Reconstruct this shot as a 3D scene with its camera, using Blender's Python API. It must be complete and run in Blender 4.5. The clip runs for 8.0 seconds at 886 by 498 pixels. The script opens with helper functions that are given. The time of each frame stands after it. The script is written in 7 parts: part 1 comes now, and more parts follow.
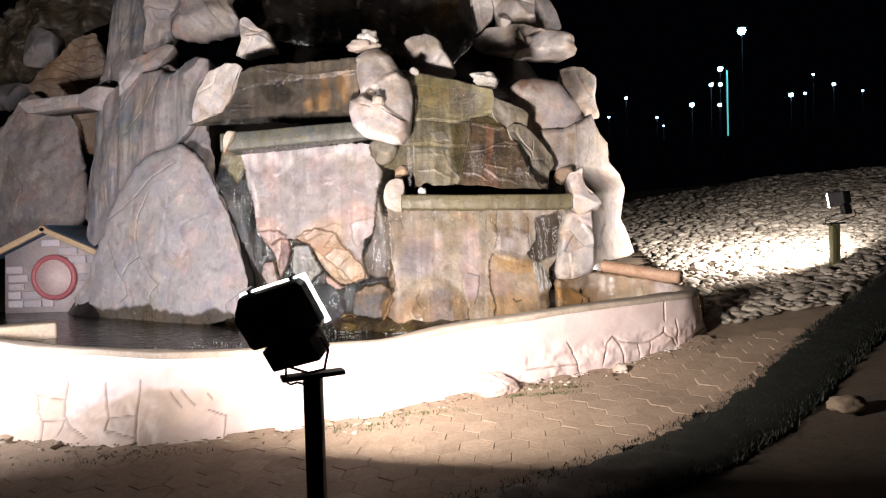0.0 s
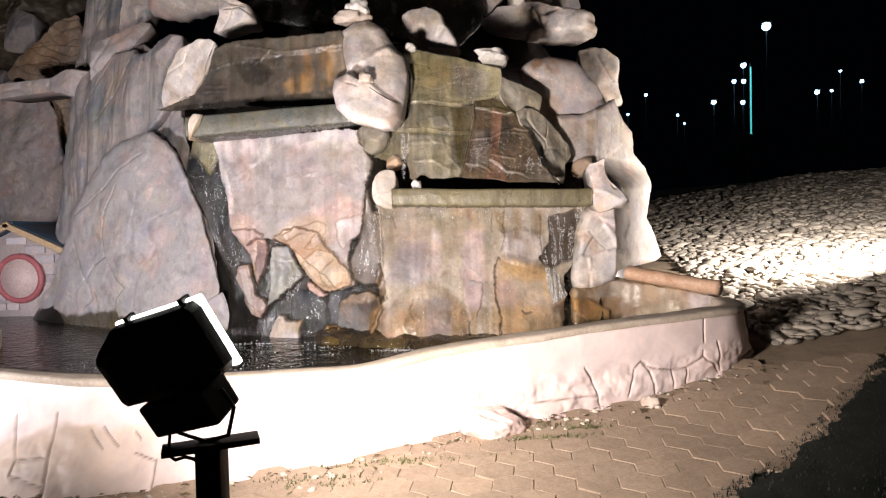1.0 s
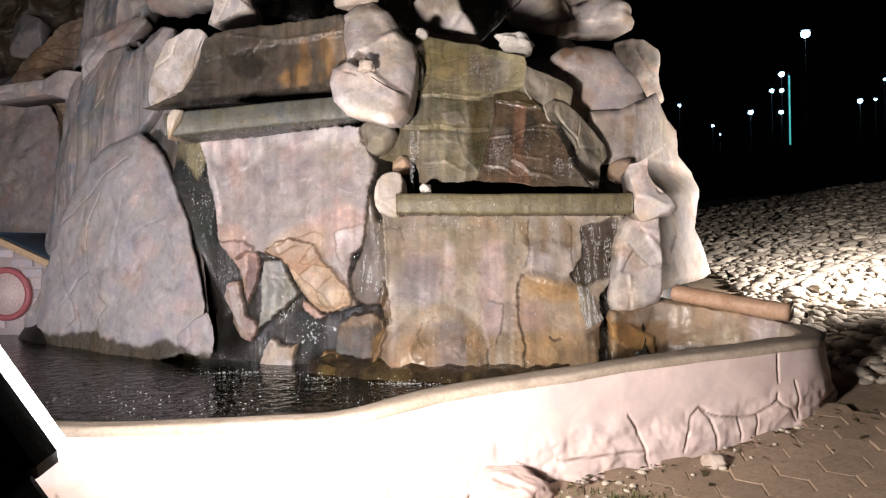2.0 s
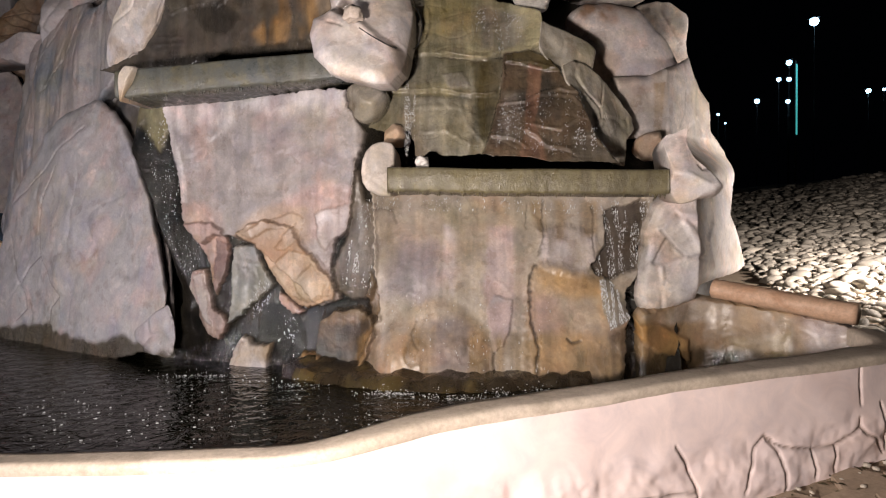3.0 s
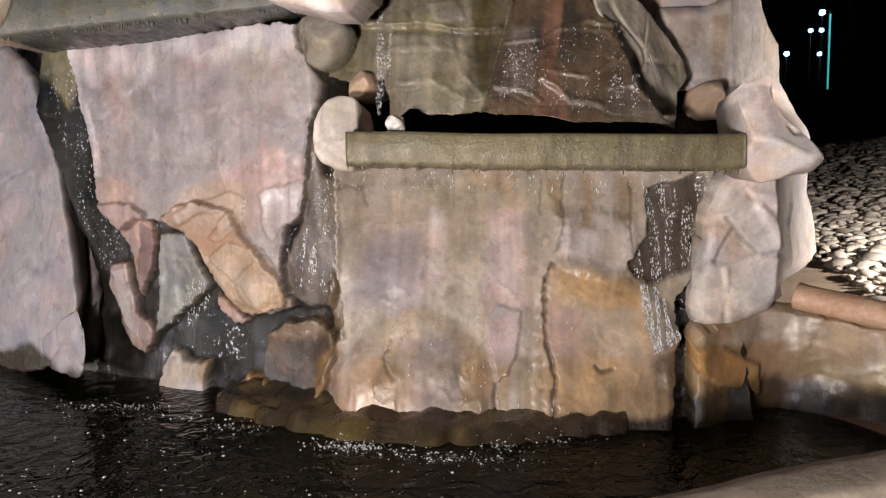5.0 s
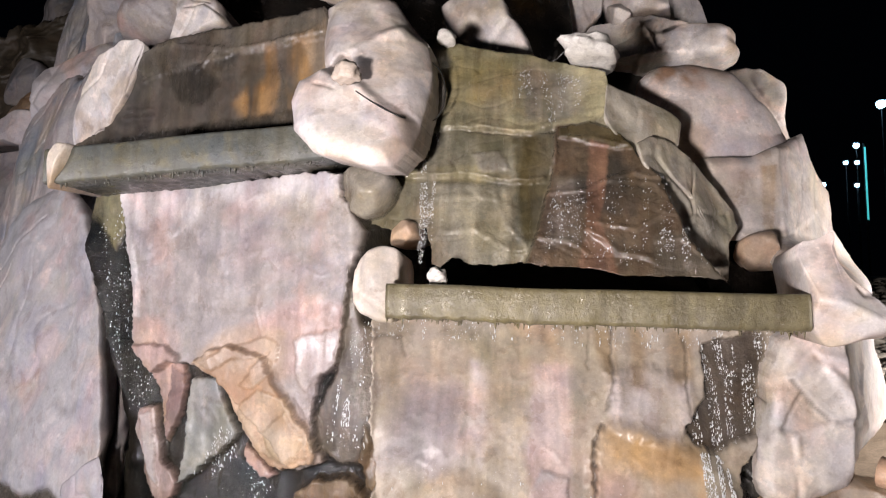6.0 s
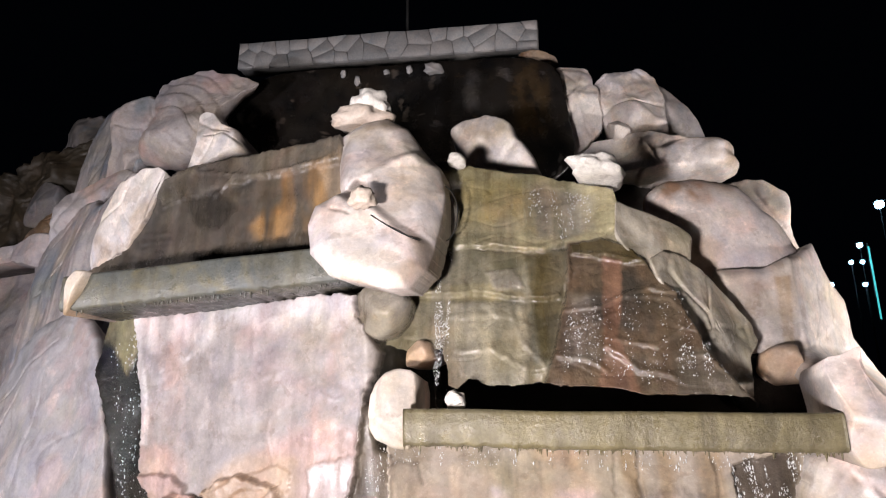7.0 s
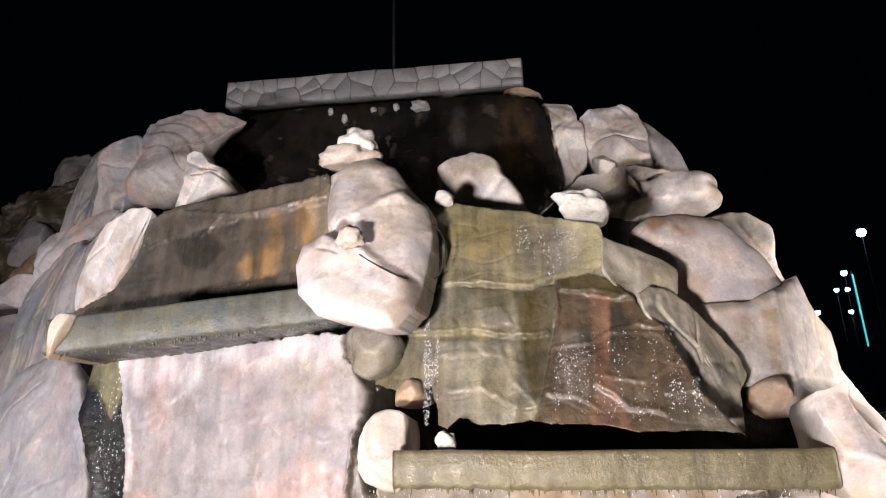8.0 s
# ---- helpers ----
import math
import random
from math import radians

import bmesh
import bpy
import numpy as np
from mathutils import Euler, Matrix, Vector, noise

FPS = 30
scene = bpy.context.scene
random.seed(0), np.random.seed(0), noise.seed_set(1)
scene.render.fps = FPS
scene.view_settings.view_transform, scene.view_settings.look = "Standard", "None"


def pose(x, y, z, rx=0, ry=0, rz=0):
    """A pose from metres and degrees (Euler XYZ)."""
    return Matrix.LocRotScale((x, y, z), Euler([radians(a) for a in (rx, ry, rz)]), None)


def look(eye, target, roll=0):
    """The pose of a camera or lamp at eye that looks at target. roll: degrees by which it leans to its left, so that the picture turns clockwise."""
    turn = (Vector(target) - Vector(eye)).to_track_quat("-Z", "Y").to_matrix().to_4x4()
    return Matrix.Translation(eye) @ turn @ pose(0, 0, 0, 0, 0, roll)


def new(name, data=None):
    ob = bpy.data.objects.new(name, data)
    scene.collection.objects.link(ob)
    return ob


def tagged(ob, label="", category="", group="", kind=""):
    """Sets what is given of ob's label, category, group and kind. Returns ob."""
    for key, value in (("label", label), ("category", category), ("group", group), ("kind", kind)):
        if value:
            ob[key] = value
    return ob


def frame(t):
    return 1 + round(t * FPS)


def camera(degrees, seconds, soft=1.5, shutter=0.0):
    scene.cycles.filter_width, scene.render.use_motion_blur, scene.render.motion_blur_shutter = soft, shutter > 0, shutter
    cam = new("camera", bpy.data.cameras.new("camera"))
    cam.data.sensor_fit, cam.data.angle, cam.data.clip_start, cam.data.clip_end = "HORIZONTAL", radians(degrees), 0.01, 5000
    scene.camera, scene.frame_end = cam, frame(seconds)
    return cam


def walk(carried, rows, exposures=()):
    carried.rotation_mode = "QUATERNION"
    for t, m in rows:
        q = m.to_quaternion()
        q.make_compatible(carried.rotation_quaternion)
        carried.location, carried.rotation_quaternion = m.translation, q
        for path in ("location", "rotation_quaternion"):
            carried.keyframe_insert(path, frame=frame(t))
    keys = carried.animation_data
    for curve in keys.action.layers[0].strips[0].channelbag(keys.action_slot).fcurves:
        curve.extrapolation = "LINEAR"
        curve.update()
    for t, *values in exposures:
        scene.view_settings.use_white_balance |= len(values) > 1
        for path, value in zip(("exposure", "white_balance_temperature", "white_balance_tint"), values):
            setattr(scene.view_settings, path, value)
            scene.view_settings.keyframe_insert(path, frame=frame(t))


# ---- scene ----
cam = camera(68.1, 8.0, 1.2)
PATH = [
    (0, (0.064, -1.497, 1.362), (0.049, 0.502, 1.303), -1.7),
    (0.5, (0.13, -0.933, 1.358), (0.172, 1.062, 1.222), -1.4),
    (1, (0.247, -0.4, 1.37), (0.183, 1.598, 1.308), -1.3),
    (2.3, (0.369, 0.829, 1.349), (0.175, 2.819, 1.33), -0.6),
    (2.5, (0.376, 0.994, 1.351), (0.151, 2.98, 1.308), -0.2),
    (3, (0.29, 1.455, 1.32), (0.138, 3.448, 1.265), -0.6),
    (3.5, (0.274, 1.93, 1.262), (0.024, 3.912, 1.178), -1.2),
    (4, (0.28, 2.319, 1.442), (0.151, 4.293, 1.148), -2.2),
    (5.3, (0.379, 2.862, 1.507), (0.13, 4.846, 1.443), 0.2),
    (5.5, (0.342, 2.896, 1.564), (0.047, 4.874, 1.601), 0.2),
    (6, (0.317, 2.933, 1.646), (0.012, 4.901, 1.834), 0.5),
    (6.5, (0.292, 2.935, 1.675), (-0.002, 4.884, 2.016), 0.2),
    (7, (0.271, 2.925, 1.717), (-0.045, 4.833, 2.226), -0.6),
    (7.5, (0.268, 2.912, 1.735), (-0.041, 4.807, 2.296), -1.0),
    (8, (0.275, 2.912, 1.745), (0.0, 4.799, 2.349), -1.6),
]
walk(cam, [(t, look(eye, target, roll)) for t, eye, target, roll in PATH],
     exposures=[(0, 0.22, 6500, 10), (1, 0.12, 6500, 10), (2.5, -0.33, 6500, 10), (3.5, -0.6, 6550, 10), (4.2, -0.65, 6550, 10), (5.5, -0.16, 6250, 10), (6.5, 0.17, 6150, 10), (8, 0.33, 6200, 10)])

# ---- night sky, floodlights ----
world = bpy.data.worlds.new("night")
scene.world = world
world.use_nodes = True
world.node_tree.nodes["Background"].inputs[0].default_value = (0.30, 0.40, 0.70, 1)
world.node_tree.nodes["Background"].inputs[1].default_value = 0.001


def flood(eye, target, watts, colour, width, height, spread=170):
    data = bpy.data.lights.new("floodlight_beam", "AREA")
    data.shape, data.size, data.size_y = "RECTANGLE", width, height
    data.energy, data.color, data.spread = watts, colour, radians(spread)
    ob = new("floodlight_beam", data)
    ob.matrix_world = look(eye, target)
    return ob


HEAD = pose(-0.84, 1.86, 0.93, 24, -15, -22)
flood(HEAD @ Vector((0, 0.16, 0)), HEAD @ Vector((0.16, 2, 0.17)), 340, (1.0, 0.875, 0.81), 0.36, 0.26, 168)
flood((5.20, 7.48, 1.58), (4.4, 9.2, 0.98), 330, (1.0, 0.89, 0.82), 0.24, 0.20, 158)
flood((-5.10, 2.40, 0.97), (-5.2, 7.6, 1.5), 280, (0.94, 0.87, 0.89), 0.36, 0.26, 165)


# ---- materials ----
def nodes_of(name):
    m = bpy.data.materials.new(name)
    m.use_nodes = True
    nt = m.node_tree
    return m, nt, nt.nodes["Principled BSDF"]


def noise_node(nt, vec, scale, detail=6, rough=0.55, dist=0.0):
    n = nt.nodes.new("ShaderNodeTexNoise")
    n.inputs["Scale"].default_value, n.inputs["Detail"].default_value = scale, detail
    n.inputs["Roughness"].default_value, n.inputs["Distortion"].default_value = rough, dist
    nt.links.new(vec, n.inputs["Vector"])
    return n.outputs["Fac"]


def ramp(nt, fac, lo, hi):
    r = nt.nodes.new("ShaderNodeMapRange")
    r.inputs["From Min"].default_value, r.inputs["From Max"].default_value = lo, hi
    nt.links.new(fac, r.inputs["Value"])
    return r.outputs["Result"]


def mix(nt, fac, a, b, blend="MIX"):
    n = nt.nodes.new("ShaderNodeMix")
    n.data_type, n.blend_type = "RGBA", blend
    for sock, v in ((n.inputs[0], fac), (n.inputs[6], a), (n.inputs[7], b)):
        if isinstance(v, (int, float)):
            sock.default_value = v
        elif isinstance(v, tuple):
            sock.default_value = (*v, 1)
        else:
            nt.links.new(v, sock)
    return n.outputs[2]


def stone(name, base, second, third, scale=1.0, rough=(0.45, 0.75), streak=None, streak_amount=0.6, speckle=0.18,
          bump=0.35, fine=0.25, local=False, island=0.0, crease=0.0, vary=0.25):
    """Painted or natural stone: three colours in patches, fine speckle, optional running stains."""
    m, nt, bsdf = nodes_of(name)
    tc = nt.nodes.new("ShaderNodeTexCoord")
    vec = tc.outputs["Object"]
    if local:
        oi = nt.nodes.new("ShaderNodeObjectInfo")
        add = nt.nodes.new("ShaderNodeVectorMath")
        add.operation = "MULTIPLY_ADD"
        comb = nt.nodes.new("ShaderNodeCombineXYZ")
        for k in range(3):
            nt.links.new(oi.outputs["Random"], comb.inputs[k])
        add.inputs[1].default_value = (37.0, 19.0, 53.0)
        nt.links.new(comb.outputs[0], add.inputs[0])
        nt.links.new(vec, add.inputs[2])
        vec = add.outputs[0]
    c = mix(nt, ramp(nt, noise_node(nt, vec, 1.1 * scale, 5, 0.6, 0.4), 0.38, 0.62), base, second)
    c = mix(nt, ramp(nt, noise_node(nt, vec, 3.1 * scale, 7, 0.62, 0.8), 0.50, 0.72), c, third)
    if streak:
        mp = nt.nodes.new("ShaderNodeMapping")
        mp.inputs["Scale"].default_value = (5.5, 5.5, 0.55)
        nt.links.new(vec, mp.inputs["Vector"])
        f = ramp(nt, noise_node(nt, mp.outputs[0], 1.6, 6, 0.6, 0.3), 0.48, 0.74)
        mul = nt.nodes.new("ShaderNodeMath")
        mul.operation, mul.inputs[1].default_value = "MULTIPLY", streak_amount
        nt.links.new(f, mul.inputs[0])
        c = mix(nt, mul.outputs[0], c, streak)
    if crease:
        warp = nt.nodes.new("ShaderNodeVectorMath")
        warp.operation = "MULTIPLY_ADD"
        wn = nt.nodes.new("ShaderNodeTexNoise")
        wn.inputs["Scale"].default_value = 1.3
        nt.links.new(vec, wn.inputs["Vector"])
        warp.inputs[1].default_value = (0.9, 0.9, 0.9)
        nt.links.new(wn.outputs["Color"], warp.inputs[0])
        nt.links.new(vec, warp.inputs[2])
        vo = nt.nodes.new("ShaderNodeTexVoronoi")
        vo.feature = "DISTANCE_TO_EDGE"
        vo.inputs["Scale"].default_value = crease
        nt.links.new(warp.outputs[0], vo.inputs["Vector"])
        line = nt.nodes.new("ShaderNodeMath")
        line.operation = "MULTIPLY"
        nt.links.new(ramp(nt, vo.outputs["Distance"], 0.016, 0.004), line.inputs[0])
        nt.links.new(ramp(nt, noise_node(nt, vec, 1.7, 3), 0.5, 0.6), line.inputs[1])
        c = mix(nt, line.outputs[0], c, tuple(v * 0.25 for v in base))
    grain = noise_node(nt, vec, 42, 5, 0.7)
    g = nt.nodes.new("ShaderNodeMapRange")
    g.inputs["From Min"].default_value, g.inputs["From Max"].default_value = 0.3, 0.7
    g.inputs["To Min"].default_value, g.inputs["To Max"].default_value = 1 - speckle, 1 + speckle
    nt.links.new(grain, g.inputs["Value"])
    tint = nt.nodes.new("ShaderNodeCombineColor")
    for k in range(3):
        nt.links.new(g.outputs[0], tint.inputs[k])
    c = mix(nt, 1.0, c, tint.outputs[0], "MULTIPLY")
    if island or local:
        src = nt.nodes.new("ShaderNodeNewGeometry").outputs["Random Per Island"] if island else oi.outputs["Random"]
        v = nt.nodes.new("ShaderNodeMapRange")
        v.inputs["To Min"].default_value, v.inputs["To Max"].default_value = 1 - (island or vary), 1 + (island or vary)
        nt.links.new(src, v.inputs["Value"])
        hs = nt.nodes.new("ShaderNodeHueSaturation")
        nt.links.new(v.outputs[0], hs.inputs["Value"])
        nt.links.new(c, hs.inputs["Color"])
        c = hs.outputs[0]
    nt.links.new(c, bsdf.inputs["Base Color"])
    rr = nt.nodes.new("ShaderNodeMapRange")
    rr.inputs["From Min"].default_value, rr.inputs["From Max"].default_value = 0.35, 0.65
    rr.inputs["To Min"].default_value, rr.inputs["To Max"].default_value = rough
    nt.links.new(noise_node(nt, vec, 7 * scale, 6), rr.inputs["Value"])
    nt.links.new(rr.outputs[0], bsdf.inputs["Roughness"])
    b1 = nt.nodes.new("ShaderNodeBump")
    b1.inputs["Strength"].default_value, b1.inputs["Distance"].default_value = bump, 0.022
    nt.links.new(noise_node(nt, vec, 9, 8, 0.62, 0.3), b1.inputs["Height"])
    b2 = nt.nodes.new("ShaderNodeBump")
    b2.inputs["Strength"].default_value, b2.inputs["Distance"].default_value = fine, 0.006
    nt.links.new(noise_node(nt, vec, 75, 6, 0.65), b2.inputs["Height"])
    nt.links.new(b1.outputs[0], b2.inputs["Normal"])
    nt.links.new(b2.outputs[0], bsdf.inputs["Normal"])
    return m


def plain(name, colour, rough=0.5, metal=0.0, emit=None, power=0.0, grain=0.12, scale=30):
    m, nt, bsdf = nodes_of(name)
    tc = nt.nodes.new("ShaderNodeTexCoord")
    dark = tuple(v * (1 - grain * 2) for v in colour)
    c = mix(nt, ramp(nt, noise_node(nt, tc.outputs["Object"], scale, 6, 0.65), 0.35, 0.65), colour, dark)
    nt.links.new(c, bsdf.inputs["Base Color"])
    bsdf.inputs["Roughness"].default_value, bsdf.inputs["Metallic"].default_value = rough, metal
    b = nt.nodes.new("ShaderNodeBump")
    b.inputs["Strength"].default_value, b.inputs["Distance"].default_value = 0.15, 0.01
    nt.links.new(noise_node(nt, tc.outputs["Object"], scale * 2, 5), b.inputs["Height"])
    nt.links.new(b.outputs[0], bsdf.inputs["Normal"])
    if emit:
        bsdf.inputs["Emission Color"].default_value, bsdf.inputs["Emission Strength"].default_value = (*emit, 1), power
    return m


def painted(name, washed=True):
    """Sculpted concrete: its paint and wetness are laid on the mesh, the material adds grain, sheen and relief."""
    m, nt, bsdf = nodes_of(name)
    vec = nt.nodes.new("ShaderNodeTexCoord").outputs["Object"]
    at = nt.nodes.new("ShaderNodeAttribute")
    at.attribute_name = "paint"
    wt = nt.nodes.new("ShaderNodeAttribute")
    wt.attribute_name = "wet"
    wet = wt.outputs["Fac"]
    c = at.outputs["Color"]
    c = mix(nt, 1.0, c, mix(nt, ramp(nt, noise_node(nt, vec, 4.5, 8, 0.65, 0.8), 0.35, 0.68), (1.08, 1.06, 1.04), (0.84, 0.85, 0.88)), "MULTIPLY")
    if washed:
        c = mix(nt, 1.0, c, mix(nt, ramp(nt, noise_node(nt, vec, 15, 7, 0.7, 0.5), 0.40, 0.70), (1.03, 1.02, 1.01), (0.93, 0.93, 0.95)), "MULTIPLY")
        c = mix(nt, 1.0, c, mix(nt, ramp(nt, noise_node(nt, vec, 33, 5, 0.6, 0.3), 0.58, 0.66), (1.0, 1.0, 1.0), (0.90, 0.885, 0.87)), "MULTIPLY")
        c = mix(nt, 1.0, c, mix(nt, ramp(nt, noise_node(nt, vec, 90, 3, 0.6), 0.58, 0.70), (0.99, 0.99, 0.99), (1.14, 1.14, 1.14)), "MULTIPLY")
        c = mix(nt, 1.0, c, mix(nt, ramp(nt, noise_node(nt, vec, 48, 6, 0.7), 0.36, 0.64), (1.06, 1.06, 1.06), (0.91, 0.905, 0.90)), "MULTIPLY")
        # streaks left by running water, stronger where it is damp
        down = nt.nodes.new("ShaderNodeMapping")
        down.inputs["Scale"].default_value = (6.5, 6.5, 0.7)
        nt.links.new(vec, down.inputs["Vector"])
        amount = nt.nodes.new("ShaderNodeMath")
        amount.operation, amount.use_clamp = "MULTIPLY", True
        nt.links.new(ramp(nt, noise_node(nt, down.outputs[0], 1.0, 5, 0.6, 0.4), 0.50, 0.72), amount.inputs[0])
        nt.links.new(ramp(nt, wet, 0.1, 0.6), amount.inputs[1])
        c = mix(nt, amount.outputs[0], c, mix(nt, 1.0, c, (0.74, 0.71, 0.66), "MULTIPLY"))
        pale = nt.nodes.new("ShaderNodeMath")
        pale.operation, pale.use_clamp = "MULTIPLY", True
        off2 = nt.nodes.new("ShaderNodeMapping")
        off2.inputs["Scale"].default_value, off2.inputs["Location"].default_value = (5.0, 5.0, 1.0), (3.0, 7.0, 1.0)
        nt.links.new(vec, off2.inputs["Vector"])
        nt.links.new(ramp(nt, noise_node(nt, off2.outputs[0], 1.0, 7, 0.68, 0.6), 0.54, 0.70), pale.inputs[0])
        nt.links.new(ramp(nt, wet, 0.1, 0.6), pale.inputs[1])
        c = mix(nt, pale.outputs[0], c, mix(nt, 1.0, c, (1.20, 1.19, 1.18), "MULTIPLY"))
    # washes of other paints, patch over patch, and sharper old stains
    for scale, lo, hi, dist, wash in () if not washed else ((1.7, 0.48, 0.68, 0.5, (1.02, 0.98, 0.84)), (2.1, 0.48, 0.68, 0.4, (0.88, 0.90, 1.0)), (2.6, 0.50, 0.70, 0.5, (1.06, 0.94, 0.92)),
                                      (4.5, 0.54, 0.70, 0.6, (0.78, 0.76, 0.73)), (7.0, 0.56, 0.70, 0.4, (1.14, 1.13, 1.13)), (3.8, 0.54, 0.72, 0.6, (0.88, 0.91, 0.86))):
        off = nt.nodes.new("ShaderNodeVectorMath")
        off.operation, off.inputs[1].default_value = "ADD", (scale * 7.0, scale * 3.0, scale)
        nt.links.new(vec, off.inputs[0])
        c = mix(nt, 1.0, c, mix(nt, ramp(nt, noise_node(nt, off.outputs[0], scale, 6, 0.62, dist), lo, hi), (1.0, 1.0, 1.0), wash), "MULTIPLY")
    # peeled patches with crisp edges
    if washed:
        for scale, at_, tone, shift in ((3.2, 0.57, (1.13, 1.10, 1.07), 11.0), (5.5, 0.60, (0.86, 0.83, 0.81), 23.0), (9.0, 0.615, (1.16, 1.15, 1.14), 37.0)):
            off = nt.nodes.new("ShaderNodeVectorMath")
            off.operation, off.inputs[1].default_value = "ADD", (shift, shift * 0.7, -shift)
            nt.links.new(vec, off.inputs[0])
            c = mix(nt, 1.0, c, mix(nt, ramp(nt, noise_node(nt, off.outputs[0], scale, 9, 0.6, 0.3), at_, at_ + 0.022), (1.0, 1.0, 1.0), tone), "MULTIPLY")
    nt.links.new(c, bsdf.inputs["Base Color"])
    dry = nt.nodes.new("ShaderNodeMapRange")
    dry.inputs["From Min"].default_value, dry.inputs["From Max"].default_value = 0.35, 0.65
    dry.inputs["To Min"].default_value, dry.inputs["To Max"].default_value = 0.42, 0.72
    nt.links.new(noise_node(nt, vec, 6, 6), dry.inputs["Value"])
    damp = nt.nodes.new("ShaderNodeMapRange")
    damp.inputs["From Min"].default_value, damp.inputs["From Max"].default_value = 0.35, 0.65
    damp.inputs["To Min"].default_value, damp.inputs["To Max"].default_value = 0.04, 0.16
    nt.links.new(noise_node(nt, vec, 11, 6), damp.inputs["Value"])
    r = nt.nodes.new("ShaderNodeMix")
    nt.links.new(wet, r.inputs[0])
    nt.links.new(dry.outputs[0], r.inputs[2])
    nt.links.new(damp.outputs[0], r.inputs[3])
    nt.links.new(r.outputs[0], bsdf.inputs["Roughness"])
    b1 = nt.nodes.new("ShaderNodeBump")
    b1.inputs["Strength"].default_value, b1.inputs["Distance"].default_value = 0.11, 0.016
    nt.links.new(noise_node(nt, vec, 8, 4, 0.5, 0.5), b1.inputs["Height"])
    b2 = nt.nodes.new("ShaderNodeBump")
    s = nt.nodes.new("ShaderNodeMath")
    s.operation, s.inputs[1].default_value, s.inputs[2].default_value = "MULTIPLY_ADD", 0.42, 0.02
    nt.links.new(ramp(nt, wet, 0.45, 1.0), s.inputs[0])
    nt.links.new(s.outputs[0], b2.inputs["Strength"])
    b2.inputs["Distance"].default_value = 0.014
    nt.links.new(noise_node(nt, vec, 62, 6, 0.65), b2.inputs["Height"])
    nt.links.new(b1.outputs[0], b2.inputs["Normal"])
    nt.links.new(b2.outputs[0], bsdf.inputs["Normal"])
    # a rippling film of water that runs down the wet parts
    run = nt.nodes.new("ShaderNodeMapping")
    run.inputs["Scale"].default_value = (9.0, 9.0, 1.6)
    nt.links.new(vec, run.inputs["Vector"])
    film = nt.nodes.new("ShaderNodeMath")
    film.operation = "MULTIPLY"
    nt.links.new(ramp(nt, noise_node(nt, run.outputs[0], 1.0, 4, 0.6, 0.3), 0.36, 0.52), film.inputs[0])
    nt.links.new(ramp(nt, wet, 0.0, 1.7), film.inputs[1])
    nt.links.new(film.outputs[0], bsdf.inputs["Coat Weight"])
    bsdf.inputs["Coat Roughness"].default_value = 0.12
    rip = nt.nodes.new("ShaderNodeMapping")
    rip.inputs["Scale"].default_value = (36.0, 36.0, 18.0)
    nt.links.new(vec, rip.inputs["Vector"])
    b3 = nt.nodes.new("ShaderNodeBump")
    b3.inputs["Strength"].default_value, b3.inputs["Distance"].default_value = 1.0, 0.028
    nt.links.new(noise_node(nt, rip.outputs[0], 1.0, 3, 0.6), b3.inputs["Height"])
    nt.links.new(b1.outputs[0], b3.inputs["Normal"])
    nt.links.new(b3.outputs[0], bsdf.inputs["Coat Normal"])
    return m


PAINTED = painted("sculpted_painted_concrete")
WALLCOAT = painted("pink_wall_paint", False)

# palettes: three paints and how wet the surface is
PINK = ((0.43, 0.385, 0.375), (0.39, 0.37, 0.37), (0.47, 0.37, 0.35), 0.0)
GREY = ((0.33, 0.32, 0.325), (0.40, 0.355, 0.335), (0.235, 0.255, 0.28), 0.0)
GREYPINK = ((0.42, 0.40, 0.41), (0.385, 0.39, 0.405), (0.46, 0.395, 0.39), 0.08)
CREAM = ((0.64, 0.602, 0.572), (0.68, 0.648, 0.619), (0.55, 0.474, 0.399), 0.05)
ORANGE = ((0.45, 0.33, 0.23), (0.49, 0.39, 0.31), (0.38, 0.25, 0.16), 0.2)
RUST = ((0.72, 0.659, 0.636), (0.74, 0.68, 0.657), (0.64, 0.536, 0.477), 0.05)
TAN = ((0.34, 0.235, 0.125), (0.39, 0.285, 0.175), (0.24, 0.165, 0.10), 0.2)
BLUEGREY = ((0.24, 0.26, 0.265), (0.30, 0.30, 0.28), (0.15, 0.18, 0.19), 0.3)
DARKPANEL = ((0.090, 0.078, 0.062), (0.115, 0.102, 0.084), (0.060, 0.055, 0.048), 0.45)
MOSS = ((0.19, 0.178, 0.12), (0.235, 0.22, 0.16), (0.14, 0.137, 0.11), 0.85)
WETBROWN = ((0.080, 0.062, 0.043), (0.115, 0.083, 0.055), (0.05, 0.044, 0.035), 0.9)
WETGREY = ((0.25, 0.235, 0.195), (0.31, 0.29, 0.25), (0.17, 0.165, 0.14), 0.75)
# dark wet channels, and shade painted into hollow, recess and panel foot
WETSHADE = ((0.020, 0.019, 0.017), (0.036, 0.033, 0.027), (0.012, 0.013, 0.013), 1.0)
WALLPINK = ((0.78, 0.655, 0.63), (0.80, 0.68, 0.655), (0.74, 0.605, 0.57), 0.0)
WALLTAN = ((0.60, 0.47, 0.36), (0.63, 0.50, 0.40), (0.52, 0.40, 0.30), 0.0)
TANCREAM = ((0.53, 0.484, 0.437), (0.59, 0.546, 0.508), (0.4, 0.319, 0.227), 0.15)
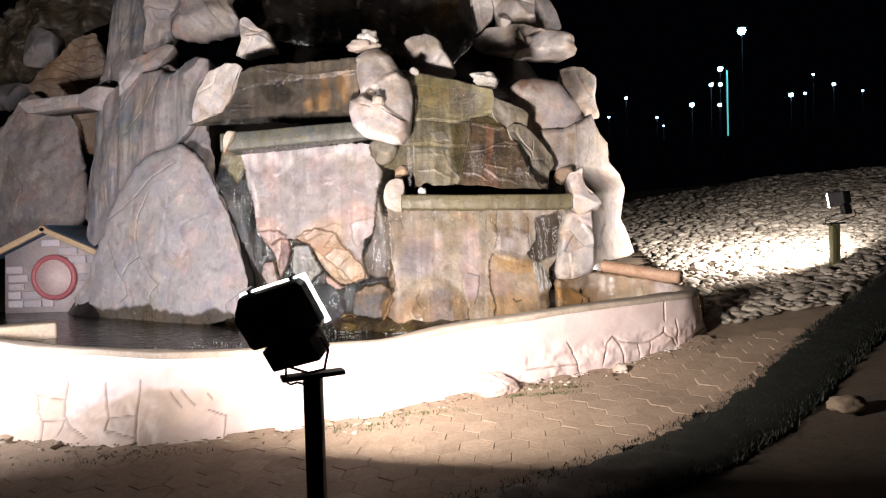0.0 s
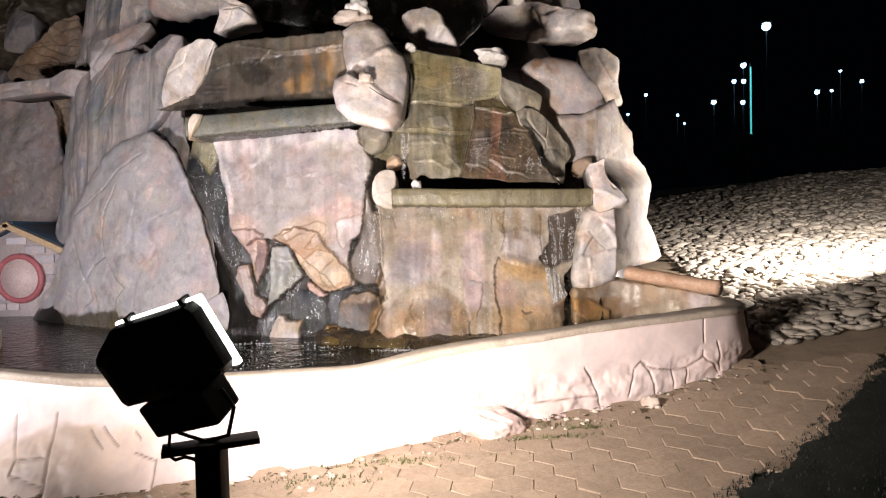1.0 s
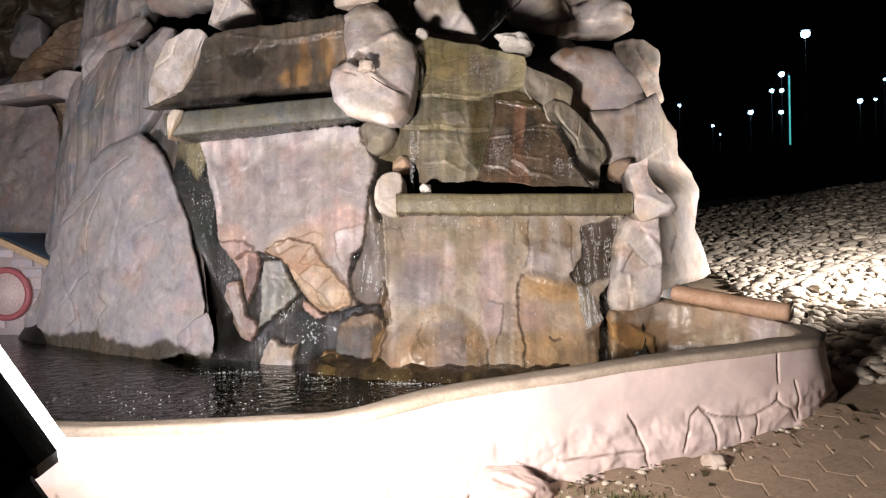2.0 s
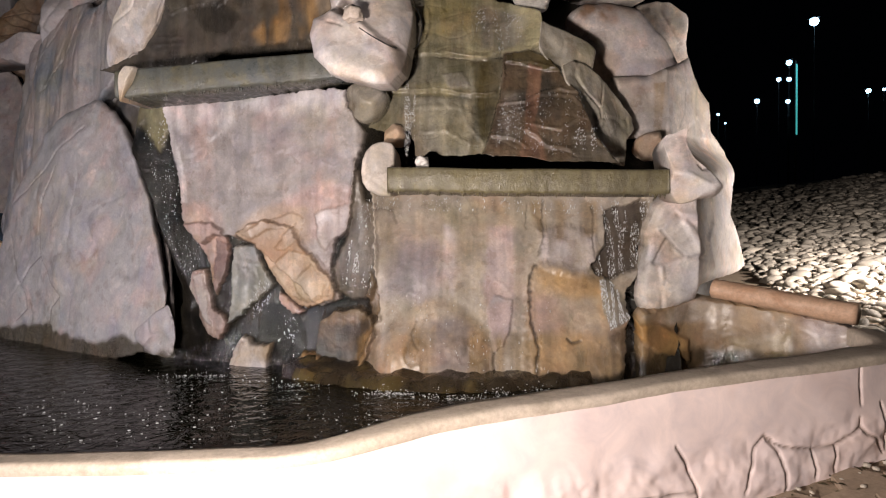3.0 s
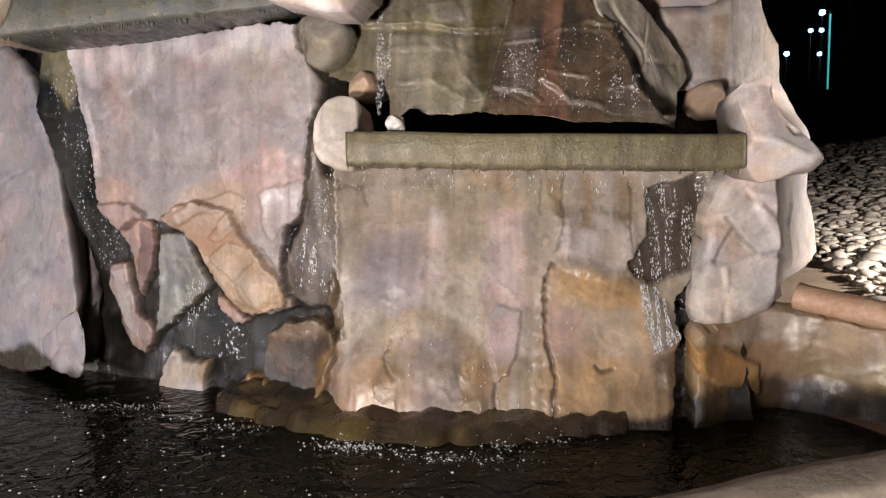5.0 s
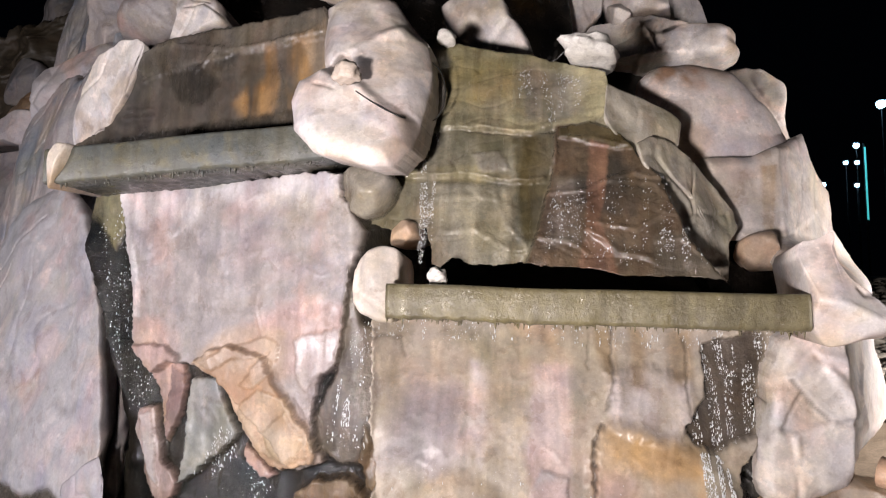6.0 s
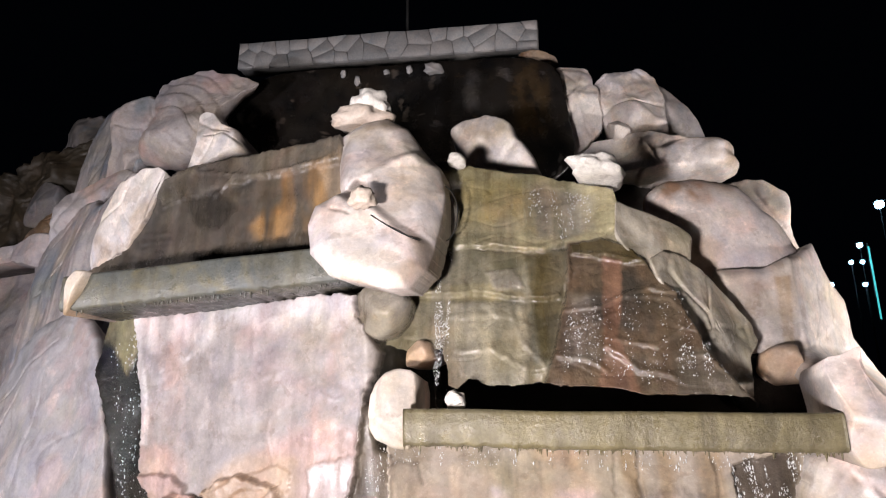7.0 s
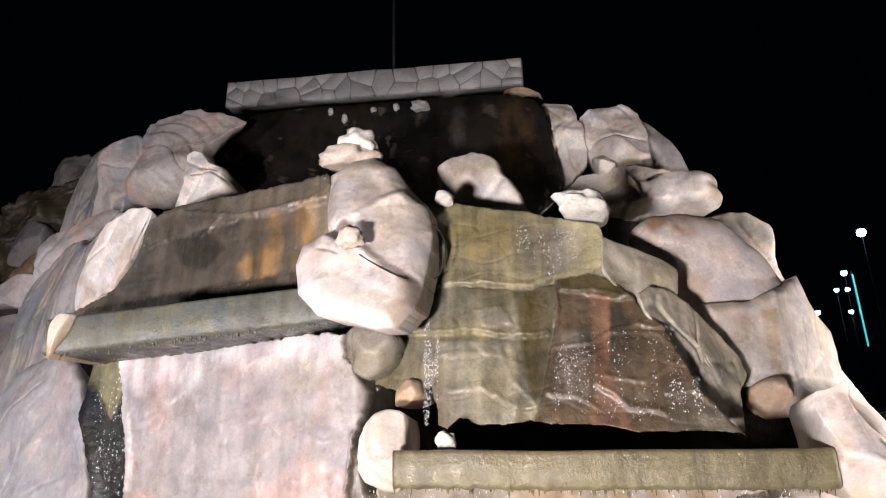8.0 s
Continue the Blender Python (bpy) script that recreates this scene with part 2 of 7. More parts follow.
STREAKTAN = ((0.42, 0.30, 0.185), (0.42, 0.325, 0.225), (0.27, 0.175, 0.09), 0.28)
PALESLAB = ((0.432, 0.408, 0.342), (0.504, 0.474, 0.408), (0.3, 0.288, 0.228), 0.7)
PALE = ((0.75, 0.704, 0.672), (0.78, 0.739, 0.714), (0.66, 0.571, 0.504), 0.05)
# near-black: the alcove's shade is put into the paint
ALCOVESHADE = ((0.012, 0.011, 0.010), (0.020, 0.017, 0.014), (0.008, 0.008, 0.008), 0.7)

HILLROCK = ((0.075, 0.06, 0.04), (0.09, 0.072, 0.05), (0.05, 0.042, 0.03), 0.0)
PANEL = ((0.355, 0.318, 0.308), (0.33, 0.308, 0.303), (0.365, 0.297, 0.278), 0.14)
LIME = ((0.50, 0.455, 0.455), (0.47, 0.43, 0.44), (0.40, 0.36, 0.35), 0.4)
WHITELIME = ((0.78, 0.75, 0.76), (0.74, 0.71, 0.72), (0.62, 0.58, 0.59), 0.35)
LIMEPINK = ((0.47, 0.39, 0.37), (0.45, 0.37, 0.35), (0.42, 0.33, 0.30), 0.4)
ROSE = ((0.44, 0.31, 0.285), (0.42, 0.325, 0.30), (0.46, 0.34, 0.27), 0.3)
STREAK = ((0.42, 0.37, 0.30), (0.45, 0.40, 0.34), (0.36, 0.32, 0.26), 0.28)
STREAKDK = ((0.25, 0.185, 0.105), (0.29, 0.22, 0.14), (0.19, 0.135, 0.075), 0.6)
OCHRE = ((0.42, 0.31, 0.20), (0.40, 0.32, 0.23), (0.38, 0.28, 0.17), 0.4)
LILAC = ((0.31, 0.28, 0.305), (0.33, 0.30, 0.31), (0.28, 0.25, 0.27), 0.4)
LIPMOSS = ((0.351, 0.319, 0.182), (0.312, 0.293, 0.189), (0.39, 0.351, 0.234), 0.8)
GREYMOSS = ((0.26, 0.247, 0.189), (0.312, 0.293, 0.234), (0.208, 0.195, 0.15), 0.95)
DARKMOSS = ((0.075, 0.062, 0.026), (0.09, 0.075, 0.036), (0.055, 0.048, 0.025), 0.7)
REDRUN = ((0.19, 0.115, 0.075), (0.22, 0.13, 0.09), (0.15, 0.09, 0.06), 0.8)

PURPLE = ((0.22, 0.165, 0.17), (0.25, 0.18, 0.18), (0.18, 0.14, 0.15), 0.4)
FLAKEPINK = ((0.42, 0.34, 0.32), (0.40, 0.35, 0.34), (0.30, 0.22, 0.20), 0.5)
TONGUE = ((0.47, 0.36, 0.25), (0.46, 0.37, 0.28), (0.40, 0.29, 0.18), 0.25)
SPOUT = ((0.13, 0.112, 0.088), (0.165, 0.145, 0.12), (0.075, 0.062, 0.047), 0.9)
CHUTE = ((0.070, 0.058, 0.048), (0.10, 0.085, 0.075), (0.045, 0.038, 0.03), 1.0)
MOSSTINT = ((0.33, 0.30, 0.20), (0.35, 0.31, 0.23), (0.30, 0.26, 0.18), 0.5)
GOLD = ((0.47, 0.28, 0.10), (0.48, 0.32, 0.15), (0.38, 0.21, 0.07), 0.25)
LILACDK = ((0.20, 0.17, 0.17), (0.24, 0.205, 0.20), (0.15, 0.12, 0.115), 0.28)
FOOTDARK = ((0.030, 0.024, 0.015), (0.045, 0.034, 0.02), (0.02, 0.017, 0.012), 0.95)
GOLDMOSS = ((0.312, 0.267, 0.117), (0.338, 0.293, 0.156), (0.26, 0.221, 0.098), 0.8)
MOSSMID = ((0.221, 0.208, 0.143), (0.26, 0.247, 0.189), (0.169, 0.156, 0.104), 0.9)
RUSTRUN = ((0.26, 0.155, 0.065), (0.30, 0.19, 0.09), (0.18, 0.105, 0.045), 0.5)
SLABGREY = ((0.14, 0.125, 0.10), (0.17, 0.155, 0.13), (0.10, 0.085, 0.065), 0.95)


def paint_at(x, y, z, pal, seed):
    p = Vector((x, y, z))
    t = max(0.0, min(1.0, 0.5 + 0.9 * noise.fractal(p * 0.9 + Vector((seed, 0, 0)), 1.0, 2.0, 3)))
    u = max(0.0, min(1.0, 2.2 * (noise.fractal(p * 2.4 + Vector((0, seed, 3)), 0.9, 2.0, 4) - 0.12)))
    return [(a + (b - a) * t) * (1 - u) + c * u for a, b, c in zip(*pal[:3])]


def lay_paint(ob, colours, wets):
    me = ob.data
    at = me.color_attributes.new("paint", "FLOAT_COLOR", "POINT")
    at.data.foreach_set("color", np.array([(*c, 1) for c in colours], dtype=np.float32).ravel())
    wt = me.attributes.new("wet", "FLOAT", "POINT")
    wt.data.foreach_set("value", np.array(wets, dtype=np.float32))
    return ob


GREYTROUGH = stone("grey_mossy_concrete_trough", (0.105, 0.105, 0.085), (0.085, 0.095, 0.095), (0.15, 0.135, 0.085), rough=(0.22, 0.55), streak=(0.05, 0.045, 0.03), streak_amount=0.8, bump=0.35, fine=0.5, speckle=0.16, scale=2.0)
TROUGH = stone("mossy_concrete_trough", (0.17, 0.145, 0.075), (0.14, 0.125, 0.08), (0.21, 0.18, 0.10), rough=(0.22, 0.55), streak=(0.075, 0.062, 0.036), streak_amount=0.85, bump=0.5, fine=0.6, speckle=0.18, scale=2.2)
WALLPAINT = stone("pink_painted_wall", (0.72, 0.56, 0.52), (0.70, 0.58, 0.54), (0.66, 0.50, 0.45), rough=(0.5, 0.75), bump=0.22, speckle=0.10)
RIMMAT = stone("worn_cement_rim", (0.42, 0.36, 0.29), (0.50, 0.43, 0.36), (0.33, 0.28, 0.22), rough=(0.5, 0.8), scale=1.6)
LEDGEMAT = stone("tan_cement", (0.55, 0.45, 0.33), (0.60, 0.51, 0.42), (0.42, 0.33, 0.22), rough=(0.5, 0.8), scale=1.6)
COBBLE = stone("river_cobble", (0.38, 0.345, 0.29), (0.46, 0.41, 0.34), (0.26, 0.24, 0.21), rough=(0.6, 0.85), scale=3, local=True, vary=0.42)
GRAVEL = stone("river_cobble_field", (0.38, 0.345, 0.29), (0.46, 0.41, 0.34), (0.26, 0.24, 0.21), rough=(0.6, 0.85), scale=2, island=0.42)
PAVER = stone("sandy_concrete_paver", (0.34, 0.26, 0.19), (0.38, 0.29, 0.21), (0.28, 0.21, 0.15), rough=(0.65, 0.9), scale=2, local=True, vary=0.08)
# darker copy of the soil, for ground meant to look unlit
SHADESOIL = stone("shaded_soil", (0.075, 0.058, 0.040), (0.095, 0.072, 0.05), (0.05, 0.04, 0.03), rough=(0.8, 0.95), scale=1.6)
SOIL = stone("dusty_sand_ground", (0.26, 0.20, 0.14), (0.31, 0.24, 0.17), (0.20, 0.15, 0.10), rough=(0.75, 0.95), scale=1.4)
CREAMSTONE = stone("cream_loose_stone", (0.52, 0.45, 0.39), (0.56, 0.48, 0.42), (0.42, 0.33, 0.25), scale=3)
GREYSTONE = stone("grey_parapet_stone", (0.33, 0.33, 0.335), (0.39, 0.365, 0.355), (0.26, 0.28, 0.30), scale=2, local=True, vary=0.12)
WHITESTONE = stone("white_quartz_stone", (0.70, 0.68, 0.64), (0.76, 0.73, 0.69), (0.48, 0.45, 0.42), scale=5, rough=(0.4, 0.7))
BLACK = plain("black_lamp_housing", (0.010, 0.010, 0.011), 0.55)
STEEL = plain("dark_steel_bracket", (0.05, 0.05, 0.05), 0.45, 0.6)
WOOD = plain("weathered_post_wood", (0.09, 0.068, 0.048), 0.8, grain=0.25, scale=14)
OLIVE = plain("olive_painted_post", (0.13, 0.13, 0.055), 0.6)
RUBBER = plain("black_cable_rubber", (0.012, 0.012, 0.012), 0.6)
GLOW = plain("lit_lamp_glass", (0.9, 0.9, 0.88), 0.3, emit=(1.0, 0.96, 0.90), power=9.0)
MASTGLOW = plain("cold_mast_lamp", (0.9, 0.9, 0.9), 0.3, emit=(0.40, 0.72, 1.0), power=9.0)
LEDGLOW = plain("green_led_strip", (0.3, 0.9, 0.8), 0.3, emit=(0.10, 0.70, 0.68), power=0.8)
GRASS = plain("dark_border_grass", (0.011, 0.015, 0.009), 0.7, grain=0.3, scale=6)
WEED = plain("dusty_green_weed", (0.13, 0.15, 0.05), 0.7, grain=0.3, scale=9)
ROOFBLUE = plain("blue_painted_roof", (0.06, 0.11, 0.18), 0.5)
TRIM = plain("ochre_painted_trim", (0.55, 0.40, 0.25), 0.55)
REDRING = plain("red_painted_ring", (0.46, 0.14, 0.16), 0.5)
SHUTTER = plain("pale_pink_shutter", (0.72, 0.58, 0.57), 0.55)
HOUSEBLOCK = stone("lilac_grey_painted_block", (0.52, 0.45, 0.48), (0.46, 0.45, 0.50), (0.56, 0.45, 0.45), scale=3, local=True, vary=0.15)
HOUSEWALL = stone("pale_house_render", (0.54, 0.46, 0.46), (0.50, 0.45, 0.47), (0.58, 0.48, 0.44))
LOGMAT = stone("terracotta_painted_log", (0.58, 0.37, 0.245), (0.64, 0.44, 0.31), (0.48, 0.28, 0.17), rough=(0.45, 0.7), scale=2)
LITTER = plain("dry_leaf_scraps", (0.16, 0.13, 0.055), 0.7, grain=0.3, scale=20)
STEELGREY = stone("grey_mortar", (0.20, 0.20, 0.20), (0.24, 0.23, 0.22), (0.15, 0.15, 0.15), scale=2)
# white for pool foam and for the bead-shaped glints on wet rock
FOAMGLINT = plain("white_foam_and_glints", (0.75, 0.77, 0.78), 0.25)


def water_material():
    m, nt, bsdf = nodes_of("dark_pool_water")
    bsdf.inputs["Base Color"].default_value = (0.004, 0.0045, 0.002, 1)
    bsdf.inputs["Roughness"].default_value = 0.05
    bsdf.inputs["IOR"].default_value = 1.33
    bsdf.inputs["Specular IOR Level"].default_value = 0.15
    tc = nt.nodes.new("ShaderNodeTexCoord")
    b = nt.nodes.new("ShaderNodeBump")
    b.inputs["Strength"].default_value, b.inputs["Distance"].default_value = 0.7, 0.03
    nt.links.new(noise_node(nt, tc.outputs["Object"], 9, 3, 0.5, 0.6), b.inputs["Height"])
    nt.links.new(b.outputs[0], bsdf.inputs["Normal"])
    return m


WATER = water_material()


# ---- building helpers ----
def smooth(me):
    me.polygons.foreach_set("use_smooth", [True] * len(me.polygons))


def part(name, bm, material, parent=None, label="", flat=False):
    """One mesh object from a bmesh, in world metres, under a thing."""
    me = bpy.data.meshes.new(name)
    bm.normal_update()
    bm.to_mesh(me)
    bm.free()
    me.materials.append(material)
    if not flat:
        smooth(me)
    ob = new(name, me)
    if parent is not None:
        ob.parent = parent
        ob.matrix_parent_inverse = WORLD_OF[parent.name].inverted()
    WORLD_OF[ob.name] = Matrix()
    if label:
        tagged(ob, label)
    return ob


WORLD_OF = {}


def empty(name, x, y, z, label, category, group="", kind=""):
    ob = new(name)
    ob.matrix_basis = pose(x, y, z)
    WORLD_OF[ob.name] = pose(x, y, z)
    return tagged(ob, label, category, group, kind)


def mesh_from(name, verts, faces, material, parent=None, label=""):
    me = bpy.data.meshes.new(name)
    me.from_pydata(verts, [], faces)
    me.materials.append(material)
    smooth(me)
    ob = new(name, me)
    if parent is not None:
        ob.parent = parent
        ob.matrix_parent_inverse = WORLD_OF[parent.name].inverted()
    WORLD_OF[ob.name] = Matrix()
    if label:
        tagged(ob, label)
    return ob


def box(bm, m, sx, sy, sz, bevel=0.0):
    made = bmesh.ops.create_cube(bm, size=1, matrix=m @ Matrix.Diagonal((sx, sy, sz, 1)))
    if bevel:
        edges = {e for v in made["verts"] for e in v.link_edges}
        bmesh.ops.bevel(bm, geom=list(edges), offset=bevel, segments=2, affect="EDGES", profile=0.6)


def rod(bm, a, b, r1, r2=None, n=10):
    a, b = Vector(a), Vector(b)
    m = Matrix.Translation((a + b) / 2) @ (b - a).to_track_quat("Z", "Y").to_matrix().to_4x4()
    bmesh.ops.create_cone(bm, cap_ends=True, segments=n, radius1=r1, radius2=r1 if r2 is None else r2, depth=(b - a).length, matrix=m)


def tube(bm, points, r, n=8):
    """One bent round bar through the points."""
    points = [Vector(p) for p in points]
    rings = []
    for i, p in enumerate(points):
        t = (points[min(i + 1, len(points) - 1)] - points[max(i - 1, 0)]).normalized()
        side = t.orthogonal().normalized() if not rings else (last - t * last.dot(t)).normalized()
        last = side
        up = t.cross(side)
        rings.append([bm.verts.new(p + (side * math.cos(2 * math.pi * k / n) + up * math.sin(2 * math.pi * k / n)) * r) for k in range(n)])
    for u, v in zip(rings, rings[1:]):
        for k in range(n):
            bm.faces.new((u[k], u[(k + 1) % n], v[(k + 1) % n], v[k]))
    bm.faces.new(rings[0][::-1])
    bm.faces.new(rings[-1])


def ground_z(x, y):
    """The paved ground rises gently to the right and more steeply under the cobble bank."""
    s = x + 0.5 * (y - 4.5)
    if s < 1.55:
        return max(-0.4, 0.05 * (s - 1.55))
    if s < 22:
        return 0.145 * (s - 1.55)
    return 0.145 * 20.45 + 0.03 * (s - 22)


def curve_through(points, n):
    """n points evenly along a smooth curve through the given ones."""
    p = [Vector(q) for q in points]
    p = [2 * p[0] - p[1]] + p + [2 * p[-1] - p[-2]]
    fine = []
    for i in range(1, len(p) - 2):
        for k in range(16):
            t = k / 16
            fine.append(0.5 * (2 * p[i] + (p[i + 1] - p[i - 1]) * t + (2 * p[i - 1] - 5 * p[i] + 4 * p[i + 1] - p[i + 2]) * t * t
                               + (3 * p[i] - p[i - 1] - 3 * p[i + 1] + p[i + 2]) * t ** 3))
    fine.append(p[-2])
    d = [0.0]
    for a, b in zip(fine, fine[1:]):
        d.append(d[-1] + (b - a).length)
    out, j = [], 0
    for i in range(n):
        s = d[-1] * i / (n - 1)
        while j < len(d) - 2 and d[j + 1] < s:
            j += 1
        f = (s - d[j]) / max(1e-9, d[j + 1] - d[j])
        out.append(fine[j].lerp(fine[j + 1], min(1, f)))
    return out


def seg_dist(x, z, line):
    best = 9.0
    for (ax, az), (bx, bz) in zip(line, line[1:]):
        dx, dz = bx - ax, bz - az
        t = max(0, min(1, ((x - ax) * dx + (z - az) * dz) / (dx * dx + dz * dz + 1e-9)))
        best = min(best, math.hypot(x - ax - t * dx, z - az - t * dz))
    return best


ROCK = [0, None]
ALGAE = True   # dark growth where the rocks meet the pool


def rock_piece(name, outline, plane, pal, bulge=0.2, power=2.2, amp=0.05, strata=0.0, facet=0.0,
               thick=0.45, cracks=(), label="", ragged=0.35, grain=(1.5, 1.5), stains=(), cuts=4):
    """A sculpted rock: a rounded outline in x and z on a sloping plane, bulging forward, cut flat in places, painted."""
    ROCK[0] += 1
    seed = ROCK[0] * 7.31
    rnd = random.Random(ROCK[0])
    p = [Vector(q) for q in outline]
    for _ in range(2):
        p = [v for a, b in zip(p, p[1:] + p[:1]) for v in (a.lerp(b, 0.13), a.lerp(b, 0.87))]
    per = sum((a - b).length for a, b in zip(p, p[1:] + p[:1]))
    n = int(min(460 if cracks else 220, max(48, per / (0.013 if cracks else 0.022))))
    ring, j, step = [], 0, per / n
    q = p + p[:1]
    d = [0.0]
    for a, b in zip(q, q[1:]):
        d.append(d[-1] + (b - a).length)
    for i in range(n):
        s = step * i
        while d[j + 1] < s:
            j += 1
        ring.append(q[j].lerp(q[j + 1], (s - d[j]) / max(1e-9, d[j + 1] - d[j])))
    area = sum(a.x * b.y - b.x * a.y for a, b in zip(ring, ring[1:] + ring[:1])) / 2
    c = Vector((0, 0))
    for a, b in zip(ring, ring[1:] + ring[:1]):
        c += (a + b) * (a.x * b.y - b.x * a.y) / (6 * area)
    radius = max((v - c).length for v in ring)
    rings = int(min(100 if cracks else 44, max(10, radius / (0.011 if cracks else 0.024))))
    y0, kx, kz = plane
    planes = []
    for k in range(cuts):
        t = rnd.uniform(0, 2 * math.pi)
        planes.append((math.cos(t), math.sin(t), rnd.uniform(0.62, 0.95), rnd.uniform(0.5, 1.1)))
    verts, faces = [], []

    def front(x, z, f):
        e = 1 - 0.5 * f
        b = bulge * max(0.0, 1 - f ** power) ** 0.5
        u, v = (x - c.x) / radius, (z - c.y) / radius
        for ct, st, top, slope in planes:
            lim = bulge * (top - slope * max(-1.0, u * ct + v * st))
            h = max(0.0, min(1.0, 0.5 + 0.5 * (lim - b) / (0.16 * bulge)))
            b = lim * (1 - h) + b * h - 0.08 * bulge * h * (1 - h)
        y = y0 + kx * x + kz * z - max(b, -0.02)
        y -= amp * e * noise.fractal(Vector((x * grain[0], z * grain[1], seed)), 1.0, 2.1, 2)
        y -= 0.10 * amp * noise.fractal(Vector((x * grain[0] * 5, z * grain[1] * 5, seed)), 1.0, 2.0, 3)
        if facet:
            at = Vector((x * grain[0], z * grain[1] * 0.9, seed)) + 0.3 * noise.noise_vector(Vector((x * 2, z * 2, seed)))
            dd = noise.voronoi(at)[0]
            y += 0.10 * facet * math.exp(-((dd[1] - dd[0]) / 0.05) ** 2) * e
            y -= 0.16 * facet * noise.noise(at * 1.3)
        if strata:
            u = z * 4.2 + x * 1.6 + 1.3 * noise.noise(Vector((x * 1.7, z * 1.7, seed)))
            y -= strata * ((u % 1.0) - 0.5) * min(1, 6 * (1 - u % 1.0)) * e
        for line in cracks:
            y += 0.016 * math.exp(-(seg_dist(x, z, line) / 0.010) ** 2)
        return y

    for i, v in enumerate(ring):
        w = noise.fractal(Vector((v.x * 5, v.y * 5, seed)), 1.0, 2.0, 3) * amp * ragged
        ring[i] = v + (v - c).normalized() * w
    back = y0 + kx * c.x + kz * c.y + thick
    for v in ring:
        verts.append((c.x + (v.x - c.x) * 0.86, y0 + kx * v.x + kz * v.y + thick, c.y + (v.y - c.y) * 0.86))
    for k in range(rings):
        f = 1 - (k / rings) ** 1.25
        for v in ring:
            x, z = c.x + (v.x - c.x) * f, c.y + (v.y - c.y) * f
            verts.append((x, front(x, z, f), z))
    verts.append((c.x, front(c.x, c.y, 0), c.y))
    verts.append((c.x, back, c.y))
    tip, tail = len(verts) - 2, len(verts) - 1
    for k in range(rings):
        for i in range(n):
            a, b = k * n + i, k * n + (i + 1) % n
            faces.append((a, b, b + n, a + n))
    for i in range(n):
        faces.append((rings * n + i, rings * n + (i + 1) % n, tip))
        faces.append(((i + 1) % n, i, tail))
    if area < 0:
        faces = [f[::-1] for f in faces]
    colours, wets = [], []
    for x, y, z in verts:
        col = paint_at(x, y, z, pal, seed)
        for sx, sz, rx, rz, tone, much in stains:
            wx, wz = x + 0.25 * rx * noise.noise(Vector((x * 3, z * 3, seed))), z + 0.25 * rz * noise.noise(Vector((x * 3, z * 3, seed + 9)))
            k = much * max(0.0, min(1.0, 1.6 * (1 - ((wx - sx) / rx) ** 2 - ((wz - sz) / rz) ** 2) * (0.6 + 1.1 * noise.fractal(Vector((x * 7, y * 7, z * 3)), 0.9, 2, 4))))
            col = [u + (v - u) * k for u, v in zip(col, tone)]
        if cracks:
            near = min(seg_dist(x, z, line) for line in cracks)
            k = 0.6 * math.exp(-(near / 0.007) ** 2)
            col = [u + (v - u) * k for u, v in zip(col, (0.06, 0.05, 0.045))]
        line = 0.36 + 0.10 * noise.fractal(Vector((x * 2.5, y * 2.5, 5)), 0.9, 2, 3)
        k = max(0.0, min(1.0, (line - z) / 0.05 + 0.5)) if ALGAE else 0.0
        colours.append([u + (v - u) * 0.85 * k for u, v in zip(col, (0.055, 0.045, 0.022))])
        wets.append(pal[3] + (1 - pal[3]) * k)
    ob = mesh_from(name, verts, faces, PAINTED, ROCK[1], label)
    return lay_paint(ob, colours, wets)


def inside_distance(px, pz, poly):
    """Signed distance of many points to a polygon, positive inside."""
    best = np.full(px.shape, 9.0)
    odd = np.zeros(px.shape, bool)
    for (ax, az), (bx, bz) in zip(poly, poly[1:] + poly[:1]):
        dx, dz = bx - ax, bz - az
        t = np.clip(((px - ax) * dx + (pz - az) * dz) / (dx * dx + dz * dz + 1e-9), 0, 1)
        best = np.minimum(best, np.hypot(px - ax - t * dx, pz - az - t * dz))
        cross = ((az > pz) != (bz > pz)) & (px < (bx - ax) * (pz - az) / (bz - az + 1e-12) + ax)
        odd ^= cross
    return np.where(odd, best, -best)


SHEETS = {}
PERM = np.random.default_rng(5).permutation(256)
PERM = np.concatenate([PERM, PERM])
GRADS = np.array([(1, 1, 0), (-1, 1, 0), (1, -1, 0), (-1, -1, 0), (1, 0, 1), (-1, 0, 1), (1, 0, -1), (-1, 0, -1), (0, 1, 1), (0, -1, 1), (0, 1, -1), (0, -1, -1)], float)


def grain_many(x, y, z):
    """Gradient noise at many points at once."""
    cell = [np.floor(v).astype(int) for v in (x, y, z)]
    f = [v - c for v, c in zip((x, y, z), cell)]
    w = [t * t * t * (t * (t * 6 - 15) + 10) for t in f]
    total = 0.0
    for i in (0, 1):
        for j in (0, 1):
            for k in (0, 1):
                g = GRADS[PERM[PERM[PERM[(cell[0] + i) & 255] + ((cell[1] + j) & 255)] + ((cell[2] + k) & 255)] % 12]
                dot = g[..., 0] * (f[0] - i) + g[..., 1] * (f[1] - j) + g[..., 2] * (f[2] - k)
                total = total + dot * np.abs(1 - i - w[0]) * np.abs(1 - j - w[1]) * np.abs(1 - k - w[2])
    return total


def fractal_many(x, y, z, fall, octaves):
    total = 0.0
    for k in range(octaves):
        total = total + grain_many(x * 2 ** k, y * 2 ** k, z * 2 ** k + 0 * x) * 2 ** (-fall * k)
    return total


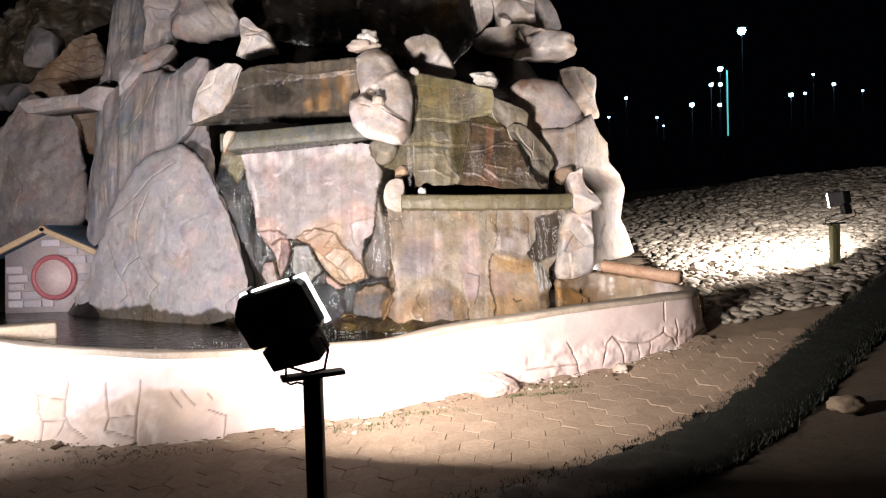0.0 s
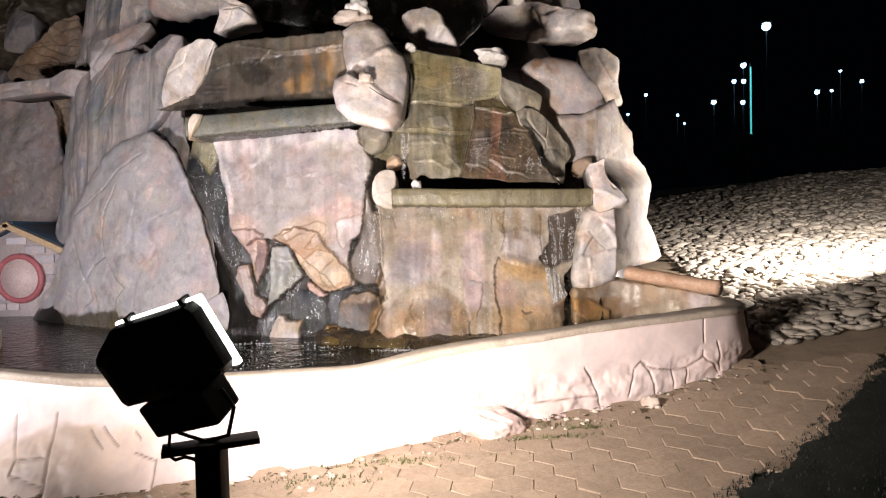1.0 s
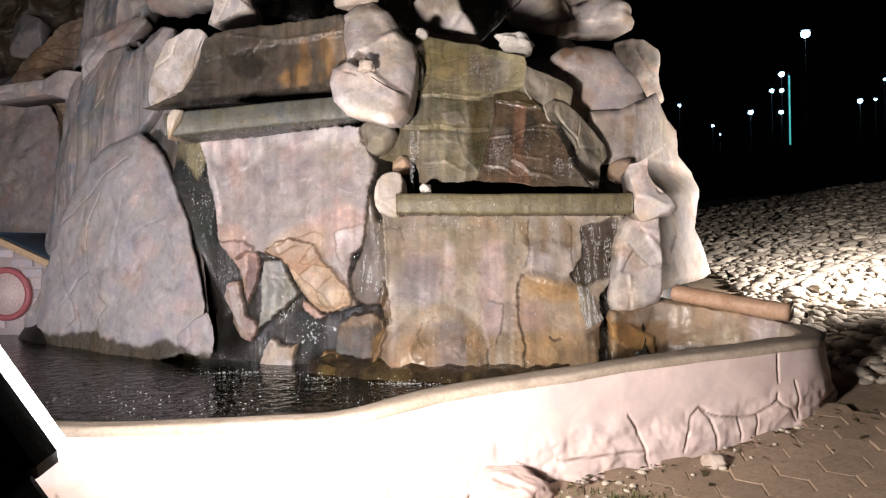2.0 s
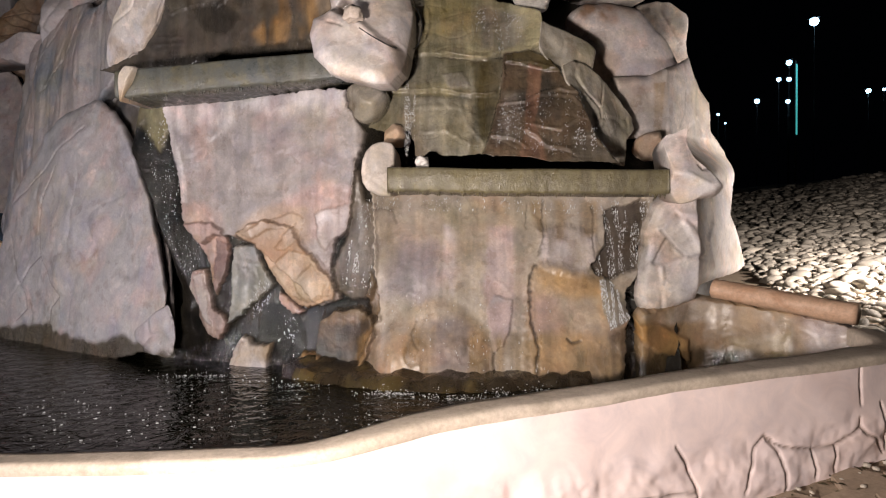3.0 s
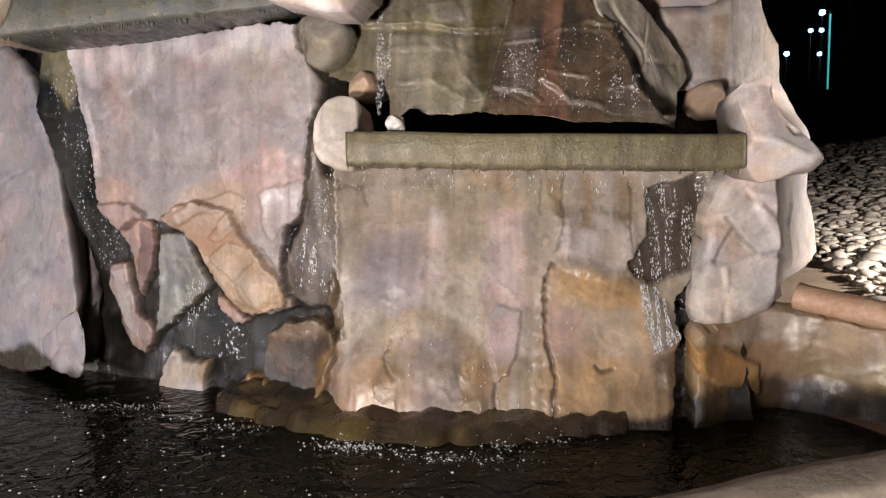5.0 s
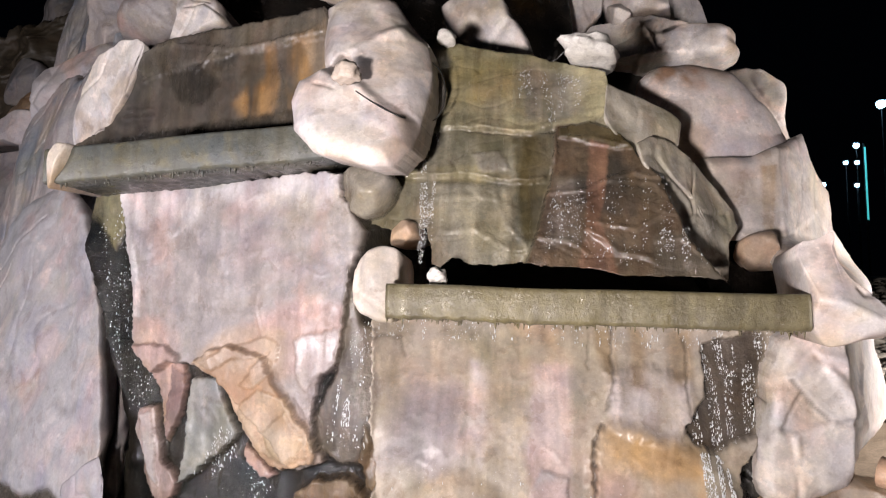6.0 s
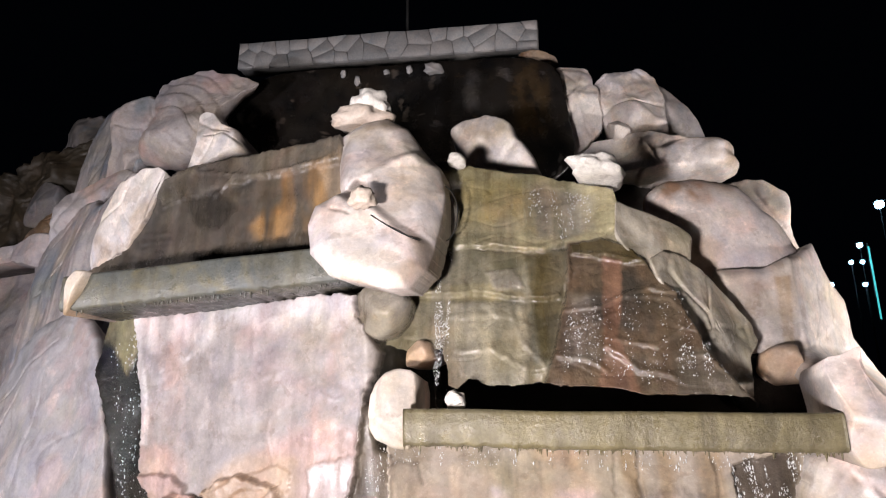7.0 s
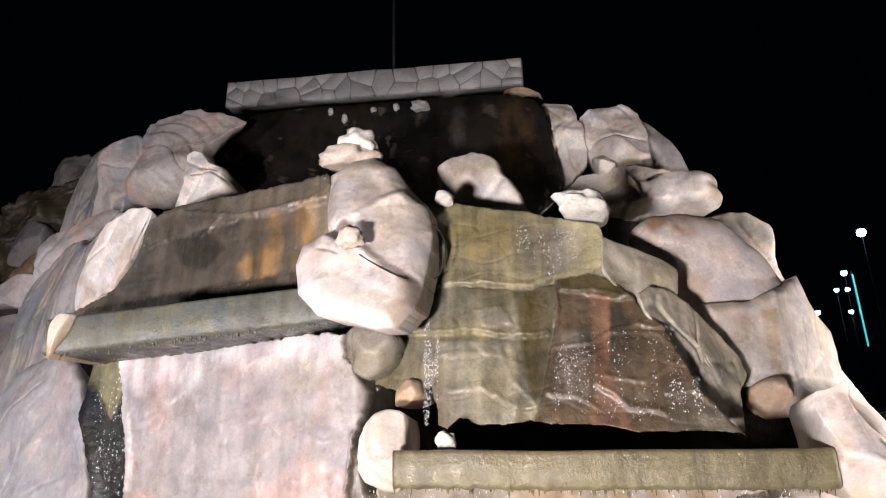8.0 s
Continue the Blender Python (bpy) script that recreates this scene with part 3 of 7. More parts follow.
def paint_many(x, y, z, pal, seed):
    """paint_at for many points at once."""
    t = np.clip(0.5 + 0.9 * fractal_many(x * 0.9 + seed, y * 0.9, z * 0.9, 1.0, 3), 0, 1)[..., None]
    u = np.clip(2.2 * (fractal_many(x * 2.4, y * 2.4 + seed, z * 2.4 + 3, 0.9, 4) - 0.12), 0, 1)[..., None]
    a, b, c = (np.array(p) for p in pal[:3])
    return (a + (b - a) * t) * (1 - u) + c * u


def face_sheet(name, outline, surface, ground_pal, zones, step=0.013, warp=0.02, amp=0.03, crease=0.0, label="", ridges=(), thick=0.0, round_edge=0.0):
    """A low relief face: zones of paint, each raised or sunk, with ragged edges, over one leaning surface."""
    ROCK[0] += 1
    seed = ROCK[0] * 3.7
    xs = np.arange(min(p[0] for p in outline), max(p[0] for p in outline), step)
    zs = np.arange(min(p[1] for p in outline), max(p[1] for p in outline), step)
    X, Z = np.meshgrid(xs, zs)

    def field(fx, fz, off, octaves=4):
        return fractal_many(X * fx, Z * fz, seed + off + 0.37 + 0 * X, 0.9, octaves)

    wx, wz = X + warp * field(6, 6, 1) + 0.75 * warp * field(24, 24, 2, 3), Z + warp * field(6, 6, 3) + 0.75 * warp * field(28, 16, 4, 3)
    Y = surface(X, Z)
    Y = Y - amp * field(1.6, 1.6, 5, 3) - amp * 0.10 * field(8, 8, 6, 3)
    Y = Y - 0.003 * np.clip(1 - 6 * np.abs(field(3.5, 3.0, 15, 3)), 0, 1)
    if crease:
        Y = Y - crease * field(1.1, 3.6, 7, 3) + 0.3 * crease * np.clip(1 - np.abs(field(2.2, 5.0, 9, 2)) * 14, 0, 1)
    for line, high, wide in ridges:
        d = np.full(X.shape, 9.0)
        for (ax, az), (bx, bz) in zip(line, line[1:]):
            t = np.clip(((wx - ax) * (bx - ax) + (wz - az) * (bz - az)) / ((bx - ax) ** 2 + (bz - az) ** 2), 0, 1)
            d = np.minimum(d, np.hypot(wx - ax - t * (bx - ax), wz - az - t * (bz - az)))
        Y = Y - high * np.exp(-(d / wide) ** 2)
        if high > 0:
            below = np.full(X.shape, 9.0)
            for (ax, az), (bx, bz) in zip(line, line[1:]):
                az, bz = az - 0.026, bz - 0.026
                t = np.clip(((wx - ax) * (bx - ax) + (wz - az) * (bz - az)) / ((bx - ax) ** 2 + (bz - az) ** 2), 0, 1)
                below = np.minimum(below, np.hypot(wx - ax - t * (bx - ax), wz - az - t * (bz - az)))
            Y = Y + 0.25 * high * np.exp(-(below / 0.014) ** 2)
    keep = inside_distance(wx, wz, outline)
    if round_edge:
        Y = Y + 0.7 * round_edge * np.clip(1 - np.maximum(keep, 0) / round_edge, 0, 1) ** 2
    paint = paint_many(X, 6.0 + 0 * X, Z, ground_pal, seed)
    wet = np.full(X.shape, float(ground_pal[3]))
    streaks = np.clip(0.5 + 1.3 * field(7, 0.7, 8, 4), 0, 1)
    runs = np.clip(0.5 + 1.1 * field(16, 0.9, 11, 5), 0, 1)
    for poly, rise, soft, pal, much, streaky in zones:
        d = inside_distance(wx, wz, poly)
        k = np.clip(0.5 + d / soft, 0, 1)
        k = k * k * (3 - 2 * k)
        lift = np.clip(d / (soft if abs(rise) < 0.1 else 0.020) + 0.5, 0, 1)
        Y = Y - rise * lift * lift * (3 - 2 * lift)
        if much:
            m = np.clip(k * much * (1 - streaky + streaky * 1.6 * streaks), 0, 1)
            hit = m > 0.003
            tone = np.zeros((*X.shape, 3))
            if hit.any():
                tone[hit] = paint_many(X[hit], 6.0 + 0 * X[hit], Z[hit], pal, seed + rise * 50 + pal[0][0] * 9)
            paint = paint * (1 - m[..., None]) + tone * m[..., None]
            wet = wet * (1 - m) + pal[3] * m
    for line, high, wide in ridges:
        if high < 0:
            d = np.full(X.shape, 9.0)
            for (ax, az), (bx, bz) in zip(line, line[1:]):
                t = np.clip(((wx - ax) * (bx - ax) + (wz - az) * (bz - az)) / ((bx - ax) ** 2 + (bz - az) ** 2), 0, 1)
                d = np.minimum(d, np.hypot(wx - ax - t * (bx - ax), wz - az - t * (bz - az)))
            k = 0.85 * np.clip(-high / 0.02, 0.3, 1) * np.exp(-(d / 0.010) ** 2)
            paint = paint * (1 - k[..., None]) + np.array((0.04, 0.034, 0.03)) * k[..., None]
    damp = np.clip(wet * 2.0, 0, 1)
    paint = paint * (0.94 + damp * (0.24 * (streaks - 0.5) + 0.26 * (runs - 0.5)) + 0.16 * (np.clip(0.5 + 1.2 * field(5, 5, 13, 5), 0, 1) - 0.5))[..., None]
    wet = np.clip(wet + 0.35 * (runs - 0.5) * damp, 0, 1)
    SHEETS[name] = (xs, zs, Y)
    good = keep > -step
    gz, gx = np.gradient(keep, step)
    size = gx * gx + gz * gz + 1e-6
    rim = good & (keep < 0)
    X, Z = X.copy(), Z.copy()
    X[rim] -= (keep * gx / size)[rim]
    Z[rim] -= (keep * gz / size)[rim]
    index = -np.ones(X.shape, int)
    index[good] = np.arange(good.sum())
    verts = list(zip(X[good], Y[good], Z[good]))
    quads = np.stack([index[:-1, :-1], index[:-1, 1:], index[1:, 1:], index[1:, :-1]], -1).reshape(-1, 4)
    faces = [tuple(q) for q in quads[(quads >= 0).all(1)].tolist()]
    colours, wets = paint[good], wet[good]
    if thick:
        # the free edge rolls back to its thickness
        edges = {}
        for f in faces:
            for a, b in zip(f, f[1:] + f[:1]):
                edges[(a, b)] = edges.get((b, a), 0) + 1
        open_edges = [(a, b) for a, b in edges if (b, a) not in edges]
        twin = {}
        for a, b in open_edges:
            for v in (a, b):
                if v not in twin:
                    twin[v] = len(verts)
                    x, y, z = verts[v]
                    verts.append((x, y + thick, z + 0.03))
        colours = np.concatenate([colours, colours[list(twin)] * 0.8])
        wets = np.concatenate([wets, wets[list(twin)]])
        faces += [(b, a, twin[a], twin[b]) for a, b in open_edges]
    ob = mesh_from(name, [tuple(map(float, v)) for v in verts], faces, PAINTED, ROCK[1], label)
    return lay_paint(ob, colours, wets)


# ---- ground ----
def graded(lo, hi, near_lo, near_hi, step, grow=1.35):
    v = list(np.arange(near_lo, near_hi + 1e-6, step))
    s, a = step, near_lo
    while a > lo:
        s *= grow
        a -= s
        v.insert(0, a)
    s, a = step, v[-1]
    while a < hi:
        s *= grow
        a += s
        v.append(a)
    return v


def border_line(x):
    """Where the border grass runs, y for x."""
    return 1.72 if x < -0.6 else 1.72 + 0.26 * (x + 0.6) + 0.09 * (x + 0.6) ** 2 if x < 2 else 3.0 + 0.93 * (x - 2)


def ground_sheet():
    xs, ys = graded(-900, 900, -8, 14, 0.25), graded(-900, 900, -4, 22, 0.25)
    verts = []
    for y in ys:
        for x in xs:
            r = math.hypot(x, y)
            z = ground_z(min(x, 60), min(y, 60)) - 0.035
            if r < 30:
                z += 0.012 * noise.fractal(Vector((x * 1.3, y * 1.3, 2)), 0.9, 2, 4)
            verts.append((x, y, z))
    w = len(xs)
    faces = [(j * w + i, j * w + i + 1, (j + 1) * w + i + 1, (j + 1) * w + i) for j in range(len(ys) - 1) for i in range(w - 1)]
    ob = mesh_from("ground", verts, faces, SOIL)
    ob.data.materials.append(SHADESOIL)
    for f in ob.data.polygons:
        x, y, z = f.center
        # ground beyond the border strip gets the soil with shade painted in
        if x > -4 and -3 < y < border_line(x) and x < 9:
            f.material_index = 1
    return tagged(ob, "dusty sandy ground sloping up to the right", "ground", kind="structure")


ground_sheet()

# ---- basin: low painted wall with a cement rim ----
RIM = curve_through([(-6.2, 6.0, 0.41), (-5.0, 5.2, 0.41), (-4.25, 4.73, 0.405), (-3.4, 4.3, 0.40), (-2.58, 4.02, 0.40), (-1.75, 3.90, 0.40),
                     (-0.87, 3.94, 0.425), (-0.40, 4.03, 0.44), (0.10, 4.27, 0.50), (0.63, 4.46, 0.545), (1.20, 4.68, 0.58), (1.75, 4.86, 0.61),
                     (2.30, 5.06, 0.635), (2.56, 5.22, 0.64), (2.72, 5.50, 0.645), (2.76, 5.85, 0.65)], 460)
WALL_CRACKS = []
WALL_CRACKS.append([(8.03, 0.36), (8.08, 0.28), (8.1, 0.21), (8.12, 0.14), (8.12, 0.09), (8.14, 0.04)])
WALL_CRACKS.append([(7.53, 0.18), (7.84, 0.16), (8.12, 0.14)])
WALL_CRACKS.append([(8.38, 0.1), (8.42, 0.2), (8.47, 0.29), (8.53, 0.33), (8.57, 0.3)])
WALL_CRACKS.append([(8.53, 0.33), (8.59, 0.24), (8.61, 0.14), (8.61, 0.05)])
WALL_CRACKS.append([(8.55, 0.3), (8.62, 0.26), (8.81, 0.2), (8.94, 0.19), (9.01, 0.21), (9.1, 0.24)])
WALL_CRACKS.append([(8.79, 0.21), (8.79, 0.07)])
WALL_CRACKS.append([(8.94, 0.19), (8.9, 0.07)])
WALL_CRACKS.append([(9.11, 0.28), (9.1, 0.24), (9.13, 0.2), (9.19, 0.16), (9.23, 0.08)])
WALL_CRACKS.append([(9.15, 0.56), (9.13, 0.35)])
WALL_CRACKS.append([(9.26, 0.32), (9.25, 0.09)])
WALL_CRACKS.append([(10.24, 0.05), (9.38, 0.06)])
WALL_CRACKS.append([(10.11, 0.09), (9.48, 0.11), (9.53, 0.05)])
WALL_CRACKS.append([(7.28, 0.21), (7.37, 0.16), (7.45, 0.09)])
WALL_CRACKS.append([(3.35, 0.72), (3.28, 0.68), (3.37, 0.54), (3.47, 0.45), (3.54, 0.31), (3.61, 0.2), (3.74, 0.12), (3.93, 0.06)])
WALL_CRACKS.append([(2.95, 0.42), (3.17, 0.34), (3.51, 0.32)])
WALL_CRACKS.append([(3.17, 0.34), (3.3, 0.22), (3.42, 0.16), (3.62, 0.17)])
WALL_CRACKS.append([(3.42, 0.16), (3.51, 0.01)])
WALL_CRACKS.append([(3.64, 0.07), (3.63, 0.17)])
WALL_CRACKS.append([(3.88, 0.45), (3.99, 0.28), (4.07, 0.2), (4.29, 0.22)])
WALL_CRACKS.append([(4.21, 0.47), (4.3, 0.22), (4.4, 0)])
WALL_CRACKS.append([(4.07, 0.2), (4.08, 0.12), (4.35, 0.07)])
WALL_CRACKS.append([(4.52, 0.37), (4.65, 0.26)])
WALL_CRACKS.append([(4.6, 0.39), (4.75, 0.27)])
WALL_CRACKS.append([(4.82, 0.35), (4.87, 0.3)])
WALL_CRACKS.append([(4.86, 0.23), (5, 0.18), (5.02, 0.01)])


def basin_wall():
    verts, faces = [], []
    rim = curve_through(RIM, 1500)
    colours = []
    n, rows = len(rim), 58
    length = 0.0
    for i, p in enumerate(rim):
        t = (rim[min(i + 1, n - 1)] - rim[max(i - 1, 0)])
        out = Vector((t.y, -t.x, 0)).normalized()
        if i:
            length += (p - rim[i - 1]).length
        g = ground_z(p.x, p.y - 0.2) - 0.06
        left = max(0.0, min(1.0, (-0.2 - p.x) / 2.0))
        for k in range(rows):
            u = k / (rows - 1)
            z = g + (p.z - 0.012 - g) * u
            h = (p.z - g) * u
            o = (0.07 + 0.36 * left) * (1 - u) ** 1.4
            low = max(0.0, min(1, (0.60 - u) * 5))
            dd = noise.voronoi(Vector((length * 2.9, h * 3.3, 4.0)))[0]
            o += low * (0.035 * min(0.7, dd[1] - dd[0]) + 0.03 * noise.fractal(Vector((length * 3, h * 4, 1)), 0.9, 2, 4))
            o += 0.010 * noise.fractal(Vector((length * 1.6, h * 2.5, 9)), 0.9, 2, 3)
            near = 9.0
            for line in WALL_CRACKS:
                if abs(line[0][0] - length) < 0.8:
                    near = min(near, seg_dist(length, h, line))
            o -= 0.015 * math.exp(-(near / 0.007) ** 2)
            if u > 0.93:
                o -= 0.02 * ((u - 0.93) / 0.07) ** 2
            q = p + out * o
            verts.append((q.x, q.y, z))
            pink, tan = paint_at(length, h, 0, WALLPINK, 3), paint_at(length, h, 0, WALLTAN, 5)
            m = max(0.0, min(1.0, (0.40 - h) * 9 + 2.5 * noise.fractal(Vector((length * 1.7, h * 2.5, 3)), 0.9, 2, 4))) * max(0.0, min(1.0, (5.2 - length) * 1.6))
            c = [a + (b - a) * 0.8 * m for a, b in zip(pink, tan)]
            k = 0.85 * math.exp(-(near / 0.0055) ** 2)
            colours.append([a + (b - a) * k for a, b in zip(c, (0.16, 0.11, 0.08))])
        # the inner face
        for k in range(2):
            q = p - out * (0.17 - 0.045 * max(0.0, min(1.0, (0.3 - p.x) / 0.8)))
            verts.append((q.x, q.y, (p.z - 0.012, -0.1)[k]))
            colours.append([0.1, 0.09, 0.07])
    w = rows + 2
    for i in range(n - 1):
        for k in range(w - 1):
            a = i * w + k
            faces.append((a, a + w, a + w + 1, a + 1))
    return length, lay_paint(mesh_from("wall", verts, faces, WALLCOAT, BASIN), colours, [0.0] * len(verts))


BASIN = empty("basin_wall", 0, 4.3, 0, "low curved basin wall, pale pink paint over moulded rocks", "wall", kind="structure")
RIM_LENGTH, _ = basin_wall()


def basin_rim():
    verts, faces = [], []
    n = len(RIM)
    prof = [(0.012, -0.045), (0.022, -0.012), (0.012, 0.004), (-0.01, 0.010), (-0.06, 0.012), (-0.13, 0.012), (-0.182, 0.006), (-0.196, -0.012), (-0.196, -0.10)]
    for i, p in enumerate(RIM):
        t = (RIM[min(i + 1, n - 1)] - RIM[max(i - 1, 0)])
        out = Vector((t.y, -t.x, 0)).normalized()
        s = i * 0.02
        narrow = 1 - 0.28 * max(0.0, min(1.0, (0.3 - p.x) / 0.8))
        for o, z in prof:
            o *= narrow if o < 0 else 1
            wob = 0.012 * noise.fractal(Vector((s * 2.2, o * 6, 3)), 0.9, 2, 4)
            q = p + out * (o + wob)
            verts.append((q.x, q.y, p.z + z + 0.010 * noise.fractal(Vector((s * 1.4, o * 8, 6)), 0.9, 2, 3)))
    w = len(prof)
    for i in range(n - 1):
        for k in range(w - 1):
            a = i * w + k
            faces.append((a, a + w, a + w + 1, a + 1))
    return mesh_from("rim", verts, faces, RIMMAT, BASIN, "worn grey cement rim")


basin_rim()


def wall_boulder(x, y, z, sx, sy, sz):
    """A moulded boulder that swells out of the wall's foot."""
    bm = bmesh.new()
    bmesh.ops.create_icosphere(bm, subdivisions=5, radius=1)
    for v in bm.verts:
        d = v.co.normalized()
        k = 1 + 0.22 * noise.fractal(d * 1.3 + Vector((4, 0, 0)), 0.9, 2, 4) + 0.03 * noise.fractal(d * 7, 0.9, 2, 3)
        v.co = Vector((d.x * sx * k, d.y * sy * k, d.z * sz * k))
    bmesh.ops.transform(bm, matrix=pose(x, y, z, 0, 14, 20), verts=bm.verts)
    part("moulded_boulder", bm, WALLPAINT, BASIN, "pale pink boulder swelling from the wall's foot")


wall_boulder(0.43, 4.18, -0.0335, 0.24, 0.16, 0.13)


def ledge():
    """The low cross wall at the far end of the pool."""
    bm = bmesh.new()
    box(bm, pose(-5.38, 6.10, 0.16, 0, 0, 32), 1.45, 0.34, 0.44, 0.03)
    part("ledge", bm, LEDGEMAT, BASIN, "tan cement cross wall at the end of the pool")


ledge()


def pool():
    bm = bmesh.new()
    pts = [p + Vector((0, 0.10, 0)) for p in RIM[::12]] + [Vector((2.7, 6.9, 0)), Vector((0, 7.6, 0)), Vector((-5, 10, 0)), Vector((-7.5, 9.6, 0)), Vector((-7.2, 7.0, 0))]
    bm.faces.new([bm.verts.new((p.x, p.y, 0.20)) for p in pts])
    ob = part("pool_water", bm, WATER)
    return tagged(ob, "dark still pool water with small bubbles", "water", kind="structure")


pool()

# ---- waterfall rockwork ----
FALL = empty("waterfall_rockwork", 0, 6.5, 0.1, "artificial rock waterfall of painted sculpted concrete, wet in places", "waterfall")
ROCK[1] = FALL
LOW_ZONES = []
LOW_ZONES.append(([(-2.62, 2.46), (-2.1, 2.46), (-1.64, 2.45), (-1.22, 2.47), (-0.87, 2.46), (-0.83, 2.3), (-0.71, 2.12), (-0.78, 1.82), (-0.8, 1.61), (-0.86, 1.33), (-0.95, 1.26), (-1, 1.07), (-0.96, 0.92), (-0.92, 0.8), (-1.07, 0.72), (-1.31, 0.92), (-1.67, 1.21), (-1.86, 1.28), (-2.07, 1.31), (-2.2, 1.23), (-2.31, 1.31), (-2.42, 1.44), (-2.43, 1.69), (-2.49, 2.01), (-2.55, 2.29)], 0.10, 0.02, PANEL, 1, 0))  # left panel
LOW_ZONES.append(([(-2.61, 2.46), (-2.1, 2.45), (-1.56, 2.45), (-0.87, 2.45), (-0.84, 2.3), (-0.98, 2.23), (-1.22, 2.3), (-1.46, 2.25), (-1.73, 2.36), (-1.95, 2.21), (-2.14, 2.29), (-2.33, 2.19), (-2.52, 2.28)], 0, 0.12, WHITELIME, 0.5, 0.4))  # white lime run
LOW_ZONES.append(([(-2.08, 2.18), (-1.42, 2.22), (-0.83, 2.12), (-0.82, 1.9), (-1.28, 1.74), (-1.88, 1.81)], 0, 0.2, LILAC, 0.45, 0.2))  # grey wash
LOW_ZONES.append(([(-2.61, 2.44), (-2.53, 2.43), (-2.4, 1.93), (-2.34, 1.59), (-2.43, 1.59), (-2.51, 1.93)], 0, 0.03, WHITELIME, 0.5, 0.5))  # white edge
LOW_ZONES.append(([(-1.29, 1.65), (-0.99, 1.71), (-0.8, 1.66), (-0.84, 1.36), (-1.11, 1.26), (-1.55, 1.21), (-1.68, 1.39), (-1.51, 1.51)], 0, 0.12, ROSE, 0.9, 0.15))  # rose patch
LOW_ZONES.append(([(-2.4, 1.57), (-2.15, 1.6), (-2.06, 1.4), (-2.26, 1.32), (-2.4, 1.41)], 0, 0.08, ROSE, 0.8, 0.2))  # rose corner
LOW_ZONES.append(([(-1.13, 1.48), (-0.84, 1.54), (-0.87, 1.33), (-0.97, 1.26), (-1.03, 1.18), (-1.11, 1.26)], 0.012, 0.02, LIME, 0.7, 0.2))  # pale lobe
LOW_ZONES.append(([(-2.4, 1.41), (-2.13, 1.41), (-2, 1.35), (-1.96, 1.2), (-2.01, 0.96), (-2.12, 0.79), (-2.15, 0.96), (-2.21, 1.13), (-2.32, 1.27)], 0.05, 0.02, ROSE, 0.85, 0.1))  # pink strand
LOW_ZONES.append(([(-2.07, 1.28), (-1.97, 1.22), (-2, 0.96), (-2.12, 0.8), (-2.12, 1)], 0.015, 0.012, PURPLE, 0.9, 0.1))  # purple strand
LOW_ZONES.append(([(-1.9, 1.22), (-1.7, 1.21), (-1.63, 1.03), (-1.53, 0.89), (-1.67, 0.78), (-1.78, 0.67), (-1.93, 0.58), (-1.99, 0.54), (-1.93, 0.8), (-1.94, 1)], 0.09, 0.02, BLUEGREY, 1, 0.1))  # grey slab
LOW_ZONES.append(([(-2.34, 0.99), (-2.2, 1.01), (-2.17, 0.87), (-2.13, 0.67), (-2.03, 0.62), (-1.98, 0.54), (-2.06, 0.4), (-2.17, 0.44), (-2.26, 0.56), (-2.29, 0.7), (-2.37, 0.86)], 0.09, 0.02, FLAKEPINK, 1, 0.1))  # pink flake
LOW_ZONES.append(([(-2.32, 0.95), (-2.22, 0.98), (-2.19, 0.83), (-2.17, 0.65), (-2.13, 0.52), (-2.21, 0.58), (-2.27, 0.71)], 0.02, 0.01, PINK, 0.8, 0.1))  # pink flake inner
LOW_ZONES.append(([(-1.72, 1.48), (-1.42, 1.57), (-1.19, 1.51), (-1.19, 1.26), (-1.38, 1.15), (-1.72, 1.25), (-1.88, 1.29)], 0, 0.09, ORANGE, 0.75, 0.1))  # orange wash
LOW_ZONES.append(([(-1.86, 1.31), (-1.73, 1.39), (-1.56, 1.42), (-1.33, 1.36), (-1.26, 1.24), (-1.16, 1.12), (-1.04, 1.01), (-0.94, 0.9), (-0.97, 0.79), (-1.1, 0.75), (-1.24, 0.7), (-1.37, 0.76), (-1.45, 0.84), (-1.53, 0.94), (-1.61, 1.06), (-1.68, 1.19), (-1.77, 1.25)], 0.07, 0.015, ORANGE, 1, 0))  # tongue
LOW_ZONES.append(([(-1.8, 1.32), (-1.58, 1.41), (-1.34, 1.49), (-1.24, 1.42), (-1.27, 1.26), (-1.41, 1.18), (-1.49, 1.19), (-1.41, 1.3), (-1.31, 1.38), (-1.53, 1.34), (-1.7, 1.27)], 0.014, 0.010, ORANGE, 0.6, 0))  # flake step
LOW_ZONES.append(([(-1.55, 1.02), (-1.35, 1.18), (-1.16, 1.13), (-1, 0.98), (-1, 0.83), (-1.2, 0.75), (-1.37, 0.8)], 0.012, 0.010, TONGUE, 0.6, 0))  # flake step
LOW_ZONES.append(([(-1.35, 0.92), (-1.14, 1.06), (-1.02, 0.95), (-1.06, 0.82), (-1.22, 0.77), (-1.3, 0.81)], 0.012, 0.010, TONGUE, 0.8, 0))  # flake step
LOW_ZONES.append(([(-1.5, 0.83), (-1.37, 0.75), (-1.26, 0.67), (-1.37, 0.64), (-1.49, 0.72)], 0.06, 0.015, ROSE, 0.9, 0))  # rose bit
LOW_ZONES.append(([(-0.78, 1.89), (-0.71, 1.59), (-0.64, 1.53), (-0.62, 1.25), (-0.62, 0.92), (-0.67, 0.79), (-0.84, 0.77), (-0.95, 0.86), (-1.01, 1.02), (-0.88, 1.27), (-0.82, 1.54)], 0.05, 0.04, SPOUT, 1, 0.25))  # wet spout
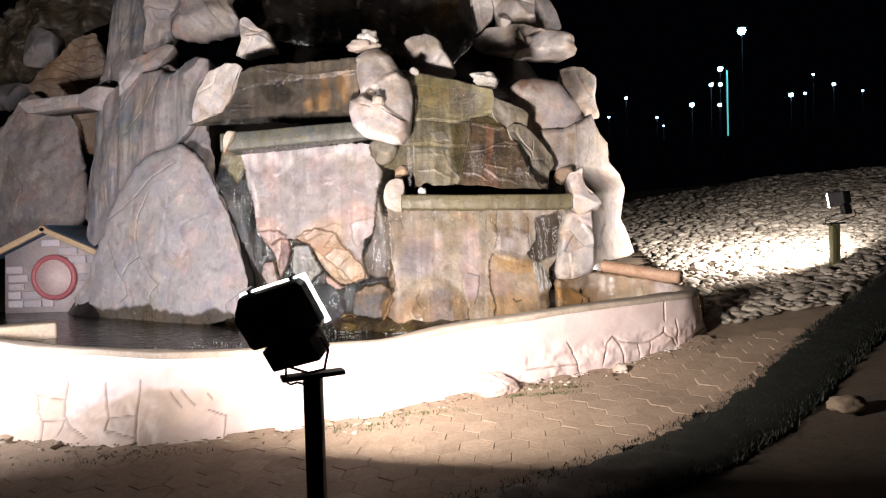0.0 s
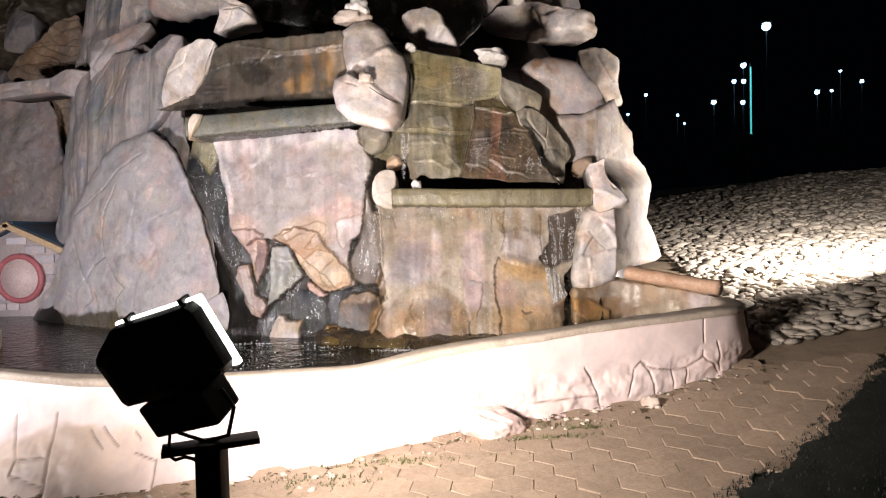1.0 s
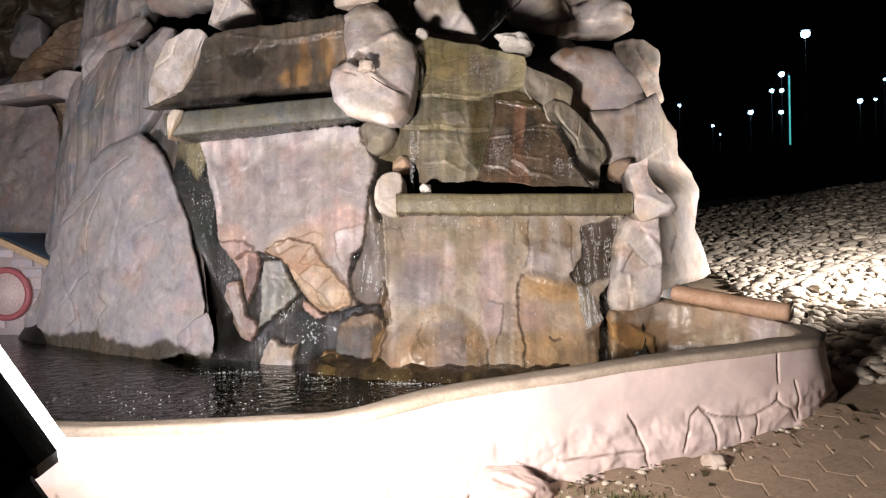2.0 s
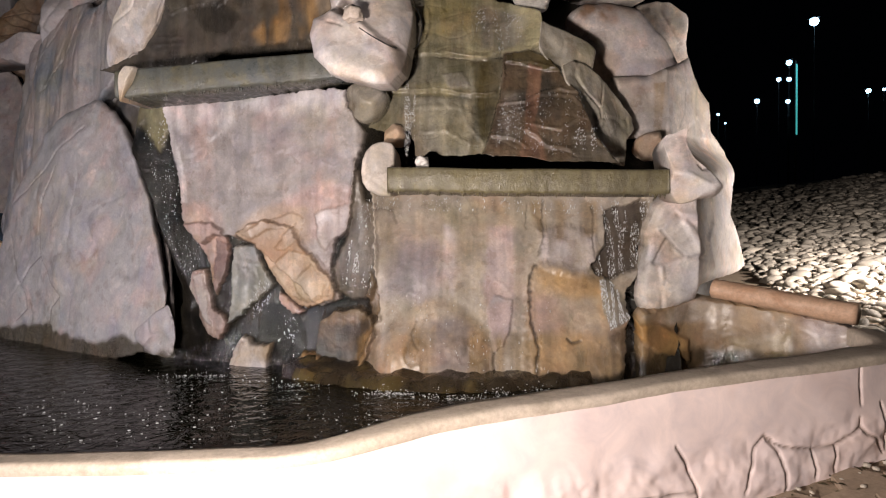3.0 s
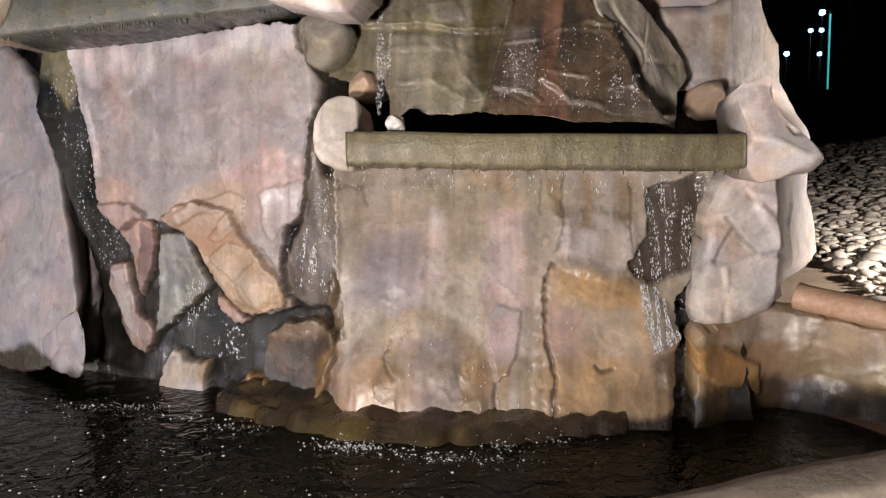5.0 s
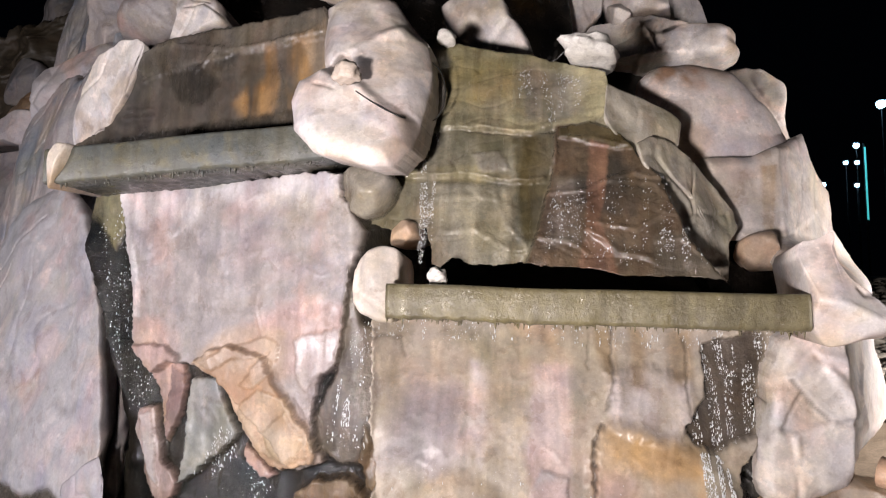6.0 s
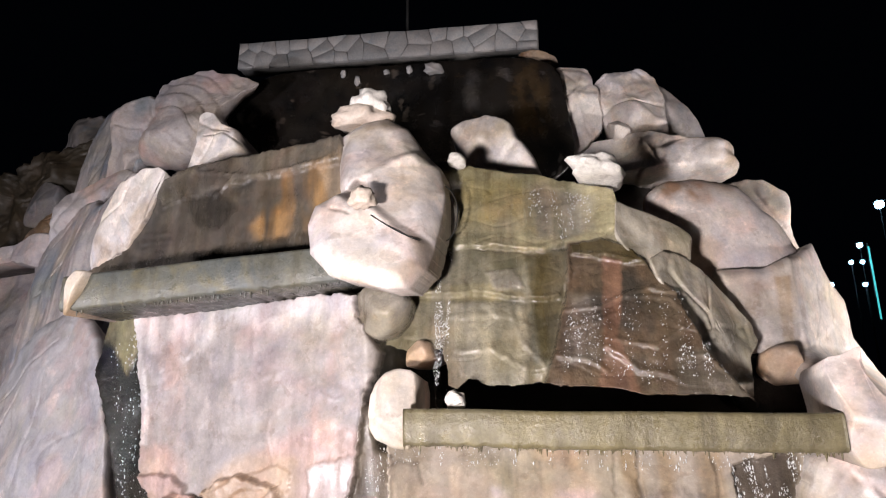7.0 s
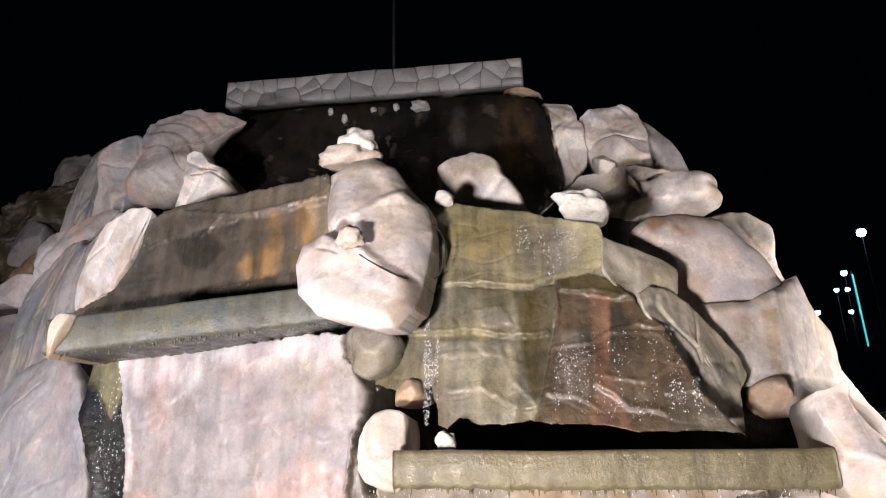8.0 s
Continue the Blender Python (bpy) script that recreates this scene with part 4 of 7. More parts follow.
LOW_ZONES.append(([(-0.67, 1), (-0.61, 0.89), (-0.57, 0.64), (-0.66, 0.67), (-0.7, 0.82)], 0.04, 0.03, STREAKDK, 0.8, 0.3))  # spout brown
LOW_ZONES.append(([(-0.67, 1.66), (-0.45, 1.7), (-0.07, 1.69), (0.46, 1.69), (1.17, 1.67), (1.64, 1.69), (1.53, 1.34), (1.43, 1.17), (1.4, 0.96), (1.3, 0.84), (1.31, 0.65), (1.28, 0.52), (1.19, -0.23), (-1.08, -0.42), (-0.64, 0.57), (-0.58, 0.71), (-0.63, 1), (-0.64, 1.35)], 0.11, 0.025, STREAK, 1, 0))  # right panel
LOW_ZONES.append(([(-0.59, 1.42), (-0.31, 1.41), (-0.27, 1.21), (-0.51, 1.18), (-0.61, 1.28)], 0, 0.12, OCHRE, 0.5, 0.2))  # ochre tint
LOW_ZONES.append(([(-0.41, 1.25), (-0.14, 1.22), (-0.06, 0.9), (-0.25, 0.76), (-0.58, 0.82), (-0.54, 1.03)], 0, 0.16, LILAC, 0.85, 0.1))  # lilac tint
LOW_ZONES.append(([(-0.09, 1.37), (0.03, 1.36), (0.04, 0.97), (-0.02, 0.82), (-0.1, 0.98)], 0, 0.06, LIME, 0.7, 0.5))  # pale run
LOW_ZONES.append(([(-0.29, 1.56), (0.42, 1.55), (0.39, 1.19), (0.07, 1.14), (-0.03, 1.37)], 0, 0.1, MOSSTINT, 0.5, 0.4))  # moss tint
LOW_ZONES.append(([(0.26, 1.35), (0.47, 1.35), (0.45, 0.78), (0.4, 0.48), (0.31, 0.44), (0.25, 0.62), (0.22, 0.86)], 0, 0.07, LIMEPINK, 0.85, 0.3))  # rose run
LOW_ZONES.append(([(0.24, 0.72), (0.3, 0.82), (0.43, 0.78), (0.41, 0.55), (0.36, 0.45), (0.3, 0.43), (0.26, 0.55)], 0.02, 0.02, PINK, 0.85, 0.2))  # drip
LOW_ZONES.append(([(0.66, 1.32), (0.89, 1.35), (1.1, 1.27), (1.1, 1.07), (1.02, 0.98), (0.79, 0.99), (0.67, 1.05)], 0.03, 0.08, LIME, 0.85, 0.4))  # pale knob
LOW_ZONES.append(([(0.57, 1.56), (1.14, 1.55), (1.11, 1.29), (0.95, 1.22), (0.66, 1.27)], 0, 0.06, STREAKDK, 0.5, 0.95))  # brown runs
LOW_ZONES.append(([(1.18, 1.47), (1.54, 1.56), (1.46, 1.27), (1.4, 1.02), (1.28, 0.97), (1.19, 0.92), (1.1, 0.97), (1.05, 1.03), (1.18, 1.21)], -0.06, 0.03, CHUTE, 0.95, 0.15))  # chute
LOW_ZONES.append(([(-0.7, -0.11), (-0.5, 0.58), (-0.35, 0.7), (-0.14, 0.78), (0.04, 0.72), (0.18, 0.58), (0.26, 0.42), (0.28, -0.02)], 0.03, 0.12, STREAKTAN, 0.75, 0.2))  # mound
LOW_ZONES.append(([(-0.33, 0.69), (-0.13, 0.76), (0.03, 0.7), (-0.04, 0.6), (-0.29, 0.57)], 0, 0.08, STREAK, 0.7, 0.1))  # mound pale top
LOW_ZONES.append(([(-0.56, 0.31), (-0.47, 0.55), (-0.29, 0.57), (-0.22, 0.28), (-0.54, 0.26)], 0, 0.08, GOLD, 0.75, 0.5))  # mound ochre
LOW_ZONES.append(([(-0.17, 0.64), (0.07, 0.66), (0.18, 0.52), (0.23, 0.28), (-0.15, 0.28)], 0, 0.08, LILACDK, 0.85, 0.2))  # mound lilac
LOW_ZONES.append(([(0.05, 0.51), (0.13, 0.51), (0.1, 0.4), (0.06, 0.38)], 0, 0.04, WETBROWN, 0.6, 0))  # mound knot
LOW_ZONES.append(([(0.52, -0.03), (0.54, 0.78), (0.59, 1.01), (0.66, 1.07), (1.01, 0.98), (1.14, 0.94), (1.25, 0.79), (1.31, 0.67), (1.28, 0.57), (1.21, -0.05)], 0.045, 0.09, STREAKTAN, 0.8, 0.1))  # cracked rock
LOW_ZONES.append(([(0.65, 1), (1.01, 0.96), (1.09, 0.83), (0.92, 0.77), (0.68, 0.88)], 0, 0.1, GOLD, 0.6, 0.2))  # cracked ochre
LOW_ZONES.append(([(0.59, 0.81), (0.78, 0.82), (0.84, 0.64), (0.77, 0.54), (0.58, 0.54)], 0, 0.1, ROSE, 0.6, 0.2))  # cracked rose
LOW_ZONES.append(([(0.78, 0.81), (1.07, 0.8), (1.07, 0.59), (0.84, 0.54)], 0, 0.1, STREAK, 0.6, 0.2))  # cracked pale
LOW_ZONES.append(([(0.61, 0.54), (1.12, 0.53), (1.15, 0.27), (0.61, 0.28)], 0, 0.1, GOLD, 0.6, 0.3))  # cracked gold
LOW_ZONES.append(([(1.1, 0.94), (1.19, 0.92), (1.29, 0.79), (1.32, 0.65), (1.16, 0.57), (1.11, 0.72)], 0, 0.03, WETGREY, 0.95, 0.1))  # cracked wet
LOW_ZONES.append(([(1.15, 0.55), (1.3, 0.59), (1.23, 0.2), (1.09, 0.22)], 0, 0.06, WETBROWN, 0.9, 0.2))  # cracked foot
LOW_ZONES.append(([(1.33, 0.82), (1.44, 0.75), (1.43, 0.52), (1.37, -0.05), (1.2, -0.05), (1.28, 0.52), (1.32, 0.65)], -0.07, 0.03, WETSHADE, 1, 0))  # gap, sunk and painted near-black
LOW_ZONES.append(([(-1.15, 0.42), (-1.1, 0.6), (-0.98, 0.69), (-0.79, 0.72), (-0.65, 0.66), (-0.61, 0.53), (-0.68, 0.36), (-0.78, 0.22), (-1.09, 0.17)], 0.12, 0.07, WETBROWN, 1, 0.1))  # foot boulder
LOW_ZONES.append(([(-1.08, 0.6), (-0.96, 0.69), (-0.75, 0.71), (-0.66, 0.65), (-0.78, 0.61), (-0.99, 0.58)], 0, 0.05, STREAKTAN, 0.6, 0.2))  # foot boulder crown
LOW_ZONES.append(([(-0.76, 0.49), (-0.62, 0.62), (-0.62, 0.48), (-0.71, 0.29), (-0.8, 0.25)], 0, 0.04, GOLD, 0.55, 0.3))  # foot boulder side
LOW_ZONES.append(([(-1.35, 0.24), (-1.27, 0.35), (-1.12, 0.34), (-1.06, 0.2), (-1.09, 0.15), (-1.33, 0.13)], 0.09, 0.035, GOLD, 0.9, 0.2))  # foot tan
LOW_ZONES.append(([(-1.99, 0.13), (-1.92, 0.34), (-1.84, 0.45), (-1.7, 0.38), (-1.57, 0.4), (-1.59, 0.16)], 0.11, 0.018, TANCREAM, 1, 0.1))  # wedge
LOW_ZONES.append(([(-1.84, 0.41), (-1.72, 0.37), (-1.74, 0.16), (-1.92, 0.14)], 0.012, 0.012, CREAM, 0.8, 0))  # wedge face
LOW_ZONES.append(([(-0.66, 0.64), (0.28, 0.55), (0.77, 0.54), (1.25, 0.46), (1.22, 0.14), (-0.74, 0.1)], 0, 0.14, STREAKDK, 0.7, 0.9))  # foot runs
LOW_ZONES.append(([(-1.38, 0.21), (-0.58, 0.26), (0.27, 0.25), (0.75, 0.27), (1.13, 0.24), (1.24, 0.29), (1.19, -0.23), (-1.44, -0.46)], 0, 0.05, FOOTDARK, 0.97, 0.05))  # foot dark: wet brown foot with the waterline's shade painted in
LOW_ZONES.append(([(-3.25, 2.51), (-2.62, 2.5), (-2.58, 2.25), (-2.67, 2.06), (-2.86, 2.27)], 0.02, 0.08, LIPMOSS, 0.6, 0.4))  # mossy channel head
CURTAIN_ZONES = []
CURTAIN_ZONES.append(([(-0.49, 3.5), (-0.19, 3.4), (0.27, 3.3), (0.73, 3.14), (0.7, 2.86), (0.59, 2.78), (0.38, 2.77), (0.24, 2.72), (-0.04, 2.75), (-0.32, 2.76), (-0.54, 2.74), (-0.7, 2.84)], 0.055, 0.03, LIPMOSS, 1, 0.25))  # upper lip
CURTAIN_ZONES.append(([(-0.38, 3.34), (0.15, 3.26), (0.11, 2.95), (-0.33, 2.93)], 0, 0.1, GOLDMOSS, 0.7, 0.5))  # lip yellow
CURTAIN_ZONES.append(([(0.15, 3.24), (0.58, 3.1), (0.56, 2.87), (0.38, 2.8), (0.21, 2.81)], 0, 0.08, GREYMOSS, 0.85, 0.6))  # lip grey
CURTAIN_ZONES.append(([(-0.47, 2.78), (0.03, 2.72), (0.38, 2.73), (0.4, 2.57), (0.32, 2.41), (0.02, 2.42), (-0.11, 2.46), (-0.35, 2.45), (-0.71, 2.48), (-0.69, 2.71)], 0.03, 0.03, MOSSMID, 0.9, 0.2))  # second step
CURTAIN_ZONES.append(([(-0.71, 2.53), (-0.31, 2.51), (-0.08, 2.52), (0.12, 2.44), (-0.04, 2.4), (-0.35, 2.41), (-0.7, 2.42)], 0, 0.03, GOLDMOSS, 0.4, 0.2))  # moss seam
CURTAIN_ZONES.append(([(-0.11, 2.59), (0.06, 2.61), (0.11, 2.49), (-0.04, 2.46)], 0.012, 0.03, WETGREY, 0.7, 0.1))  # pale pad
CURTAIN_ZONES.append(([(-0.31, 2.4), (0.12, 2.38), (0.16, 2.16), (0.12, 1.86), (-0.32, 1.87)], 0.02, 0.06, GREYMOSS, 0.85, 0.25))  # lower folds
CURTAIN_ZONES.append(([(0.13, 2.7), (0.38, 2.73), (0.35, 2.28), (0.31, 2.02), (0.2, 2.03), (0.16, 2.36)], 0, 0.05, DARKMOSS, 0.92, 0.3))  # dark moss run
CURTAIN_ZONES.append(([(0.38, 2.77), (0.62, 2.78), (0.75, 2.73), (0.88, 2.53), (0.97, 2.41), (1.02, 2.24), (1.09, 2.07), (1.28, 1.76), (0.19, 1.83), (0.28, 2.09), (0.36, 2.43)], 0.05, 0.03, WETBROWN, 1, 0.1))  # slab
CURTAIN_ZONES.append(([(0.4, 2.75), (0.59, 2.79), (0.75, 2.73), (0.86, 2.59), (0.73, 2.6), (0.41, 2.69)], 0.02, 0.02, DARKMOSS, 0.8, 0.1))  # slab top
CURTAIN_ZONES.append(([(0.59, 2.66), (0.7, 2.62), (0.65, 2.27), (0.62, 2.14), (0.68, 1.98), (0.72, 1.83), (0.49, 1.85), (0.54, 2.08), (0.55, 2.27)], 0, 0.025, REDRUN, 0.9, 0.35))  # red run
CURTAIN_ZONES.append(([(0.9, 2.06), (1.07, 2.08), (1.26, 1.79), (0.89, 1.84)], 0, 0.06, SLABGREY, 0.7, 0.3))  # grey tip
CURTAIN_ZONES.append(([(0.36, 2.43), (0.55, 2.41), (0.51, 2.02), (0.32, 1.99)], 0, 0.06, SLABGREY, 0.6, 0.4))  # slab sheen, painted as a lighter grey
CURTAIN_ZONES.append(([(-0.45, 2.77), (-0.32, 2.76), (-0.31, 2.45), (-0.34, 2.17), (-0.32, 1.88), (-0.39, 1.88), (-0.42, 2.24)], 0, 0.03, WETGREY, 0.8, 0.5))  # wet run
LOW_RIDGES = []
LOW_RIDGES.append(([(0.63, 1.05), (0.58, 0.97), (0.56, 0.78), (0.58, 0.64), (0.61, 0.48), (0.61, 0.28)], -0.04, 0.01))
LOW_RIDGES.append(([(0.69, 1.56), (0.69, 1.3), (0.65, 1.12)], -0.012, 0.008))
LOW_RIDGES.append(([(0.57, 1.53), (0.56, 1.34)], -0.008, 0.008))
LOW_RIDGES.append(([(1.08, 1.51), (1.08, 1.29), (1.08, 1.11)], -0.01, 0.008))
LOW_RIDGES.append(([(0.83, 0.51), (0.87, 0.47), (0.92, 0.49)], -0.02, 0.009))
LOW_RIDGES.append(([(-0.29, 0.64), (-0.33, 0.54), (-0.27, 0.44)], -0.008, 0.008))
LOW_RIDGES.append(([(0.29, 0.42), (0.28, 0.26)], -0.014, 0.01))
LOW_RIDGES.append(([(-0.64, 1.5), (-0.51, 1.49), (-0.48, 1.4)], -0.008, 0.01))
LOW_RIDGES.append(([(-1.86, 1.29), (-1.68, 1.21), (-1.6, 1.04), (-1.45, 0.83), (-1.31, 0.71)], -0.03, 0.012))
CURTAIN_RIDGES = []
CURTAIN_RIDGES.append(([(-0.71, 2.48), (-0.35, 2.45), (-0.11, 2.46), (0.12, 2.41), (0.32, 2.42)], 0.0121, 0.016))
CURTAIN_RIDGES.append(([(0.35, 2.33), (0.54, 2.34), (0.71, 2.42), (0.83, 2.44), (0.98, 2.4)], 0.0099, 0.014))
CURTAIN_RIDGES.append(([(0.67, 2.4), (0.92, 2.38), (0.99, 2.28), (0.96, 2.19), (0.82, 2.1), (0.61, 2.14)], 0.0088, 0.013))
CURTAIN_RIDGES.append(([(0.55, 2.1), (0.63, 2.05), (0.71, 1.97), (0.88, 1.94)], 0.0121, 0.016))
CURTAIN_RIDGES.append(([(0.28, 2.06), (0.45, 2.03), (0.55, 1.97)], 0.011, 0.015))
CURTAIN_RIDGES.append(([(0.91, 2.04), (1.04, 2.05), (1.14, 1.97)], 0.0088, 0.013))
CURTAIN_RIDGES.append(([(0.34, 2.22), (0.5, 2.24), (0.63, 2.3)], 0.0066, 0.012))
CURTAIN_RIDGES.append(([(-0.31, 2.31), (-0.04, 2.32), (0.13, 2.26)], 0.0066, 0.02))
CURTAIN_RIDGES.append(([(-0.27, 2.1), (-0.08, 2.11), (0.11, 2)], 0.0077, 0.018))
CURTAIN_RIDGES.append(([(0.04, 2.33), (0.1, 2.16), (0.23, 1.99)], 0.0088, 0.018))
CURTAIN_RIDGES.append(([(0.41, 2.69), (0.61, 2.68), (0.83, 2.61)], 0.0077, 0.012))
CURTAIN_RIDGES.append(([(-0.11, 2.79), (0.03, 2.75), (0.24, 2.74)], 0.0066, 0.012))
LOW_GLINTS = []
LOW_GLINTS.append(([(1.18, 1.52), (1.57, 1.55), (1.46, 1.27), (1.4, 1.02), (1.28, 0.97), (1.19, 0.92), (1.1, 0.97), (1.05, 1.03), (1.18, 1.21)], 900))
LOW_GLINTS.append(([(1.1, 0.94), (1.19, 0.92), (1.29, 0.79), (1.32, 0.65), (1.16, 0.57), (1.11, 0.72)], 1100))
LOW_GLINTS.append(([(-2.87, 2.23), (-2.59, 2.37), (-2.49, 2.01), (-2.45, 1.61), (-2.26, 1.12), (-2.45, 0.87), (-2.65, 1.29), (-2.77, 1.83)], 420))
LOW_GLINTS.append(([(-0.85, 1.25), (-0.68, 1.25), (-0.69, 1), (-0.85, 1)], 160))
LOW_GLINTS.append(([(-0.76, 1.59), (-0.64, 1.57), (-0.66, 0.82), (-0.93, 0.89)], 220))
LOW_GLINTS.append(([(-1.67, 0.92), (-1.52, 0.9), (-1.6, 0.72), (-1.8, 0.55), (-1.84, 0.63)], 240))
LOW_GLINTS.append(([(-1.51, 0.64), (-1.3, 0.61), (-1.36, 0.37), (-1.54, 0.4)], 90))
LOW_GLINTS.append(([(-0.64, 1.6), (1.57, 1.55), (1.52, 1.43), (-0.64, 1.49)], 420))
LOW_GLINTS.append(([(-0.62, 0.85), (0.78, 0.81), (0.75, 0.28), (-0.58, 0.3)], 160))
CURTAIN_GLINTS = []
CURTAIN_GLINTS.append(([(-0.45, 2.73), (-0.32, 2.74), (-0.31, 2.45), (-0.43, 2.46)], 380))
CURTAIN_GLINTS.append(([(-0.43, 2.4), (-0.31, 2.42), (-0.32, 2.17), (-0.32, 1.88), (-0.39, 1.92), (-0.42, 2.17)], 700))
CURTAIN_GLINTS.append(([(-0.45, 3.16), (-0.32, 3.17), (-0.33, 2.89), (-0.44, 2.85)], 120))
CURTAIN_GLINTS.append(([(0.15, 3.21), (0.62, 3.1), (0.57, 2.95), (0.38, 2.77), (0.17, 2.78)], 420))
CURTAIN_GLINTS.append(([(0.35, 2.39), (0.99, 2.44), (1.07, 2.06), (1.18, 1.91), (0.89, 1.88), (0.32, 1.96)], 500))
CURTAIN_GLINTS.append(([(0.92, 2.09), (1.1, 2.12), (1.15, 1.95), (0.91, 1.97)], 200))
CURTAIN_GLINTS.append(([(0.31, 2.29), (0.54, 2.29), (0.5, 1.99), (0.3, 2.02)], 180))


def low_surface(x, z):
    """The left face leans one way, the right one another; they meet in the middle channel."""
    k = np.clip((x + 0.80) / 0.35, 0, 1)
    k = k * k * (3 - 2 * k)
    return (6.41 - 0.28 * x) * (1 - k) + (6.26 + 0.05 * x + 0.4 * z) * k


face_sheet("lower_face", [(-2.7, -0.1), (1.72, -0.1), (1.66, 1.0), (1.72, 1.68), (-0.4, 1.68), (-0.45, 2.45), (-2.85, 2.62), (-3.0, 2.1), (-2.86, 1.8), (-2.68, 1.34), (-2.48, 0.81), (-2.51, 0.44)], low_surface, WETSHADE, LOW_ZONES,
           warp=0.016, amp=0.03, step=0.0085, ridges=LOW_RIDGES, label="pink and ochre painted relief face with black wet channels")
face_sheet("curtain_face", [(-0.62, 3.49), (-0.19, 3.39), (0.27, 3.29), (0.7, 3.15), (0.71, 3.03), (0.7, 2.86), (0.76, 2.74), (0.85, 2.55), (0.96, 2.43), (1.01, 2.25), (1.08, 2.07), (1.16, 1.94), (1.27, 1.8), (1.16, 1.83), (0.89, 1.84), (0.69, 1.85), (0.61, 1.87), (0.44, 1.89), (0.29, 1.89), (0.2, 1.91), (0.05, 1.9), (-0.08, 1.9), (-0.15, 1.94), (-0.2, 1.94), (-0.26, 1.89), (-0.31, 1.91), (-0.33, 2.01), (-0.36, 2.12), (-0.57, 2.11), (-0.78, 2.19), (-0.89, 2.49), (-0.89, 2.81), (-0.73, 3.15)], lambda x, z: 5.88 + 0.37 * z + 0.02 * np.sin(x * 5), MOSS, CURTAIN_ZONES,
           step=0.008, warp=0.010, amp=0.04, crease=0.016, ridges=CURTAIN_RIDGES, thick=0.10, label="mossy wet draped stone face")


def drop_shape():
    bm = bmesh.new()
    bmesh.ops.create_icosphere(bm, subdivisions=1, radius=1)
    shape = np.array([v.co[:] for v in bm.verts]), [[v.index for v in f.verts] for f in bm.faces]
    bm.free()
    return shape


DROP = drop_shape()


def drops(name, spots, material, parent=None, label=""):
    """Many small drops in one mesh: centre and three radii each."""
    base, tris = DROP
    verts, faces = [], []
    for c, r in spots:
        o = len(verts)
        verts.extend(map(tuple, base * np.array(r) + np.array(c)))
        faces.extend([o + k for k in t] for t in tris)
    return tagged(mesh_from(name, verts, faces, material, parent, label), kind="stuff")


def glint_beads():
    """White beads that stand in for glints on the wet channels and on the draped face."""
    rnd = random.Random(31)
    gen = np.random.default_rng(31)
    spots = []
    for sheet, groups in (("lower_face", LOW_GLINTS), ("curtain_face", CURTAIN_GLINTS)):
        xs, zs, Y = SHEETS[sheet]
        for poly, n in groups:
            lo, hi = np.min(poly, axis=0), np.max(poly, axis=0)
            pts = lo + (hi - lo) * gen.random((n * 10, 2))
            pts = pts[inside_distance(pts[:, 0], pts[:, 1], poly) > 0]
            made = 0
            for x, z in pts:
                i, j = int((x - xs[0]) / (xs[1] - xs[0])), int((z - zs[0]) / (zs[1] - zs[0]))
                if made >= n or not (0 <= i < len(xs) and 0 <= j < len(zs)) or noise.noise(Vector((x * 22, z * 3, 4))) < -0.05:
                    continue
                made += 1
                r = 0.0009 + 0.0026 * rnd.random() ** 3
                spots.append(((x, Y[j, i] - r * 0.6, z), (r * rnd.uniform(0.7, 1.4), r, r * rnd.uniform(0.8, 5.0 if sheet == "lower_face" else 2.2))))
    drops("white_glints", spots, FOAMGLINT, FALL, "white beads standing in for glints on the wet rock")


glint_beads()


def rear_mass():
    """The rough rear of the formation, behind its modelled face."""
    levels = [(-0.2, -6.6, 3.3, 7.9, 14.0), (1.4, -5.4, 2.7, 8.0, 13.6), (2.6, -4.7, 2.3, 8.3, 13.2), (3.4, -4.3, 2.2, 8.9, 13.0), (4.1, -4.2, 2.0, 10.4, 12.9), (6.2, -4.0, 0.5, 11.1, 12.6), (6.65, -3.6, 0.0, 11.3, 12.3)]
    verts, faces, n = [], [], 72
    fine = []
    for a, b in zip(levels, levels[1:]):
        for k in range(6):
            fine.append([u + (v - u) * k / 6 for u, v in zip(a, b)])
    fine.append(levels[-1])
    for z, x0, x1, y0, y1 in fine:
        cx, cy, rx, ry = (x0 + x1) / 2, (y0 + y1) / 2, (x1 - x0) / 2, (y1 - y0) / 2
        for i in range(n):
            a = 2 * math.pi * i / n
            c, s = math.cos(a), math.sin(a)
            k = 1 / (abs(c) ** 4 + abs(s) ** 4) ** 0.25
            q = Vector((cx + rx * c * k, cy + ry * s * k, z))
            d = 0.16 * noise.fractal(q * 0.9, 0.9, 2, 5)
            verts.append((q.x + d * c, q.y + abs(d) * (1 if s < 0 else -1), z))
    for k in range(len(fine) - 1):
        for i in range(n):
            a, b = k * n + i, k * n + (i + 1) % n
            faces.append((a, b, b + n, a + n))
    faces.append(tuple((len(fine) - 1) * n + i for i in range(n)))
    # painted near-black, so gaps in front of it look shaded
    ob = mesh_from("rear_mass", verts, faces, PAINTED, FALL, "rear of the rockwork, painted near-black as if shaded")
    lay_paint(ob, [paint_at(*v, ALCOVESHADE, 4) for v in verts], [0.3] * len(verts))


rear_mass()

